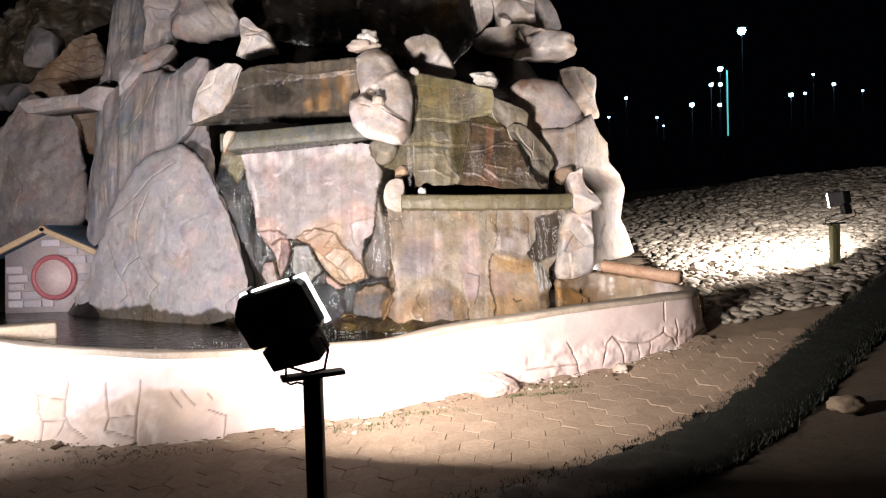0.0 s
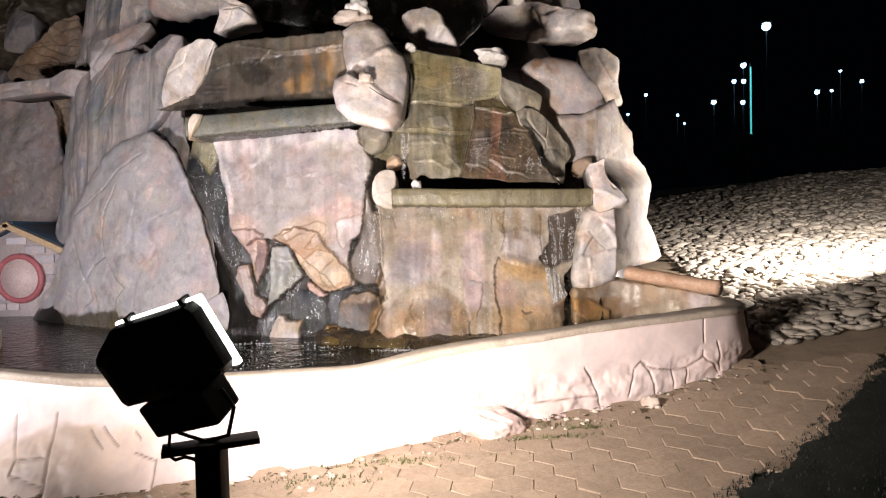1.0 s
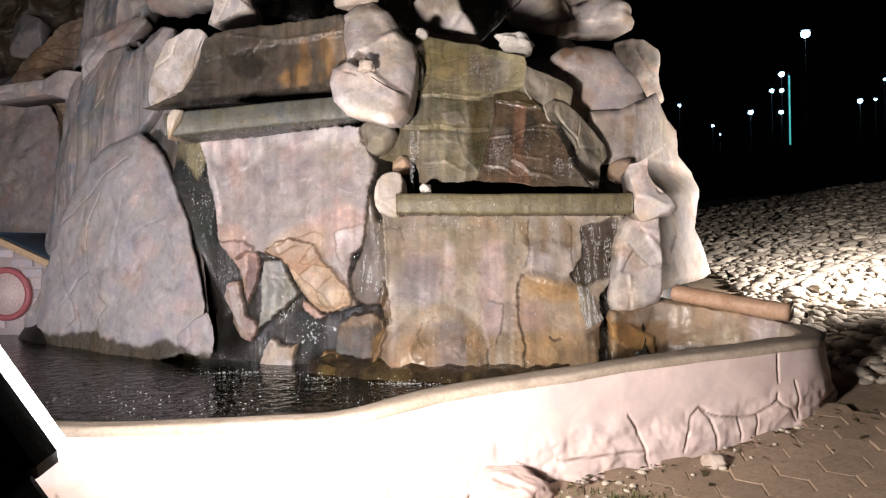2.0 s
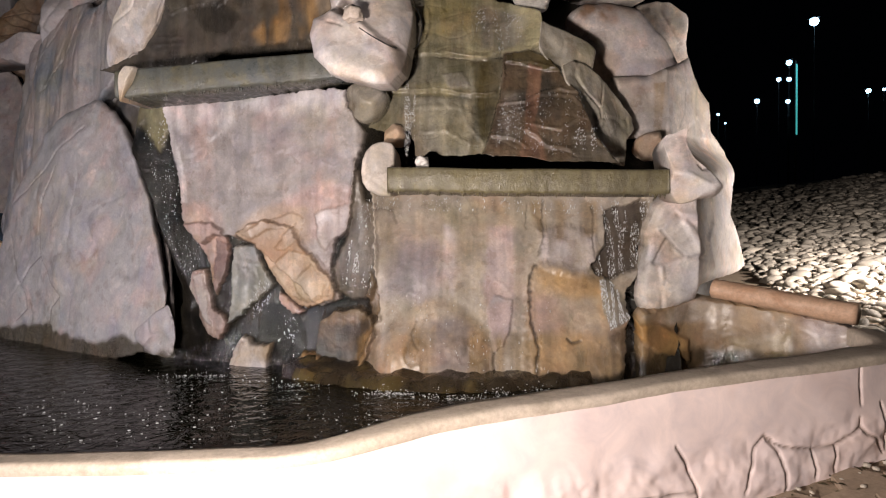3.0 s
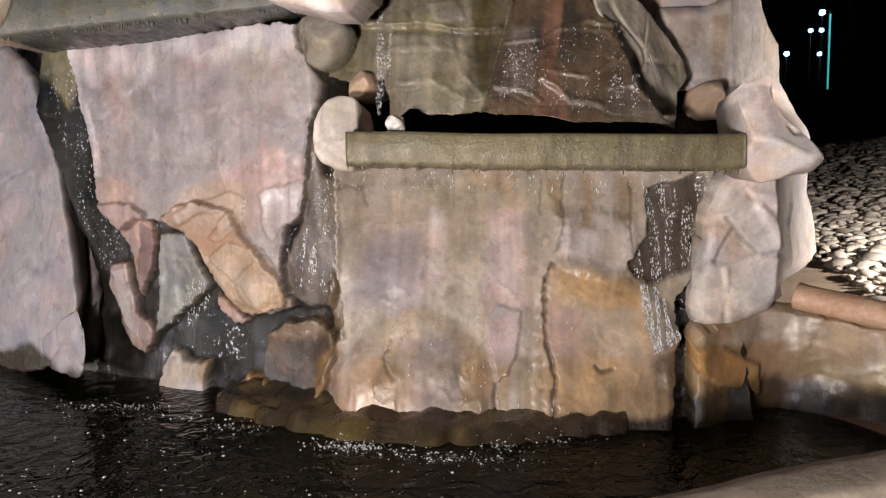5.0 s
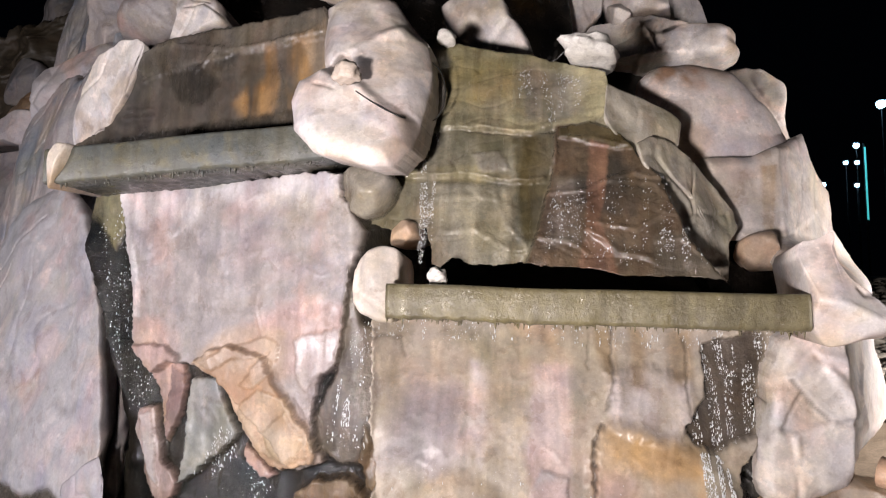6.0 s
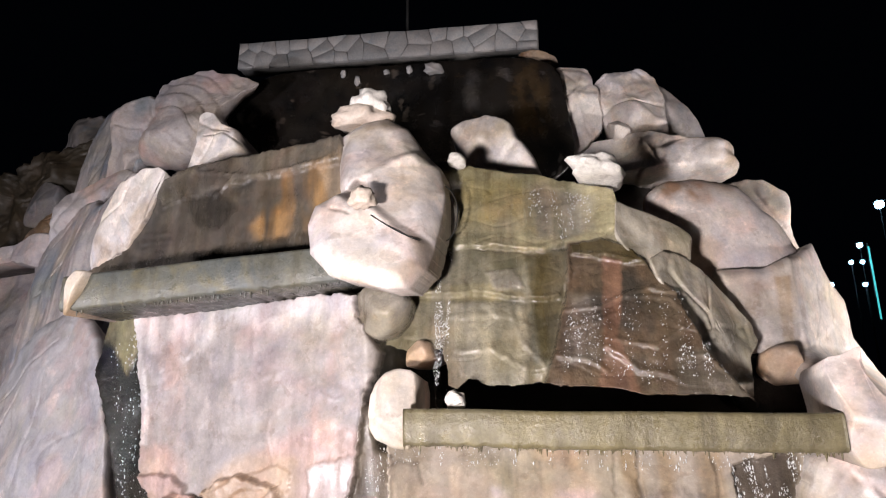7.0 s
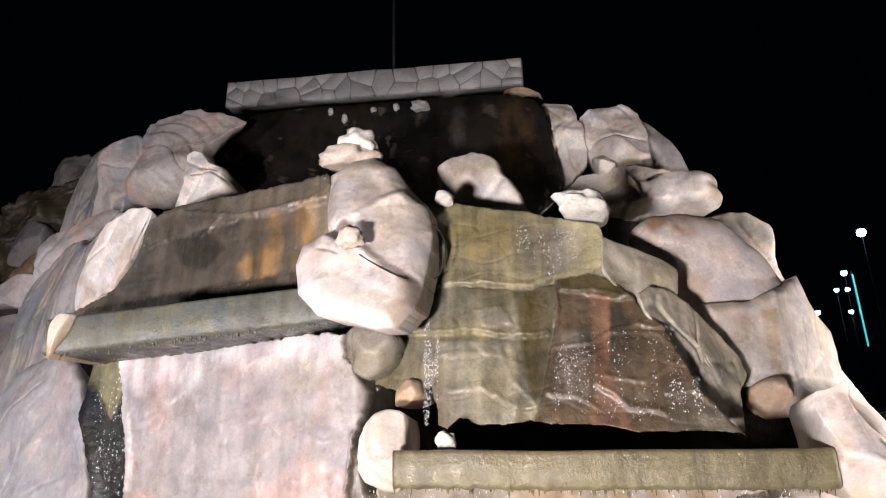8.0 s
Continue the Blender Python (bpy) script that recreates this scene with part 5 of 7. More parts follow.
rock_piece("alcove_wall", [(-3.99, 5.41), (-3.65, 5.99), (-3.03, 6.17), (0.1, 6.06), (0.5, 5.89), (0.68, 4.67), (0.12, 4.15), (-3.41, 4.88)], (10.2, 0, 0), ALCOVESHADE, bulge=.05, power=8, amp=.06, cuts=0, stains=[(0.15, 5.5, 0.3, 0.7, (0.07, 0.045, 0.02), 0.6), (-0.55, 5.6, 0.12, 0.35, (0.09, 0.085, 0.08), 0.5)])
rock_piece("crown_rock", [(-4.28, 5.5), (-4.24, 5.71), (-4.01, 5.74), (-3.61, 5.84), (-3.27, 5.75), (-2.96, 5.62), (-3.21, 5.47), (-3.4, 5.21), (-3.26, 4.94), (-3.17, 4.71), (-3.89, 4.57), (-4.45, 4.68), (-4.23, 5.12)], (9.3, -0.05, 0), PINK, bulge=.4, thick=.12, power=3.2, amp=.12, strata=.03, facet=.08)
rock_piece("crown_rock", [(-4.94, 5.43), (-4.75, 5.51), (-4.37, 5.65), (-4.29, 5.21), (-4.47, 4.78), (-4.86, 4.38), (-5.07, 4.25), (-4.89, 4.82)], (9.7, 0, 0), GREY, bulge=.4, power=3, amp=.15, facet=.25)
rock_piece("shelf_rock", [(-5.05, 4.24), (-4.8, 4.29), (-4.37, 4.47), (-4.22, 4.45), (-4.42, 4.09), (-4.58, 3.78), (-4.71, 3.5), (-5.18, 3.57), (-5.13, 3.89)], (8.9, -0.05, 0), PINK, bulge=.25, power=3.5, amp=.12, facet=.25)
rock_piece("shelf_rock", [(-6.13, 3.84), (-5.84, 3.97), (-5.36, 3.91), (-5.07, 3.78), (-5.11, 3.51), (-5.36, 3.43), (-6.09, 3.62), (-7.04, 3.54), (-7.26, 3.77)], (9.4, -0.05, 0), PINK, bulge=.2, power=3.5, amp=.10, facet=.25)
rock_piece("end_slab", [(-2.81, 3.68), (-2.65, 3.66), (-2.57, 3.6), (-2.7, 3.32), (-2.82, 3.12), (-2.91, 3.01), (-3.41, 2.91), (-3.4, 3.08), (-3.3, 3.37), (-3.13, 3.58)], (6.05, -0.45, 0), CREAM, bulge=.14, power=4, amp=.07, facet=.15, cracks=[[(-3.32, 2.88), (-3.07, 3.01), (-2.79, 2.99)], [(-2.6, 3.62), (-2.73, 3.35), (-2.76, 3.09)]])
DARK_ZONES = []
DARK_ZONES.append(([(-2.76, 3.51), (-2.33, 3.57), (-1.03, 3.53), (-1.03, 3.33), (-1.72, 3.35), (-2.59, 3.34)], 0.012, 0.03, SLABGREY, 0.8, 0.2))  # grey band
DARK_ZONES.append(([(-2.35, 3.32), (-2.03, 3.35), (-1.85, 3.17), (-2, 3.04), (-2.27, 3.11)], 0, 0.06, WETSHADE, 0.6, 0.2))  # black patch
DARK_ZONES.append(([(-1.27, 3.36), (-1.19, 3.38), (-1.13, 3.27), (-1.03, 3.09), (-1.1, 2.97), (-1.2, 2.97), (-1.24, 3.12), (-1.29, 3.24)], 0, 0.10, RUSTRUN, 0.7, 0.95))  # rust run
DARK_ZONES.append(([(-1.74, 3.02), (-1.6, 3.12), (-1.37, 3.15), (-1.24, 2.98), (-1.27, 2.9), (-1.59, 2.89)], 0, 0.10, RUSTRUN, 0.6, 0.95))  # rust run
DARK_ZONES.append(([(-1.48, 3.36), (-1.41, 3.37), (-1.34, 3.11), (-1.38, 2.96), (-1.46, 3.02)], 0, 0.06, RUSTRUN, 0.6, 0.95))  # rust run
DARK_ZONES.append(([(-1.2, 3.34), (-1.03, 3.45), (-1, 3.13), (-1.08, 3.07)], 0, 0.05, STREAKTAN, 0.6, 0.5))  # pale edge
DARK_ZONES.append(([(-3.2, 2.91), (-1.27, 2.91), (-1.01, 2.79), (-1.01, 2.72), (-3.32, 2.84)], 0, 0.04, WETSHADE, 0.7, 0.3))  # dark foot, the trough's shade painted along the base
DARK_RIDGES = []
DARK_RIDGES.append(([(-2.1, 3.3), (-1.98, 3.35), (-1.89, 3.42)], 0.012, 0.008))
DARK_RIDGES.append(([(-2.61, 3.31), (-2.36, 3.35), (-2, 3.32)], 0.01, 0.008))
DARK_RIDGES.append(([(-2.32, 3.54), (-1.72, 3.38), (-1.05, 3.38)], 0.012, 0.012))
DARK_RIDGES.append(([(-2.76, 3.12), (-2.49, 3.09)], 0.008, 0.008))
DARK_RIDGES.append(([(-2.79, 3.06), (-2.46, 3.03)], 0.008, 0.008))
face_sheet("dark_panel", [(-2.78, 3.51), (-2.36, 3.59), (-1.64, 3.55), (-1.03, 3.54), (-0.96, 3.35), (-1, 3.05), (-1.01, 2.76), (-1.92, 2.81), (-3.46, 2.89), (-2.99, 2.99), (-2.88, 3.28)], lambda x, z: 6.36 - 0.34 * x, DARKPANEL, DARK_ZONES,
           step=0.012, warp=0.012, amp=0.03, ridges=DARK_RIDGES, thick=0.25, label="dark grey-brown wet panel with rusty runs")
rock_piece("fin_rock", [(-2.85, 4.48), (-2.79, 4.52), (-2.71, 4.49), (-2.57, 4.35), (-2.4, 4.27), (-2.34, 4.06), (-2.62, 4.01), (-2.91, 3.96), (-2.86, 4.07), (-2.81, 4.21)], (8, 0, 0), CREAM, bulge=.14, power=4, amp=.07, facet=.15, cracks=[[(-2.73, 4.23), (-2.54, 4.24), (-2.37, 4.12), (-2.31, 4.01)], [(-2.68, 4.31), (-2.48, 4.24)]])
rock_piece("top_boulder", [(0.4, 6.1), (0.89, 6.1), (0.99, 5.71), (1.05, 5.22), (0.71, 4.91), (0.52, 4.94), (0.42, 5.37)], (10.7, 0, 0), PALE, bulge=.45, power=4, amp=.12, facet=.25)
rock_piece("top_boulder", [(0.92, 5.89), (1.24, 6.02), (1.59, 6.04), (1.74, 5.88), (1.81, 5.39), (1.82, 5.12), (1.15, 5.09), (1.03, 5.27)], (10.8, 0, 0), PALE, bulge=.5, power=3.5, amp=.14, facet=.35)
rock_piece("top_boulder", [(1.04, 5.17), (1.18, 5.24), (1.33, 5.15), (1.34, 4.99), (1.12, 4.96)], (10.5, 0, 0), PALE, bulge=.25, power=2, amp=.03)
rock_piece("top_boulder", [(1.74, 6.07), (2.08, 5.78), (2.29, 5.46), (2.4, 5.14), (1.86, 5.17), (1.59, 5.45)], (11.3, 0, 0), GREY, bulge=.4, power=2.5, amp=.06)
rock_piece("top_boulder", [(-0.01, 6.48), (0.2, 6.5), (0.5, 6.43), (0.54, 6.27), (0.22, 6.25), (0.01, 6.31)], (10.9, 0, 0), ORANGE, bulge=.2, power=3, amp=.04)
rock_piece("top_shelf", [(0.59, 4.8), (0.92, 5.02), (1.47, 5.02), (1.93, 4.91), (2.45, 4.82), (2.52, 4.45), (2.25, 4.42), (1.48, 4.47), (0.68, 4.59)], (10.6, 0, 0), PALE, bulge=.45, power=4, amp=.12, facet=.25)
rock_piece("mid_boulder", [(-0.48, 4.02), (-0.35, 4.09), (-0.11, 4.11), (0.03, 4.02), (0.15, 3.79), (0.3, 3.53), (0.09, 3.55), (-0.18, 3.6), (-0.41, 3.76)], (7.85, 0, 0), CREAM, bulge=.25, power=3, amp=.09, facet=.3)
COLUMN_ZONES = []
COLUMN_ZONES.append(([(-1.07, 3.58), (-0.9, 3.68), (-0.71, 3.7), (-0.56, 3.57), (-0.45, 3.36), (-0.48, 3.24), (-0.64, 3.22), (-0.76, 3.13), (-0.82, 3.07), (-0.96, 3.07)], 0.04, 0.1, CREAM, 0.6, 0))  # upper boulder
COLUMN_ZONES.append(([(-0.76, 3.13), (-0.64, 3.24), (-0.49, 3.33), (-0.34, 3.22), (-0.28, 3), (-0.31, 2.76), (-0.34, 2.66), (-0.42, 2.68), (-0.57, 2.76), (-0.69, 2.87), (-0.73, 3)], 0.05, 0.08, PALE, 0.8, 0))  # middle boulder
COLUMN_ZONES.append(([(-1.08, 2.79), (-1.07, 2.97), (-0.9, 3), (-0.76, 2.91), (-0.66, 2.86), (-0.53, 2.74), (-0.37, 2.64), (-0.35, 2.46), (-0.45, 2.35), (-0.54, 2.34), (-0.79, 2.42), (-1.02, 2.59)], 0.08, 0.07, PALE, 0.8, 0))  # lower boulder
COLUMN_ZONES.append(([(-0.88, 3.05), (-0.82, 3.09), (-0.75, 3.06), (-0.71, 2.95), (-0.76, 2.91), (-0.84, 2.96)], -0.09, 0.03, WETSHADE, 0.7, 0))  # hollow, its shade painted in
COLUMN_ZONES.append(([(-0.48, 2.74), (-0.35, 2.62), (-0.36, 2.45), (-0.49, 2.37), (-0.53, 2.46), (-0.41, 2.54)], 0, 0.06, STREAKTAN, 0.6, 0.2))  # stain
COLUMN_ZONES.append(([(-0.89, 3.63), (-0.74, 3.63), (-0.69, 3.56), (-0.83, 3.51)], 0, 0.04, STREAKTAN, 0.6, 0.2))  # stain
COLUMN_ZONES.append(([(-1, 3.4), (-0.93, 3.45), (-0.86, 3.15), (-0.93, 3.09)], 0, 0.05, TANCREAM, 0.9, 0.3))  # stain
COLUMN_RIDGES = []
COLUMN_RIDGES.append(([(-0.91, 2.87), (-0.84, 2.85), (-0.8, 2.83)], -0.012, 0.009))
face_sheet("boulder_column", [(-1.06, 2.79), (-1.06, 2.94), (-0.98, 2.98), (-0.94, 3.06), (-0.99, 3.25), (-1.03, 3.54), (-0.89, 3.64), (-0.74, 3.67), (-0.59, 3.57), (-0.47, 3.37), (-0.36, 3.24), (-0.31, 3.01), (-0.32, 2.8), (-0.34, 2.65), (-0.36, 2.48), (-0.44, 2.37), (-0.54, 2.36), (-0.67, 2.4), (-0.8, 2.44), (-0.88, 2.47), (-1.01, 2.61)], lambda x, z: 6.12 + 0.55 * (z - 2.5) + 0.5 * (x + 0.8) ** 2, CREAM, COLUMN_ZONES,
           step=0.009, warp=0.003, amp=0.035, ridges=COLUMN_RIDGES, thick=0.35, round_edge=0.12, label="cream boulder column moulded in one piece")
rock_piece("column_boulder", [(-0.9, 2.35), (-0.87, 2.45), (-0.76, 2.51), (-0.59, 2.48), (-0.51, 2.39), (-0.54, 2.27), (-0.62, 2.19), (-0.72, 2.17), (-0.84, 2.24)], (6.6, 0, 0), WETGREY, bulge=.22, power=2, amp=.03)
rock_piece("column_boulder", [(-0.45, 3.18), (-0.34, 3.15), (-0.27, 3.01), (-0.3, 2.86), (-0.42, 2.8), (-0.54, 2.83), (-0.54, 3.05)], (6.8, 0, 0), WETGREY, bulge=.1, power=2.5, amp=.02)
rock_piece("side_slab", [(0.7, 3.04), (0.78, 3.01), (1.1, 2.91), (1.17, 2.84), (1.13, 2.65), (1, 2.6), (0.86, 2.57), (0.79, 2.62), (0.72, 2.72), (0.68, 2.82)], (5.39, 0.6, 0.37), PALESLAB, bulge=.05, power=8, amp=.04, facet=.1)
rock_piece("side_slab", [(0.84, 2.61), (0.91, 2.69), (1.07, 2.69), (1.2, 2.6), (1.36, 2.43), (1.47, 2.3), (1.51, 2.16), (1.41, 2.05), (1.39, 1.94), (1.37, 1.8), (1.21, 1.96), (1.1, 2.09), (1.03, 2.26), (0.97, 2.4), (0.87, 2.48)], (5.02, 0.9, 0.37), PALESLAB, bulge=.03, power=12, amp=.07, facet=.35, grain=(4, 3))
# painted near-black to give the gap above the trough its shade
rock_piece("recess_rock", [(1.26, 2.26), (1.47, 2.2), (1.65, 2.1), (2.04, 1.91), (1.94, 1.71), (1.38, 1.73), (1.26, 2)], (6.5, 0.1, 0.37), WETSHADE, bulge=.05, power=6, amp=.06, cuts=0)
rock_piece("big_boulder", [(1, 3.33), (1.16, 3.45), (1.38, 3.49), (1.69, 3.46), (1.83, 3.29), (2.02, 3.06), (2.14, 2.83), (2.05, 2.69), (1.66, 2.5), (1.37, 2.5), (1.15, 2.63), (1.08, 2.86), (1.02, 3.07), (0.98, 3.22)], (6.74, 0.35, 0.2), RUST, bulge=.26, power=4.2, amp=.05, cuts=0, stains=[(1.18, 3.31, 0.36, 0.22, (0.42, 0.25, 0.15), 0.9)])
rock_piece("back_slab", [(1.96, 3.96), (2.17, 3.98), (2.37, 3.97), (2.58, 3.8), (2.56, 3.42), (2.64, 3.13), (2.4, 3.1), (2.1, 3.45)], (9.4, 0, 0), PALE, bulge=.12, power=6, amp=.05, facet=.1, cuts=2)
rock_piece("orange_rock", [(1.54, 2.09), (1.62, 2.15), (1.74, 2.17), (1.77, 2.05), (1.74, 1.91), (1.58, 1.9), (1.51, 1.99)], (7.3, 0, 0), ORANGE, bulge=.2, power=2.2, amp=.05)
rock_piece("trough_knob", [(1.54, 1.67), (1.51, 1.92), (1.53, 1.99), (1.61, 2.01), (1.69, 2.05), (1.66, 1.94), (1.71, 1.82), (1.8, 1.74), (1.87, 1.66), (1.91, 1.6), (1.85, 1.54), (1.73, 1.51), (1.61, 1.49), (1.55, 1.56)], (6.25, 0, 0), CREAM, bulge=.2, power=3, amp=.05, cuts=4, cracks=[[(1.73, 1.76), (1.75, 1.73), (1.79, 1.73)]])
rock_piece("trough_knob", [(-0.67, 1.85), (-0.61, 1.96), (-0.53, 1.99), (-0.45, 1.97), (-0.43, 1.88), (-0.43, 1.77), (-0.47, 1.66), (-0.46, 1.57), (-0.56, 1.58), (-0.64, 1.61), (-0.69, 1.73)], (6.3, 0, 0), TANCREAM, bulge=.13, power=4.5, amp=.09, facet=.3, cuts=6)
rock_piece("trough_knob", [(-2.59, 2.33), (-2.58, 2.47), (-2.57, 2.56), (-2.52, 2.62), (-2.43, 2.61), (-2.46, 2.53), (-2.53, 2.42)], (6.36, 0, 0), TANCREAM, bulge=.09, power=3, amp=.03)
rock_piece("trough_knob", [(-0.57, 2.11), (-0.49, 2.17), (-0.41, 2.16), (-0.39, 2.07), (-0.49, 2.02), (-0.57, 2.02)], (6.65, 0, 0), ORANGE, bulge=.12, power=2.2, amp=.03)
rock_piece("left_rock", [(-3.72, 2.7), (-3.47, 2.56), (-3.2, 2.28), (-2.95, 1.86), (-2.72, 1.34), (-2.51, 0.81), (-2.55, 0.44), (-2.79, 0.28), (-3.31, 0.14), (-4.11, 0.07), (-5.28, 0.09), (-5.79, 0.11), (-5.84, 0.46), (-5.56, 0.77), (-5.44, 1.2), (-5.04, 1.97), (-4.56, 2.5), (-4.12, 2.68)], (5.25, -0.6, 0.17), GREYPINK, bulge=.22, power=4.5, amp=.10, facet=.10, cracks=[[(-4.42, 1.72), (-4.49, 1.39), (-4.38, 1.1), (-4.18, 0.83), (-4.03, 0.71)], [(-4.38, 1.1), (-4.64, 0.98), (-4.73, 0.82)], [(-5.11, 1.32), (-4.91, 0.98), (-4.71, 0.74), (-4.64, 0.54), (-4.81, 0.41)], [(-4.03, 0.71), (-4.17, 0.59), (-4.2, 0.39)], [(-3.83, 2.41), (-4.25, 2.2), (-4.49, 2.01), (-4.77, 1.82), (-5.13, 1.62)], [(-4.24, 2.04), (-4.36, 1.8), (-4.47, 1.6)]])
rock_piece("left_foot", [(-2.86, 0.46), (-2.62, 0.63), (-2.41, 0.76), (-2.34, 0.52), (-2.35, 0.29), (-2.68, 0.29)], (5.16, -0.6, 0.15), GREYPINK, bulge=.05, power=5, amp=.08, facet=.3, thick=.04)
rock_piece("left_upper", [(-3.62, 4.05), (-3.35, 3.96), (-3.38, 3.4), (-3.58, 2.97), (-3.97, 2.71), (-4.6, 2.38), (-5.09, 1.77), (-5.72, 1.2), (-5.9, 1.54), (-5.44, 2.71), (-5.26, 3.63), (-4.85, 4.03), (-4.3, 3.96), (-4.01, 3.82)], (5.5, -0.6, 0.17), GREY, bulge=.28, power=3.5, amp=.16, facet=.12, grain=(2.6, 0.45), cracks=[[(-4.47, 4.2), (-4.89, 3.73), (-5.21, 3.22), (-5.71, 2.53), (-6.17, 2.09)], [(-4.2, 3.97), (-4.51, 3.44), (-4.94, 3)], [(-5.01, 4.22), (-5.31, 3.7), (-5.56, 2.98), (-5.9, 2.26)]])
rock_piece("left_upper", [(-6.15, 4.11), (-5.98, 5.16), (-5.81, 6.1), (-4.61, 5.77), (-4.14, 5.34), (-4.44, 4.82), (-4.6, 4.35), (-4.53, 3.94), (-5.04, 3.53), (-5.83, 2.61), (-6.29, 1.62), (-6.52, 1.73), (-6.29, 2.86)], (6.2, -0.6, 0.17), GREY, bulge=.35, power=3.5, amp=.2, facet=.12, grain=(2.6, 0.45), cracks=[[(-5.22, 5.79), (-5.44, 5), (-5.86, 4.25), (-6.03, 3.44)], [(-4.53, 5.41), (-4.91, 4.89), (-4.99, 4.4), (-5.27, 4.05)]])
rock_piece("left_upper", [(-4.28, 3.78), (-4.01, 3.83), (-3.75, 3.72), (-3.68, 3.44), (-3.89, 3.32), (-4.18, 3.48)], (5.45, -0.6, 0.17), PINK, bulge=.15, power=2, amp=.04)
rock_piece("left_upper", [(-3.8, 3.86), (-3.55, 4), (-3.26, 3.92), (-3.28, 3.68), (-3.52, 3.48), (-3.73, 3.58)], (5.35, -0.6, 0.17), PINK, bulge=.18, power=2, amp=.04)
rock_piece("left_cliff", [(-10.76, 0.82), (-10.54, 3.44), (-9.09, 3.64), (-8.41, 4.41), (-7.72, 4.12), (-7.32, 3.8), (-7.16, 3.22), (-6.98, 2.76), (-6.97, 1.87), (-7.23, 1.49), (-8.22, 1.35)], (9.4, -0.25, 0.1), PINK, bulge=.35, power=4, amp=.14, facet=.05, cracks=[[(-8.12, 4.29), (-7.72, 4.14), (-7.25, 3.82), (-7.05, 3.3)], [(-8.64, 2.84), (-8.36, 2.48), (-8.48, 2.03)]])
rock_piece("left_cliff", [(-8.77, 4.65), (-8.41, 4.99), (-7.95, 5.25), (-7.69, 5.6), (-7.11, 5.68), (-6.82, 5.14), (-6.8, 3.95), (-6.88, 3.19), (-7.28, 3.1), (-7.56, 3.95), (-8.02, 4.26), (-8.66, 4.49)], (9.6, -0.25, 0.15), ORANGE, bulge=.3, power=3.5, amp=.14, strata=.05, facet=.08, cracks=[[(-8.12, 5.07), (-7.64, 5.12), (-6.96, 4.98)], [(-8.46, 4.74), (-7.63, 4.76), (-6.88, 4.6)], [(-7.75, 4.46), (-7.2, 4.18), (-6.79, 4.03)]])
rock_piece("left_cliff", [(-9.13, 5.22), (-9.1, 5.81), (-8.91, 6.13), (-8.34, 5.91), (-8.4, 5.32), (-8.62, 5.15)], (9.9, -0.25, 0.15), GREY, bulge=.2, power=3, amp=.06, facet=.1)
rock_piece("left_cliff", [(-11.47, 4.54), (-10.61, 5.73), (-9.88, 6.66), (-9.68, 8.09), (-7.62, 8.08), (-7.51, 6.38), (-8.68, 5.68), (-9.57, 5.07), (-10.15, 4.43)], (10.6, -0.25, 0.2), GREY, bulge=.5, power=3, amp=.3, facet=.3)
rock_piece("left_face", [(-5.9, -0.24), (-6, 1.23), (-5.94, 2.28), (-5.78, 3.72), (-5.09, 4.19), (-4.09, 4.1), (-3.44, 3.07), (-3.15, 2.08), (-2.64, 0.88), (-2.53, -0.01)], (5.62, -0.6, 0.17), GREY, bulge=.06, power=8, amp=.22, facet=.3, grain=(2.4, 0.6))
rock_piece("far_hill_rock", [(-11.4, 6.02), (-10.47, 6.35), (-9.75, 6.47), (-9.32, 6.79), (-8.61, 6.9), (-8.28, 7.08), (-7.8, 7.07), (-7.29, 6.84), (-7.15, 5.69), (-8.54, 5.03), (-11.15, 4.98)], (13.5, 0, 0), HILLROCK, bulge=.6, power=3, amp=.4, facet=.4)


FLANK_ZONES = []
FLANK_ZONES.append(([(1.29, 2.76), (1.88, 2.76), (1.85, 2.35), (1.74, 2.04), (1.25, 2.05)], 0.02, 0.05, TANCREAM, 0.6, 0.3))  # upper rock
FLANK_ZONES.append(([(1.73, 2.62), (1.83, 2.62), (1.77, 2.09), (1.71, 2.09)], 0, 0.03, STREAKTAN, 0.7, 0.4))  # brown run
FLANK_ZONES.append(([(1.88, 2.74), (2.18, 2.98), (2.25, 2.7), (2.23, 2.34), (1.98, 2.19), (1.84, 2.14)], 0.025, 0.05, PALE, 0.8, 0.2))  # upper block
FLANK_ZONES.append(([(2.27, 2.82), (2.52, 2.65), (2.58, 2.26), (2.93, 2), (2.74, 1.45), (3.14, 0.85), (2.21, 0.86), (2.12, 1.24), (2.15, 1.67), (2.31, 2.27)], 0, 0.05, PALE, 0.9, 0))  # far strip
FLANK_ZONES.append(([(1.55, 1.32), (1.68, 1.43), (1.81, 1.34), (1.95, 1.12), (1.75, 1.09)], 0.0275, 0.045, CREAM, 0.8, 0.1))  # fold
FLANK_ZONES.append(([(1.7, 1.46), (1.88, 1.43), (2.08, 1.11), (1.86, 1.11)], 0.022, 0.045, PALE, 0.7, 0.1))  # fold
FLANK_ZONES.append(([(1.39, 0.95), (1.48, 1.06), (1.58, 1.04), (1.56, 0.68), (1.39, 0.67)], 0.0275, 0.045, TANCREAM, 0.7, 0.1))  # low bulge
FLANK_ZONES.append(([(1.56, 1.05), (1.74, 1.1), (2.02, 1.06), (1.92, 0.9), (1.84, 0.77), (1.58, 0.68)], 0.033, 0.045, CREAM, 0.8, 0.1))  # low slab
FLANK_ZONES.append(([(1.35, 1), (1.45, 1), (1.49, 1.26), (1.4, 1.26)], 0, 0.03, WETGREY, 0.7, 0.2))  # wet edge
FLANK_RIDGES = []
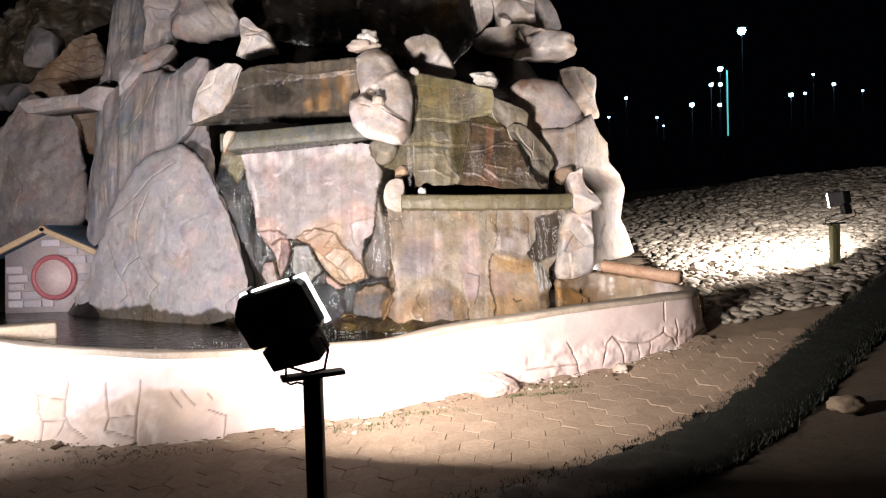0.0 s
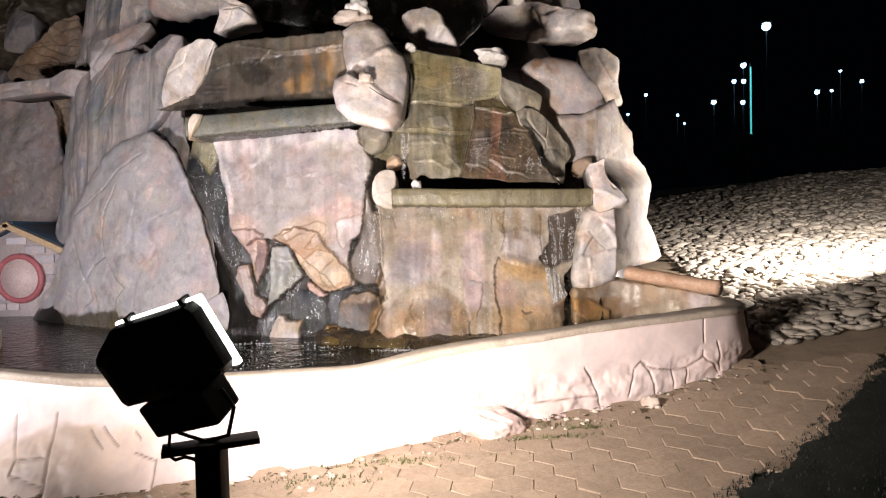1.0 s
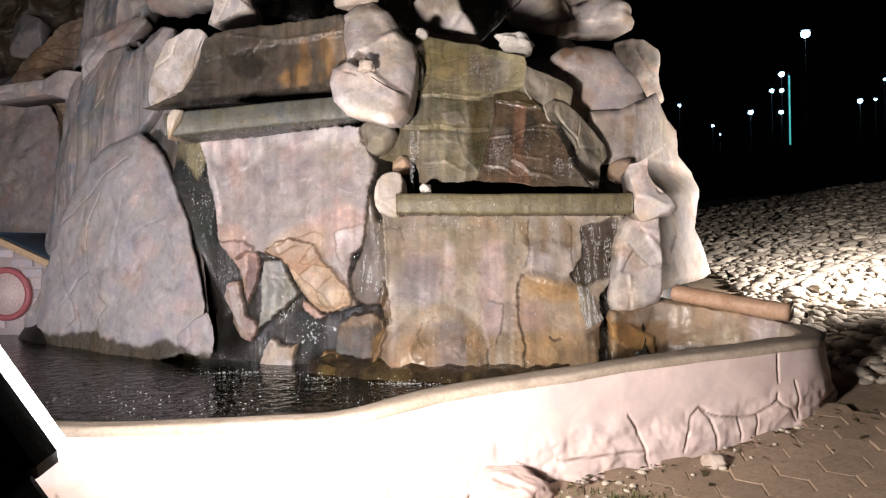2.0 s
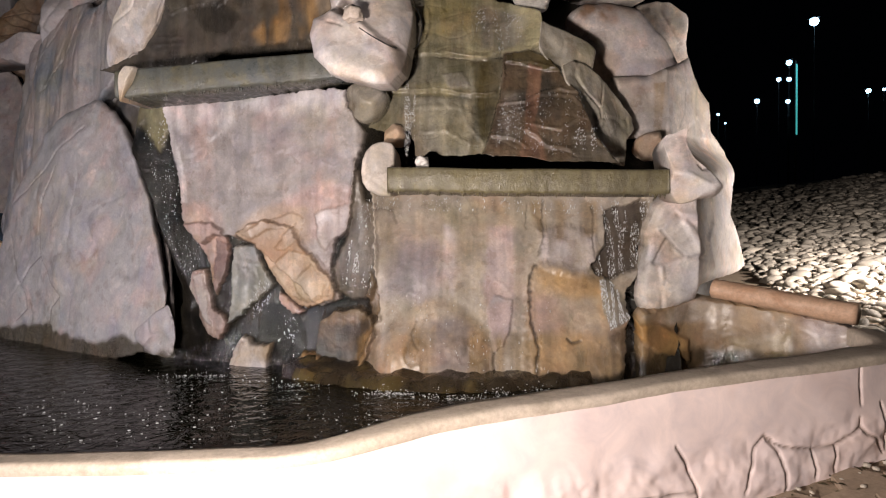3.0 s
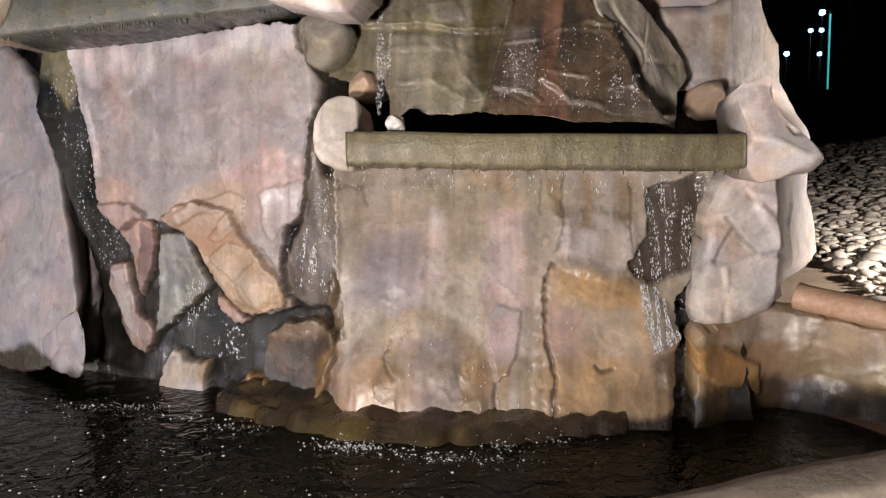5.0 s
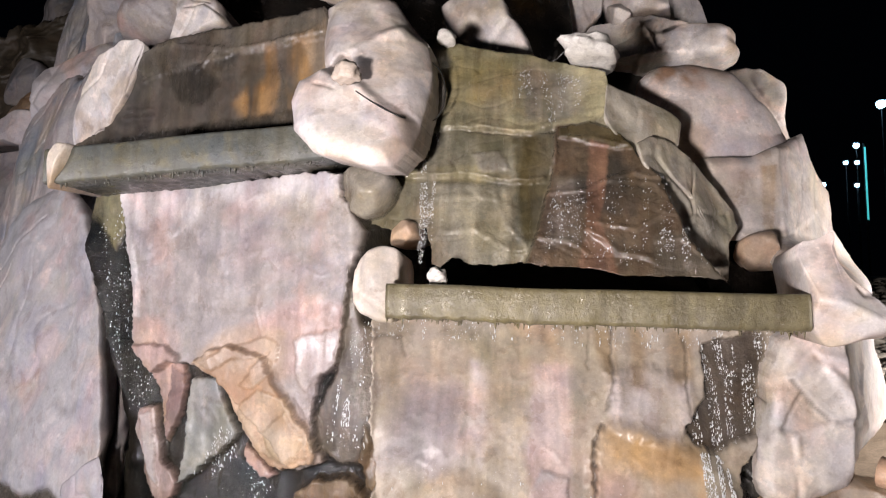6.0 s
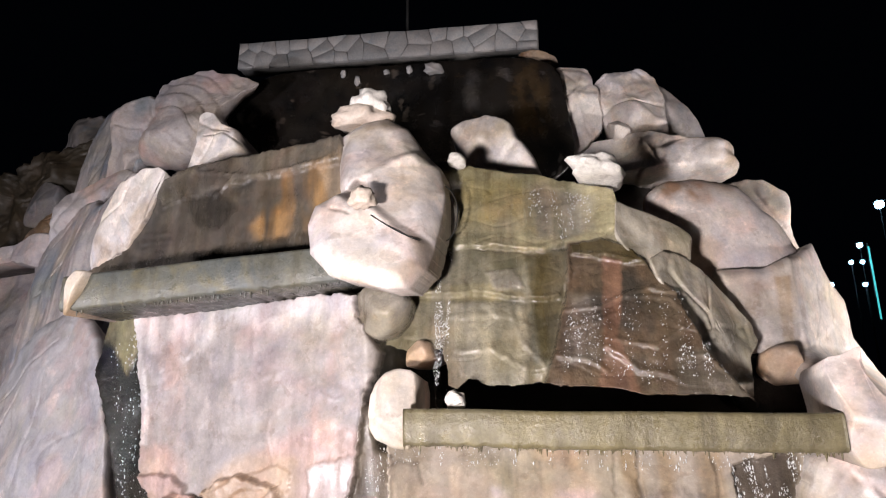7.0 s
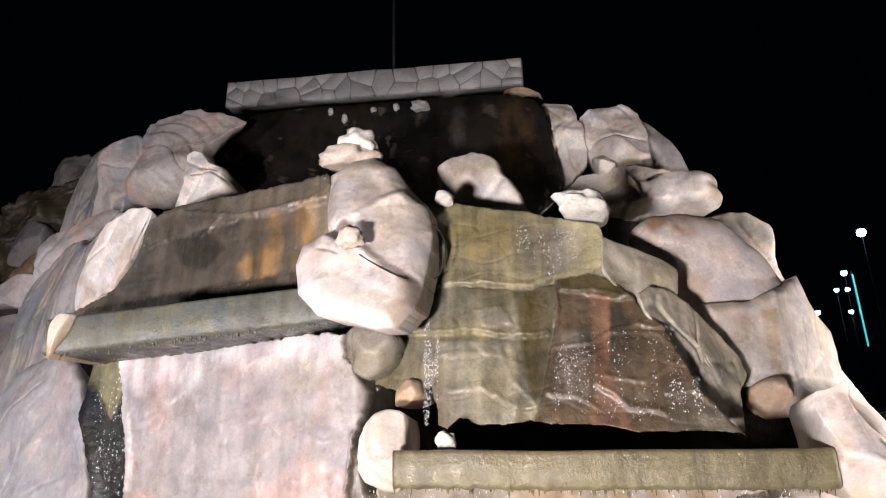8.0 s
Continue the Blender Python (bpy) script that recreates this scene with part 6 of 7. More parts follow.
FLANK_RIDGES.append(([(1.57, 1.31), (1.64, 1.21), (1.74, 1.11)], -0.0135, 0.008))
FLANK_RIDGES.append(([(1.61, 1.24), (1.55, 1.13), (1.51, 1.06)], -0.0113, 0.008))
FLANK_RIDGES.append(([(2.1, 2.61), (2.08, 2.39), (1.99, 2.22)], -0.0063, 0.008))
FLANK_RIDGES.append(([(1.7, 2.07), (1.79, 2.12), (1.95, 2.17)], -0.009, 0.008))
FLANK_RIDGES.append(([(1.53, 2.2), (1.57, 2.12)], -0.0054, 0.008))
FLANK_RIDGES.append(([(2.11, 1.34), (2.02, 1.2), (2.12, 1.01)], 0.04, 0.03))
FLANK_RIDGES.append(([(1.77, 1.1), (1.86, 1.12), (2, 1.09)], -0.0054, 0.008))
BANK_ZONES = []
BANK_ZONES.append(([(1.37, 0.68), (1.9, 0.78), (2.06, 0.74), (1.99, 0.61), (1.59, 0.59)], 0, 0.06, TANCREAM, 0.7, 0.3))  # cream top
BANK_ZONES.append(([(1.33, 0.62), (1.49, 0.62), (1.78, 0.46), (1.81, 0.29), (1.54, 0.39), (1.35, 0.51)], 0.04, 0.03, GOLD, 0.8, 0.3))  # gold rock
BANK_ZONES.append(([(1.35, 0.49), (1.56, 0.39), (1.83, 0.26), (1.82, -0.06), (1.34, 0.02)], 0, 0.05, STREAKDK, 0.7, 0.3))  # grey foot
BANK_ZONES.append(([(1.92, 0.76), (2.09, 0.73), (2.11, 0.22), (1.91, 0.14)], 0, 0.05, STREAKDK, 0.7, 0.7))  # brown runs
BANK_ZONES.append(([(2.36, 0.67), (2.45, 0.66), (2.44, 0.36), (2.34, 0.34)], 0, 0.03, STREAKDK, 0.6, 0.7))  # brown runs
BANK_ZONES.append(([(2.09, 0.47), (2.43, 0.56), (2.43, 0.35), (2.12, 0.26)], 0, 0.06, GOLDMOSS, 0.4, 0.4))  # green stain
BANK_ZONES.append(([(2.51, 0.68), (2.83, 0.64), (2.86, 0.38), (2.51, 0.33)], 0, 0.08, LIME, 0.7, 0.1))  # pale end
BANK_ZONES.append(([(1.2, 0.36), (1.9, 0.40), (3.0, 0.36), (3.0, -0.1), (1.2, -0.1)], 0, 0.10, FOOTDARK, 0.9, 0.2))  # waterline


def flank_surface(x, z):
    """The right flank sweeps back from the trough's end and leans away above."""
    k = np.clip((z - 1.75) / 0.45, 0, 1)
    return 6.60 + 0.10 * (x - 1.85) + (1.65 - 0.5 * k) * np.maximum(0, x - 1.85) + 0.08 * np.maximum(0, z - 1.2) + 0.75 * k * k * (3 - 2 * k)


def bank_surface(x, z):
    """The pool's end: a hollow corner between the flank's foot and the wall that comes forward."""
    a, b = 6.30 + 0.8 * np.maximum(0, x - 1.4), 8.20 - 0.78 * x
    return -0.12 * np.log(np.exp(-a / 0.12 + 50) + np.exp(-b / 0.12 + 50)) + 6.0 + 0.08 * z


face_sheet("flank_face", [(1.34, 2.51), (1.37, 2.68), (1.69, 2.69), (2, 2.84), (2.18, 2.96), (2.32, 2.69), (2.48, 2.58), (2.49, 2.3), (2.73, 2.13), (2.74, 1.97), (2.53, 1.45), (2.7, 1.23), (2.88, 0.93), (2.7, 0.89), (2.21, 0.88), (1.9, 0.87), (1.84, 0.77), (1.57, 0.68), (1.41, 0.7), (1.38, 0.8), (1.4, 0.96), (1.44, 1.13), (1.48, 1.34), (1.56, 1.51), (1.63, 1.56), (1.67, 1.78), (1.72, 1.99), (1.75, 2.1), (1.46, 2.11), (1.39, 2.19)], flank_surface, CREAM, FLANK_ZONES,
           step=0.010, warp=0.006, amp=0.045, ridges=FLANK_RIDGES, thick=0.3, round_edge=0.07, label="cream sculpted flank with soft folds and cracks")
face_sheet("bank_face", [(1.37, 0.47), (1.35, 0.63), (1.39, 0.69), (1.54, 0.7), (1.88, 0.77), (1.96, 0.76), (2.22, 0.72), (2.49, 0.68), (2.71, 0.64), (2.82, 0.59), (2.95, 0.5), (2.95, 0), (1.33, 0)], bank_surface, TAN, BANK_ZONES,
           step=0.0125, warp=0.012, amp=0.05, thick=0.25, label="tan stained concrete bank of the pool")


def foot_ledge():
    """A wet shelf just above the water, where the falling water breaks."""
    verts, colours, faces, nx, ny = [], [], [], 150, 26
    for i in range(nx):
        x = -1.35 + 2.75 * i / (nx - 1)
        near = 5.90 + 0.16 * ((x + 0.05) / 0.75) ** 2 + 0.07 * noise.fractal(Vector((x * 5, 0, 3)), 0.9, 2, 4)
        for j in range(ny):
            v = j / (ny - 1)
            y = near + (6.62 - near) * v
            z = 0.12 + 0.14 * min(1.0, v * 5) ** 0.6 + 0.06 * v + 0.035 * noise.fractal(Vector((x * 6, y * 6, 1)), 0.9, 2, 4)
            verts.append((x, y, z))
            k = max(0.0, min(1.0, 0.5 + 1.6 * noise.fractal(Vector((x * 3, y * 3, 8)), 0.9, 2, 4) - 0.9 * abs(x + 0.75)))
            colours.append([a + (b - a) * k for a, b in zip(paint_at(x, y, z, FOOTDARK, 2), (0.10, 0.078, 0.03))])
    faces = [(i * ny + j, (i + 1) * ny + j, (i + 1) * ny + j + 1, i * ny + j + 1) for i in range(nx - 1) for j in range(ny - 1)]
    lay_paint(mesh_from("foot_ledge", verts, faces, PAINTED, FALL, "dark wet ledge at the waterline"), colours, [0.95] * len(verts))


foot_ledge()


def trough(a, b, height, depth, label, material):
    """A concrete channel from a to b (its front top edge), open above, worn along its lips."""
    a, b = Vector(a), Vector(b)
    along = (b - a)
    inward = Vector((-along.y, along.x, 0)).normalized()
    prof = [(depth, -height), (0.022, -height), (0.008, -height + 0.006), (0.001, -height + 0.022), (0.0, -height * 0.5), (0.001, -0.022), (0.006, -0.007), (0.020, 0.0), (0.055, 0.0), (0.066, -0.008), (0.07, -0.025), (0.075, -0.09), (depth, -0.09)]
    verts, faces, n = [], [], 120
    for i in range(n + 1):
        p = a + along * (i / n)
        for k, (o, z) in enumerate(prof):
            w = 0.010 * noise.fractal(Vector((p.x * 4, z * 6, o * 5)), 0.9, 2, 4)
            sag = 0.012 * noise.noise(Vector((p.x * 1.5, 0, 7)))
            q = p + inward * (o + w)
            ragged = 0.012 * noise.noise(Vector((p.x * 22, 3, 0))) if k in (0, 1, 2, 3) else 0
            verts.append((q.x, q.y, p.z + z + sag + ragged))
    w = len(prof)
    for i in range(n):
        for k in range(w):
            c, d = i * w + k, i * w + (k + 1) % w
            faces.append((c, d, d + w, c + w))
    faces.append(tuple(range(w)))
    faces.append(tuple(n * w + k for k in reversed(range(w))))
    ob = mesh_from("trough", verts, faces, material, FALL, label)
    bm = bmesh.new()
    rnd = random.Random(int(a.x * 100))
    for _ in range(110):
        t = rnd.random()
        p = a + along * t + inward * (0.02 + 0.05 * rnd.random()) - Vector((0, 0, height))
        rod(bm, p + Vector((0, 0, 0.015)), p - Vector((0, 0, 0.006 + 0.03 * rnd.random() ** 3)), 0.006 + 0.005 * rnd.random(), 0.0015, n=5)
    tagged(part("drip_fringe", bm, material, FALL, "ragged lime fringe under a trough"), kind="stuff")
    return ob


trough((-2.62, 6.36, 2.59), (-0.74, 6.36, 2.705), 0.215, 0.45, "mossy grey upper concrete trough", GREYTROUGH)
trough((-0.46, 6.10, 1.78), (1.53, 6.18, 1.735), 0.175, 0.42, "mossy ochre lower concrete trough", TROUGH)

# ---- masonry parapet on top ----
def parapet():
    p = empty("stone_parapet", -1.9, 11.2, 6.6, "low grey rubble-stone parapet along the crest of the rockwork", "parapet")
    bm = bmesh.new()
    box(bm, pose(-1.93, 11.22, 6.97, 0, 1.6, 0), 4.44, 0.30, 0.36)
    part("core", bm, STEELGREY, p, "dark mortar core")
    rnd = random.Random(5)
    m = pose(-1.93, 11.06, 6.97, 0, 1.6, 0)

    sites = []
    while len(sites) < 34:
        q = (rnd.uniform(-2.2, 2.2), rnd.uniform(-0.21, 0.20))
        if all(math.hypot(q[0] - a, (q[1] - b) * 1.2) > 0.17 for a, b in sites):
            sites.append(q)
    for a, b in sites:
        loop = [(-2.21, -0.215), (2.21, -0.215), (2.21, 0.20), (-2.21, 0.20)]
        for c, d in sites:
            if (c, d) == (a, b):
                continue
            nx, nz = c - a, d - b
            lim = (c * c + d * d - a * a - b * b) / 2
            kept = []
            for (px, pz), (qx, qz) in zip(loop, loop[1:] + loop[:1]):
                u, v = px * nx + pz * nz - lim, qx * nx + qz * nz - lim
                if u <= 0:
                    kept.append((px, pz))
                if u * v < 0:
                    kept.append((px + (qx - px) * u / (u - v), pz + (qz - pz) * u / (u - v)))
            loop = kept
        loop = [(x, z + (0.03 * noise.noise(Vector((x * 3.3, 5, 0))) if z > 0.19 else 0)) for x, z in loop]
        bm = bmesh.new()
        n = len(loop)
        cx, cz = sum(q[0] for q in loop) / n, sum(q[1] for q in loop) / n
        deep = 0.012 * rnd.random()
        ring = [[bm.verts.new(m @ Vector((cx + (q[0] - cx) * f, y, cz + (q[1] - cz) * f))) for q in loop] for f, y in ((0.975, 0.04), (0.975, -0.004 - deep), (0.91, -0.014 - deep))]
        for u, v in zip(ring, ring[1:]):
            for j in range(n):
                bm.faces.new((u[j], u[(j + 1) % n], v[(j + 1) % n], v[j]))
        bm.faces.new(ring[-1])
        part("stone", bm, GREYSTONE, p)


parapet()


def flag_pole():
    bm = bmesh.new()
    rod(bm, (-1.78, 12.0, 6.3), (-1.76, 12.0, 11.5), 0.03, 0.02)
    tagged(part("pole", bm, STEEL), "thin dark metal pole behind the parapet", "pole")


flag_pole()


# ---- painted toy house at the pool's edge ----
def house():
    h = empty("painted_house", -6.4, 9.2, 0.1, "small painted model house with lilac stone blocks and a round shutter", "model house")
    y = 9.2
    bm = bmesh.new()
    prof = [(-7.25, 0.0), (-5.55, 0.0), (-5.60, 1.15), (-6.40, 1.52), (-7.20, 1.15)]
    f = [bm.verts.new((x, y, z)) for x, z in prof]
    g = [bm.verts.new((x, y + 1.2, z)) for x, z in prof]
    bm.faces.new(f)
    bm.faces.new(g[::-1])
    for i in range(5):
        bm.faces.new((f[i], g[i], g[(i + 1) % 5], f[(i + 1) % 5]))
    bmesh.ops.recalc_face_normals(bm, faces=bm.faces)
    part("wall", bm, HOUSEWALL, h)
    rnd = random.Random(3)
    z = 0.28
    while z < 1.36:
        dz = 0.13 + 0.03 * rnd.random()
        half = 0.80 if z + dz < 1.12 else max(0.0, (1.50 - z - dz) * 2.0)
        x = -6.40 - half + 0.05 * rnd.random()
        while x < -6.40 + half - 0.1:
            dx = 0.20 + 0.16 * rnd.random()
            x1 = min(x + dx, -6.40 + half)
            if math.hypot((x + x1) / 2 + 6.38, z + dz / 2 - 0.77) > 0.44 and rnd.random() < 0.9 and x1 - x > 0.08:
                bm = bmesh.new()
                box(bm, pose((x + x1) / 2, y - 0.012, z + dz / 2), x1 - x - 0.022, 0.06, dz - 0.022, 0.012)
                part("block", bm, HOUSEBLOCK, h)
            x = x1
        z += dz
    for sx in (-1, 1):
        bm = bmesh.new()
        mid = Vector((-6.40 + sx * 0.46, y + 0.55, 1.36))
        box(bm, Matrix.Translation(mid) @ pose(0, 0, 0, 0, sx * 25, 0), 1.12, 1.5, 0.07, 0.01)
        slope = part("roof", bm, ROOFBLUE, h, "blue painted roof slope")
        bm = bmesh.new()
        box(bm, Matrix.Translation(mid + Vector((0, -0.80, -0.02))) @ pose(0, 0, 0, 0, sx * 25, 0), 1.12, 0.08, 0.09, 0.015)
        part("roof_trim", bm, TRIM, slope, "ochre painted verge")
    bm = bmesh.new()
    bmesh.ops.create_cone(bm, cap_ends=True, segments=40, radius1=0.29, radius2=0.29, depth=0.06, matrix=pose(-6.38, y - 0.03, 0.77, 90, 0, 0))
    win = part("shutter", bm, SHUTTER, h, "pale pink round shutter")
    bm = bmesh.new()
    n, m = 40, 8
    rings = []
    for i in range(n):
        a = 2 * math.pi * i / n
        rings.append([bm.verts.new((-6.38 + (0.33 + 0.045 * math.cos(2 * math.pi * j / m)) * math.cos(a), y - 0.05 + 0.045 * math.sin(2 * math.pi * j / m), 0.77 + (0.33 + 0.045 * math.cos(2 * math.pi * j / m)) * math.sin(a))) for j in range(m)])
    for i in range(n):
        for j in range(m):
            bm.faces.new((rings[i][j], rings[(i + 1) % n][j], rings[(i + 1) % n][(j + 1) % m], rings[i][(j + 1) % m]))
    bmesh.ops.recalc_face_normals(bm, faces=bm.faces)
    part("window_ring", bm, REDRING, win, "red painted round window ring")


house()

# ---- retaining slope and log beside the pool ----
ROCK[1] = FALL


def log():
    pts = curve_through([(1.98, 6.62, 0.86), (2.25, 6.42, 0.81), (2.50, 6.20, 0.765), (2.72, 6.02, 0.735)], 40)
    verts, faces, m = [], [], 18
    for i, p in enumerate(pts):
        t = (pts[min(i + 1, 39)] - pts[max(i - 1, 0)]).normalized()
        side = t.cross(Vector((0, 0, 1))).normalized()
        up = side.cross(t)
        for j in range(m):
            a = 2 * math.pi * j / m
            r = 0.075 * (1 + 0.12 * noise.fractal(Vector((i * 0.08, math.cos(a) * 2, math.sin(a) * 2)), 0.9, 2, 4))
            q = p + side * math.cos(a) * r * 1.25 + up * math.sin(a) * r
            verts.append(q[:])
    for i in range(39):
        for j in range(m):
            a, b = i * m + j, i * m + (j + 1) % m
            faces.append((a, a + m, b + m, b))
    faces.append(tuple(range(m)))
    faces.append(tuple(39 * m + j for j in reversed(range(m))))
    tagged(mesh_from("log", verts, faces, LOGMAT), "terracotta-coloured moulded log on the pool's bank", "log")


log()


# ---- loose stones on the ledges ----
def loose_stone(name, x, y, z, sx, sy, sz, turn, material, label, seed, category="stone"):
    bm = bmesh.new()
    bmesh.ops.create_icosphere(bm, subdivisions=3, radius=1)
    for v in bm.verts:
        d = v.co.normalized()
        k = 1 + 0.36 * noise.fractal(d * 1.8 + Vector((seed, 0, 0)), 0.9, 2, 4)
        v.co = Vector((d.x * sx * k, d.y * sy * k, max(-0.55, d.z) * sz * k))
    bmesh.ops.transform(bm, matrix=pose(x, y, z, 0, turn, 20 * seed), verts=bm.verts)
    return tagged(part(name, bm, material), label, category)


loose_stone("flat_stone", -0.93, 6.86, 3.705, 0.20, 0.13, 0.085, -6, CREAMSTONE, "flat pale stone capping the boulder column", 1)
loose_stone("capstone", -0.86, 6.86, 3.81, 0.125, 0.10, 0.10, 8, WHITESTONE, "white pointed stone on top of a flat stone", 2)
loose_stone("flat_stone", 0.61, 7.02, 3.275, 0.26, 0.15, 0.085, 6, WHITESTONE, "long white stone lying on the upper ledge", 3)
loose_stone("pebble", -0.30, 6.98, 3.40, 0.07, 0.06, 0.04, 20, WHITESTONE, "small white pebble on the upper ledge", 4)
loose_stone("pebble", -0.22, 6.20, 1.815, 0.065, 0.05, 0.045, 18, WHITESTONE, "small pale pebble on the lower trough", 5)
loose_stone("round_stone", -0.69, 6.12, 2.87, 0.068, 0.068, 0.068, 0, CREAMSTONE, "small round stone wedged between boulders", 6)
loose_stone("stone", 1.62, 4.52, 0.03, 0.07, 0.05, 0.05, 10, CREAMSTONE, "broken pale stone at the wall's foot", 7)


for i, (x, z, r) in enumerate(((-1.0, 5.89, 0.12), (-1.62, 5.92, 0.05), (-1.33, 5.93, 0.055), (-2.0, 5.84, 0.06), (-2.19, 5.96, 0.05))):
    loose_stone("stone", x, 10.14, z + 0.06, r * 1.1, r * 0.7, r * 0.8, 35 * i, GREYSTONE, "pale stone jutting out under the parapet", 11 + i)
loose_stone("stone", 2.75, 2.95, ground_z(2.75, 2.95) + 0.03, 0.13, 0.09, 0.06, 0, SOIL, "dusty block lying on the bare soil", 18)


def wires():
    bm = bmesh.new()
    tube(bm, curve_through([(-0.667, 6.208, 2.804), (-0.57, 6.187, 2.734), (-0.475, 6.182, 2.676), (-0.402, 6.225, 2.652), (-0.382, 6.64, 2.753), (-0.303, 6.64, 2.77), (-0.257, 6.64, 2.872), (-0.258, 6.64, 2.986), (-0.291, 6.64, 3.068), (-0.332, 6.64, 3.108)], 60), 0.0038, 6)
    tagged(part("cable", bm, RUBBER), "thin black cable looped over the wet boulders", "cable")
    bm = bmesh.new()
    hx, hy, hz = 1.657, 7.68, 2.852
    tube(bm, [(hx + 0.013 * math.sin(a * 0.6), hy, hz + 0.01 - 0.016 * math.cos(a * 0.6)) for a in range(11)], 0.0022, 6)
    tube(bm, [(hx, hy, hz - 0.01), (hx - 0.005, hy, hz - 0.05), (hx, hy + 0.03, hz - 0.08)], 0.0022, 6)
    tagged(part("wire_hook", bm, STEEL), "small rusty wire hook set in the boulder", "hook")


wires()


# ---- floodlights ----
def floodlight(head, post_top, material, label, wide=0.42, tall=0.28, size=0.044, lip=0.010):
    x, y, z = post_top
    f = empty("floodlight", x, y, ground_z(x, y) - 0.02, label, "floodlight", "floodlights on posts")
    bm = bmesh.new()
    g = ground_z(x, y) - 0.05
    box(bm, pose(x, y, (g + z) / 2), size * 2, size * 2, z - g, 0.006)
    part("post", bm, material, f)
    bm = bmesh.new()
    box(bm, pose(x, y, z + 0.010, 0, -1.5, 22), 0.32, 0.10, 0.022, 0.004)
    part("mounting_plate", bm, STEEL, f)
    bm = bmesh.new()
    prof = [(1.0, 0.10), (0.99, 0.05), (0.90, 0.0), (0.80, -0.06), (0.72, -0.095), (0.5, -0.105)]
    rings = []
    for s, yy in prof:
        rings.append([bm.verts.new(head @ Vector((sx * wide / 2 * s, yy, sz * tall / 2 * s))) for sx, sz in ((-1, -.8), (-.9, -1), (.9, -1), (1, -.8), (1, .8), (.9, 1), (-.9, 1), (-1, .8))])
    for a, b in zip(rings, rings[1:]):
        for i in range(8):
            bm.faces.new((a[i], b[i], b[(i + 1) % 8], a[(i + 1) % 8]))
    bm.faces.new(rings[-1])
    bm.faces.new(rings[0][::-1])
    bmesh.ops.recalc_face_normals(bm, faces=bm.faces)
    shell = part("housing", bm, BLACK, f, flat=True)
    bm = bmesh.new()
    box(bm, head @ pose(0.05 * wide / 0.42, -0.03, -tall / 2 - 0.045), 0.30 * wide / 0.42, 0.14 * wide / 0.42, 0.13, 0.012)
    part("gear_box", bm, BLACK, f, flat=True)
    bm = bmesh.new()
    box(bm, head @ pose(0, 0.118, 0), wide + lip, 0.020, tall + lip, 0.004)
    part("glass", bm, GLOW, shell, "brightly lit front glass")
    for sx in (-0.33, 0.33):
        bm = bmesh.new()
        box(bm, head @ pose(sx * wide, 0.115, tall / 2 + 0.008), 0.022, 0.045, 0.02, 0.003)
        part("clip", bm, BLACK, shell)
    bm = bmesh.new()
    side = head @ Vector((0.21, -0.02, -0.16))
    other = head @ Vector((-0.13, -0.02, -0.20))
    foot = Vector((x, y, z + 0.02))
    tube(bm, [side, head @ Vector((0.215, -0.02, -0.24)), foot + Vector((0.06, 0, 0.02)), foot + Vector((-0.02, 0, 0))], 0.008)
    tube(bm, [other, foot + Vector((-0.11, 0, 0.03)), foot + Vector((-0.02, 0, 0))], 0.007)
    part("bracket", bm, STEEL, f)
    bm = bmesh.new()
    rnd = curve_through([head @ Vector((-0.06, -0.06, -0.20)), foot + Vector((-0.13, -0.03, 0.06)), foot + Vector((-0.12, -0.06, -0.04)), foot + Vector((-0.05, -0.06, -0.035)), foot + Vector((0.0, -0.05, -0.12)), foot + Vector((0.0, -0.052, -0.5))], 24)
    tube(bm, rnd, 0.006, 6)
    part("cable", bm, RUBBER, f)
    return f


floodlight(HEAD, (-0.645, 1.83, 0.63), WOOD, "black floodlight on a dark wooden post, seen from behind, lit")
floodlight(pose(5.33, 7.32, 1.62, 0, 0, 24) @ pose(0, 0, 0, -10, 0, 0), (5.24, 7.31, 1.28), OLIVE, "small floodlight on an olive post in the cobbles, lit", 0.20, 0.22, 0.05, -0.02)
floodlight(pose(-5.10, 2.25, 0.95, 12, 0, -8), (-5.10, 2.20, 0.63), WOOD, "black floodlight on a wooden post beside the basin, lit")


# ---- far lamps across the dark valley ----
def street_lamp(x, y, z, r, label):
    f = empty("street_lamp", x, y, ground_z(min(x, 60), min(y, 60)), label, "street lamp", "distant lamps")
    bm = bmesh.new()
    rod(bm, (x, y, ground_z(min(x, 60), min(y, 60)) - 0.2), (x, y, z), 0.05, 0.04)
    part("pole", bm, BLACK, f)
    bm = bmesh.new()
    box(bm, pose(x, y, z + r * 0.9), r * 2.2, r * 2.2, r * 0.5, r * 0.1)
    top = part("head", bm, BLACK, f)
    bm = bmesh.new()
    bmesh.ops.create_icosphere(bm, subdivisions=2, radius=r, matrix=pose(x, y, z))
    part("lamp", bm, MASTGLOW, top, "cold white lit lamp")


street_lamp(32.4, 70, 21.8, 0.45, "tall floodlight mast with a dazzling cold lamp")
for x, z, r in ((30.0, 17.8, 0.34), (29.0, 16.15, 0.26), (30.0, 16.15, 0.26), (26.9, 14.05, 0.30), (29.9, 13.95, 0.26), (19.8, 15.0, 0.2), (17.9, 13.0, 0.16), (23.1, 12.8, 0.16), (23.8, 11.9, 0.12),
                (37.6, 14.8, 0.30), (39.1, 14.9, 0.18), (40.0, 16.9, 0.16), (42.2, 15.8, 0.22), (45.3, 15.0, 0.14)):
    street_lamp(x, 70, z, r * 0.85, "distant street lamp with a cold white light")


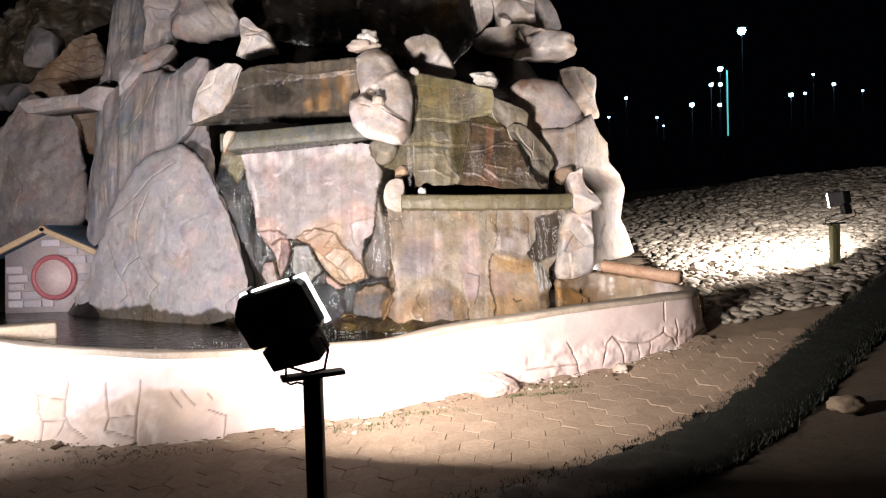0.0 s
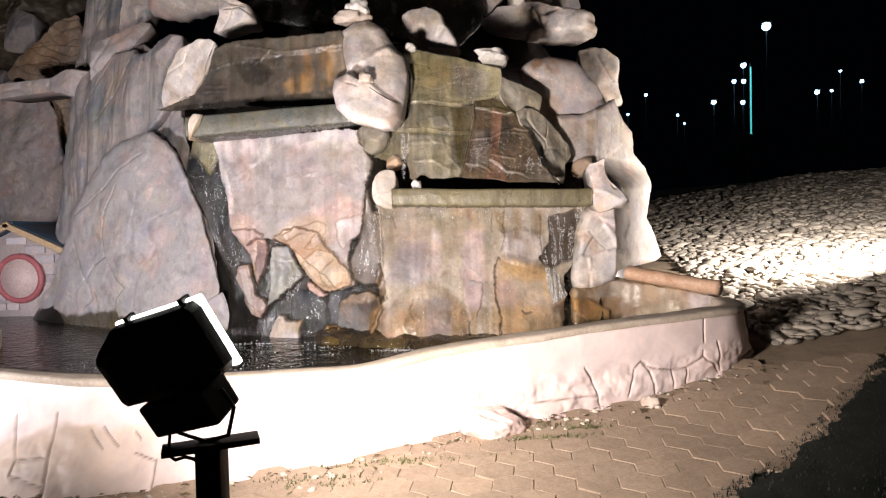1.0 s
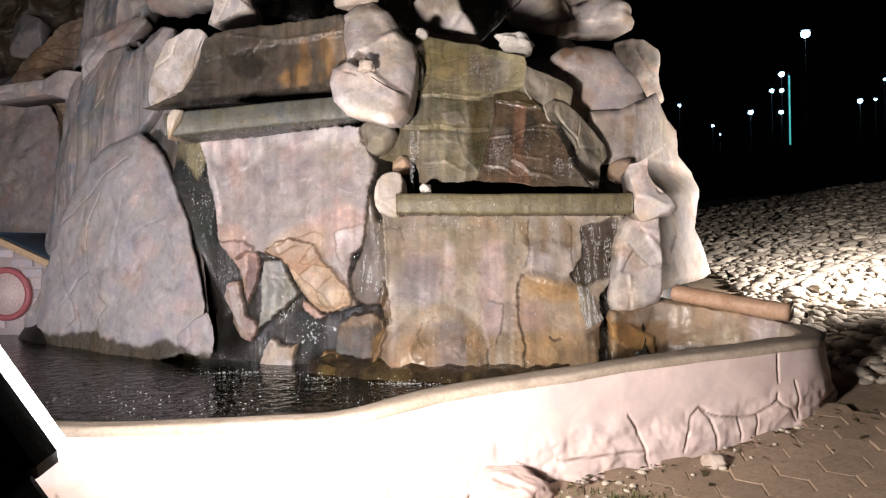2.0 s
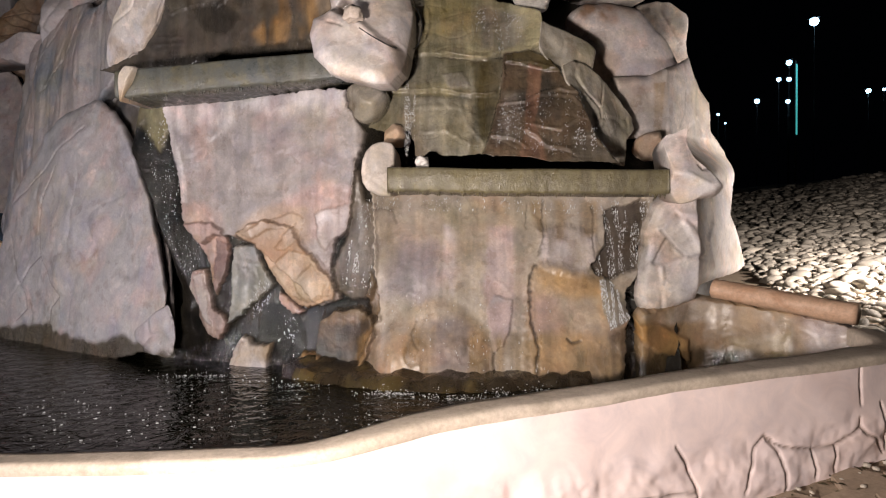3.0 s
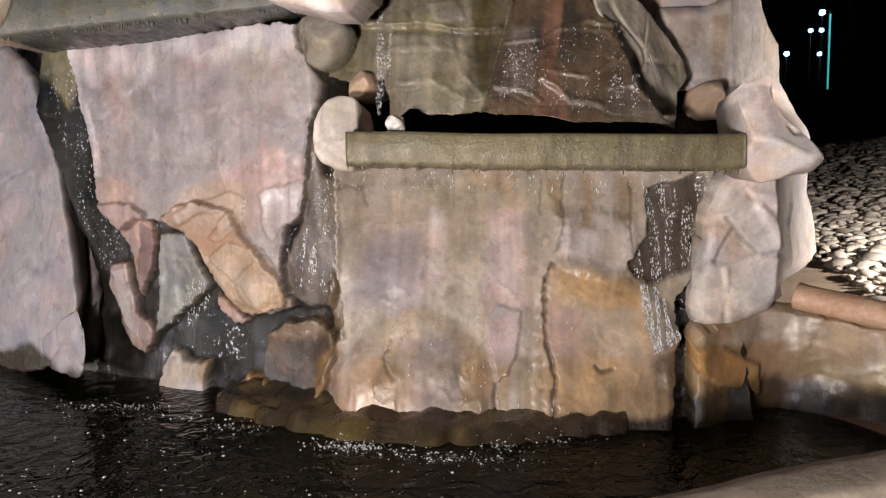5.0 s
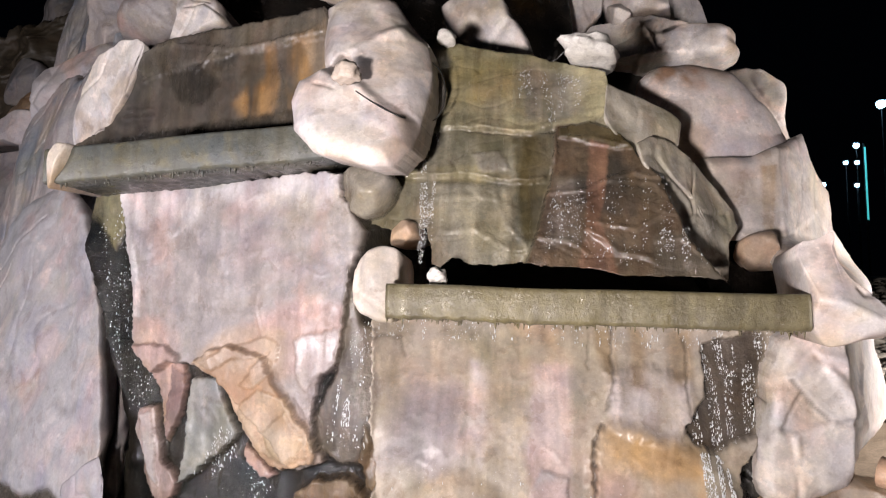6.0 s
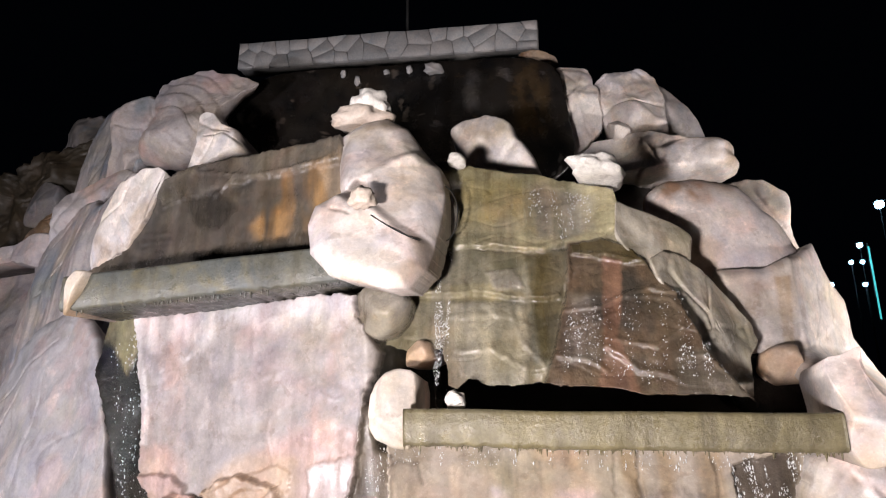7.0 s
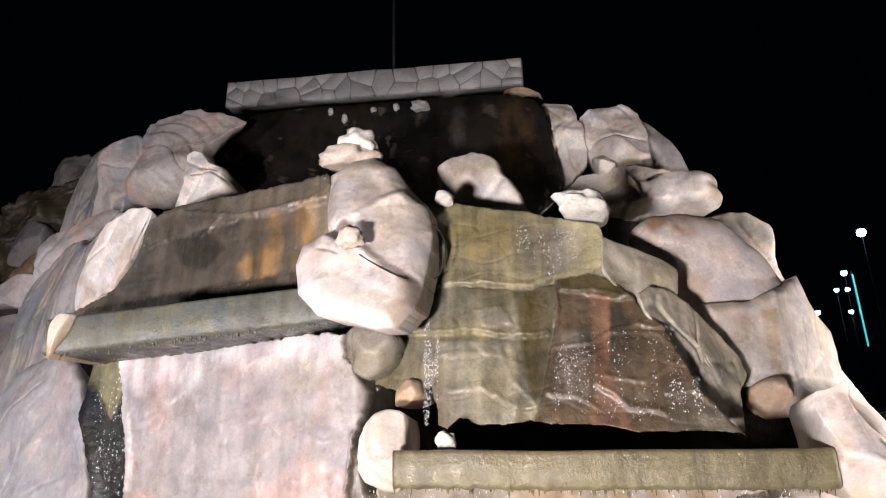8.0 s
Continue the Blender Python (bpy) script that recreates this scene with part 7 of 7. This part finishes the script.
def led_mast():
    f = empty("led_mast", 30.7, 70, 2.5, "distant mast with a green-blue light strip", "mast")
    bm = bmesh.new()
    rod(bm, (30.7, 70.1, 2.5), (30.7, 70.1, 18), 0.12, 0.08)
    part("pole", bm, STEEL, f)
    bm = bmesh.new()
    rod(bm, (30.7, 69.9, 10.6), (30.7, 69.9, 17.6), 0.075)
    part("light_strip", bm, LEDGLOW, f, "glowing green-blue strip")


led_mast()


# ---- cobble bank ----
def bank_clear(x, y):
    """Whether a cobble may lie here: on the bank, outside the rockwork, the pool and the paved strip."""
    if y < 5.35 + 0.05 * x or x < 2.3:
        return False
    if x < 3.0 + 0.16 * (y - 6) and y > 6.0 and y < 13.5:
        return False
    if x < 3.0 and y < 6.1:
        return False
    edge = 3.35 + (y - 4.75) * 1.05          # the border strip runs along this line
    if x > edge and x < edge + 0.55 and y < 9:
        return False
    return x < edge + 0.1 or y > 5.6


def cobble_mesh(seed):
    bm = bmesh.new()
    bmesh.ops.create_icosphere(bm, subdivisions=2, radius=1)
    for v in bm.verts:
        d = v.co.normalized()
        v.co = d * (1 + 0.42 * noise.fractal(d * 1.2 + Vector((seed * 3.7, 1, 0)), 0.9, 2, 3))
    me = bpy.data.meshes.new("cobble")
    bm.to_mesh(me)
    bm.free()
    me.materials.append(COBBLE)
    smooth(me)
    return me


def cobbles():
    bank = empty("cobble_bank", 4.5, 7.5, ground_z(4.5, 7.5), "bank of pale rounded river cobbles rising from the path", "cobbles", kind="structure")
    rnd = random.Random(11)
    shapes = [cobble_mesh(i) for i in range(8)]
    spots = []
    for _ in range(42000):
        y = 5.0 + 19 * rnd.random() ** 1.35
        x = 2.3 + (y + 1.5) * 0.92 * rnd.random()
        if bank_clear(x, y):
            spots.append((x, y))
    grid, kept = {}, []
    for x, y in spots:
        r = 0.032 + 0.105 * rnd.random() ** 1.7 + 0.004 * max(0, y - 9)
        key = (int(x / 0.3), int(y / 0.3))
        near = [q for i in (-1, 0, 1) for j in (-1, 0, 1) for q in grid.get((key[0] + i, key[1] + j), ())]
        if all((x - a) ** 2 + (y - b) ** 2 > (0.72 * (r + c)) ** 2 for a, b, c in near):
            grid.setdefault(key, []).append((x, y, r))
            kept.append((x, y, r))
    kept.sort(key=lambda q: (q[0] - 2.6) ** 2 + (q[1] - 6.4) ** 2)
    verts, faces = [], []
    base = [(np.array([v.co[:] for v in me.vertices]), [tuple(f.vertices) for f in me.polygons]) for me in shapes]
    for i, (x, y, r) in enumerate(kept):
        m = pose(x, y, ground_z(x, y) - r * 0.10, rnd.uniform(-16, 16), rnd.uniform(-16, 16), rnd.uniform(0, 360)) @ Matrix.Diagonal((r * rnd.uniform(1.0, 1.5), r * rnd.uniform(0.7, 1.0), r * rnd.uniform(0.38, 0.62), 1))
        if i < 300:
            ob = new("cobble", shapes[i % 8])
            ob.parent, ob.matrix_parent_inverse, ob.matrix_basis = bank, WORLD_OF[bank.name].inverted(), m
        else:
            v, f = base[i % 8]
            a = np.array(m)
            q = v @ a[:3, :3].T + a[:3, 3]
            o = len(verts)
            verts.extend(map(tuple, q))
            faces.extend(tuple(o + k for k in t) for t in f)
    tagged(mesh_from("cobble_field", verts, faces, GRAVEL, bank), kind="stuff")


cobbles()


# ---- hexagonal pavers ----
def paver_zone(x, y):
    wall_y = None
    for p in RIM[::6]:
        if abs(p.x - x) < 0.06 and p.y < 5.4:
            wall_y = p.y
    if wall_y is None:
        wall_y = 4.1 if x < 2 else 5.1
    setback = 0.12 + 0.40 * max(0.0, min(1.0, (-0.2 - x) / 2.0))
    strip = 2.02 + 0.50 * (x + 0.6) + 0.055 * (x + 0.6) ** 2 if x > -0.6 else 2.0
    return strip - 0.48 < y < wall_y - setback and x < 3.4


def pavers():
    paving = empty("paving", 0.5, 3, ground_z(0.5, 3), "path of sandy hexagonal concrete pavers, dusty joints", "paving", kind="structure")
    r = 0.135
    bm = bmesh.new()
    rings = []
    for f, z in ((0.985, -0.03), (0.985, -0.003), (0.955, 0.0)):
        rings.append([bm.verts.new((r * f * math.cos(math.pi * k / 3), r * f * math.sin(math.pi * k / 3), z)) for k in range(6)])
    for a, b in zip(rings, rings[1:]):
        for k in range(6):
            bm.faces.new((a[k], a[(k + 1) % 6], b[(k + 1) % 6], b[k]))
    bm.faces.new(rings[-1])
    me = bpy.data.meshes.new("paver")
    bm.to_mesh(me)
    bm.free()
    me.materials.append(PAVER)
    rnd = random.Random(8)
    for i in range(-16, 22):
        for j in range(-5, 29):
            u, v = 1.5 * r * i, math.sqrt(3) * r * (j + 0.5 * (i % 2))
            a = radians(24)
            x, y = u * math.cos(a) - v * math.sin(a), 1.9 + u * math.sin(a) + v * math.cos(a)
            if paver_zone(x, y):
                ob = new("paver", me)
                ob.parent, ob.matrix_parent_inverse = paving, WORLD_OF[paving.name].inverted()
                e = 0.05
                sx, sy = (ground_z(x + e, y) - ground_z(x - e, y)) / (2 * e), (ground_z(x, y + e) - ground_z(x, y - e)) / (2 * e)
                ob.matrix_basis = pose(x, y, ground_z(x, y) + rnd.uniform(-0.004, 0.004), math.degrees(sy) + rnd.uniform(-0.8, 0.8), -math.degrees(sx) + rnd.uniform(-0.8, 0.8), 24)


# ---- border grass, weeds, foam ----
def blades(name, spots, material, rnd, label, category):
    verts, faces = [], []
    for x, y, h in spots:
        a, lean = rnd.uniform(0, 6.28), rnd.uniform(0.1, 0.6) * h
        w = 0.004 + 0.004 * rnd.random()
        dx, dy = math.cos(a), math.sin(a)
        z = ground_z(x, y) - 0.03
        o = len(verts)
        verts += [(x - dy * w, y + dx * w, z), (x + dy * w, y - dx * w, z), (x + dx * lean * .4 + dy * w * .7, y + dy * lean * .4 - dx * w * .7, z + h * .6), (x + dx * lean * .4 - dy * w * .7, y + dy * lean * .4 + dx * w * .7, z + h * .6), (x + dx * lean, y + dy * lean, z + h)]
        faces += [(o, o + 1, o + 2, o + 3), (o + 3, o + 2, o + 4)]
    return tagged(mesh_from(name, verts, faces, material), label, category, kind="stuff")


def border_grass():
    rnd = random.Random(21)
    spots = []
    line = curve_through([(-4.0, 1.62, 0), (-0.6, 1.72, 0), (0.95, 2.30, 0), (2.0, 3.05, 0), (3.5, 4.45, 0), (5.6, 6.35, 0), (9.0, 9.5, 0)], 400)
    verts, faces, w = [], [], 9
    for i, p in enumerate(line):
        t = (line[min(i + 1, 399)] - line[max(i - 1, 0)]).normalized()
        for k in range(w):
            o = -0.36 + 0.60 * k / (w - 1)
            edge = 0.05 * noise.fractal(Vector((i * 0.12, k // 5, 3)), 0.9, 2, 4)
            q = p + Vector((-t.y, t.x, 0)) * (o + edge)
            rise = 0.035 * (1 - (2 * k / (w - 1) - 1) ** 4) + 0.015 * noise.fractal(Vector((q.x * 9, q.y * 9, 0)), 0.9, 2, 4)
            verts.append((q.x, q.y, ground_z(q.x, q.y) - 0.02 + rise))
    faces = [(i * w + k, (i + 1) * w + k, (i + 1) * w + k + 1, i * w + k + 1) for i in range(399) for k in range(w - 1)]
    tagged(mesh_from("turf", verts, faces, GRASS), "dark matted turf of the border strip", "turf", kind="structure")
    for i, p in enumerate(line):
        t = (line[min(i + 1, 399)] - line[max(i - 1, 0)]).normalized()
        for _ in range(60):
            o = rnd.uniform(-0.38, 0.27)
            q = p + Vector((-t.y, t.x, 0)) * o + t * rnd.uniform(-0.03, 0.03)
            spots.append((q.x, q.y, rnd.uniform(0.03, 0.06)))
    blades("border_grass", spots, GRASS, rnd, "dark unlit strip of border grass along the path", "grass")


border_grass()


def weeds():
    rnd = random.Random(4)
    for cx, cy, n, size in ((0.74, 3.98, 420, 0.17), (1.03, 4.13, 200, 0.10), (-0.68, 3.51, 260, 0.2), (-2.45, 3.22, 260, 0.35), (-0.15, 3.72, 320, 0.32), (0.72, 4.22, 260, 0.26), (-0.62, 3.42, 160, 0.2), (-0.68, 1.95, 120, 0.12)):
        spots = [(cx + rnd.gauss(0, size), cy + 0.35 * (rnd.gauss(0, size * 0.35)), rnd.uniform(0.015, 0.06)) for _ in range(n)]
        blades("weed_patch", spots, WEED, rnd, "low dusty weeds and litter at the wall's foot", "weeds")


weeds()


def debris():
    """Grit, leaf scraps and pebbles swept against the wall's foot."""
    rnd = random.Random(77)
    grit, scraps = bmesh.new(), bmesh.new()
    for _ in range(420):
        i = rnd.randrange(60, 430)
        p = RIM[i]
        t = RIM[i + 1] - RIM[i - 1]
        out = Vector((t.y, -t.x, 0)).normalized()
        left = max(0.0, min(1.0, (-0.2 - p.x) / 2.0))
        q = p + out * (0.11 + 0.36 * left + abs(rnd.gauss(0, 0.16)))
        z = ground_z(q.x, q.y)
        m = pose(q.x, q.y, z + 0.004, rnd.uniform(-15, 15), rnd.uniform(-15, 15), rnd.uniform(0, 360))
        if rnd.random() < 0.55:
            r = 0.006 + 0.022 * rnd.random() ** 3
            bmesh.ops.create_icosphere(grit, subdivisions=1, radius=r, matrix=m @ Matrix.Diagonal((1.3, 1, 0.6, 1)))
        else:
            r = 0.012 + 0.03 * rnd.random()
            v = [scraps.verts.new(m @ Vector(c)) for c in ((-r, 0, 0.002), (0, -r * 0.4, 0.008), (r, 0, 0.004), (0, r * 0.4, 0.010))]
            scraps.faces.new(v)
    tagged(part("grit", grit, COBBLE), "grit and pebbles along the wall's foot", "debris", kind="stuff")
    tagged(part("leaf_litter", scraps, LITTER), "dry leaf scraps along the wall's foot", "litter", kind="stuff")


debris()


def foam():
    rnd = random.Random(9)
    spots = []
    for _ in range(520):
        x = rnd.uniform(-3.4, 0.2)
        y = rnd.gauss(5.25, 0.35)
        if not 4.5 + 0.25 * max(0, x + 0.4) < y < 6.1 or noise.noise(Vector((x * 1.7, y * 2.5, 2))) < -0.1:
            continue
        r = 0.002 + 0.008 * rnd.random() ** 3
        spots.append(((x, y, 0.2005), (r, r, r * 0.5)))
    # splashes where the runs meet the pool
    for cx, cy, wide, n in ((-0.42, 5.90, 0.11, 260), (0.08, 5.80, 0.20, 200), (0.33, 5.95, 0.06, 60), (-1.15, 6.12, 0.10, 80), (-2.02, 6.40, 0.22, 150), (-1.6, 6.25, 0.3, 60), (0.62, 6.05, 0.12, 70)):
        for _ in range(n):
            r = 0.001 + 0.0032 * rnd.random() ** 3
            spots.append(((cx + rnd.gauss(0, wide), cy + rnd.gauss(0, 0.035), 0.203 + (0.07 * rnd.random() ** 3 if rnd.random() < 0.4 else 0)), (r * rnd.uniform(1, 2.2), r, r * rnd.uniform(0.4, 1.6))))
    tagged(drops("foam_bubbles", spots, FOAMGLINT), "white bubbles and foam on the pool", "foam", kind="stuff")


foam()
pavers()
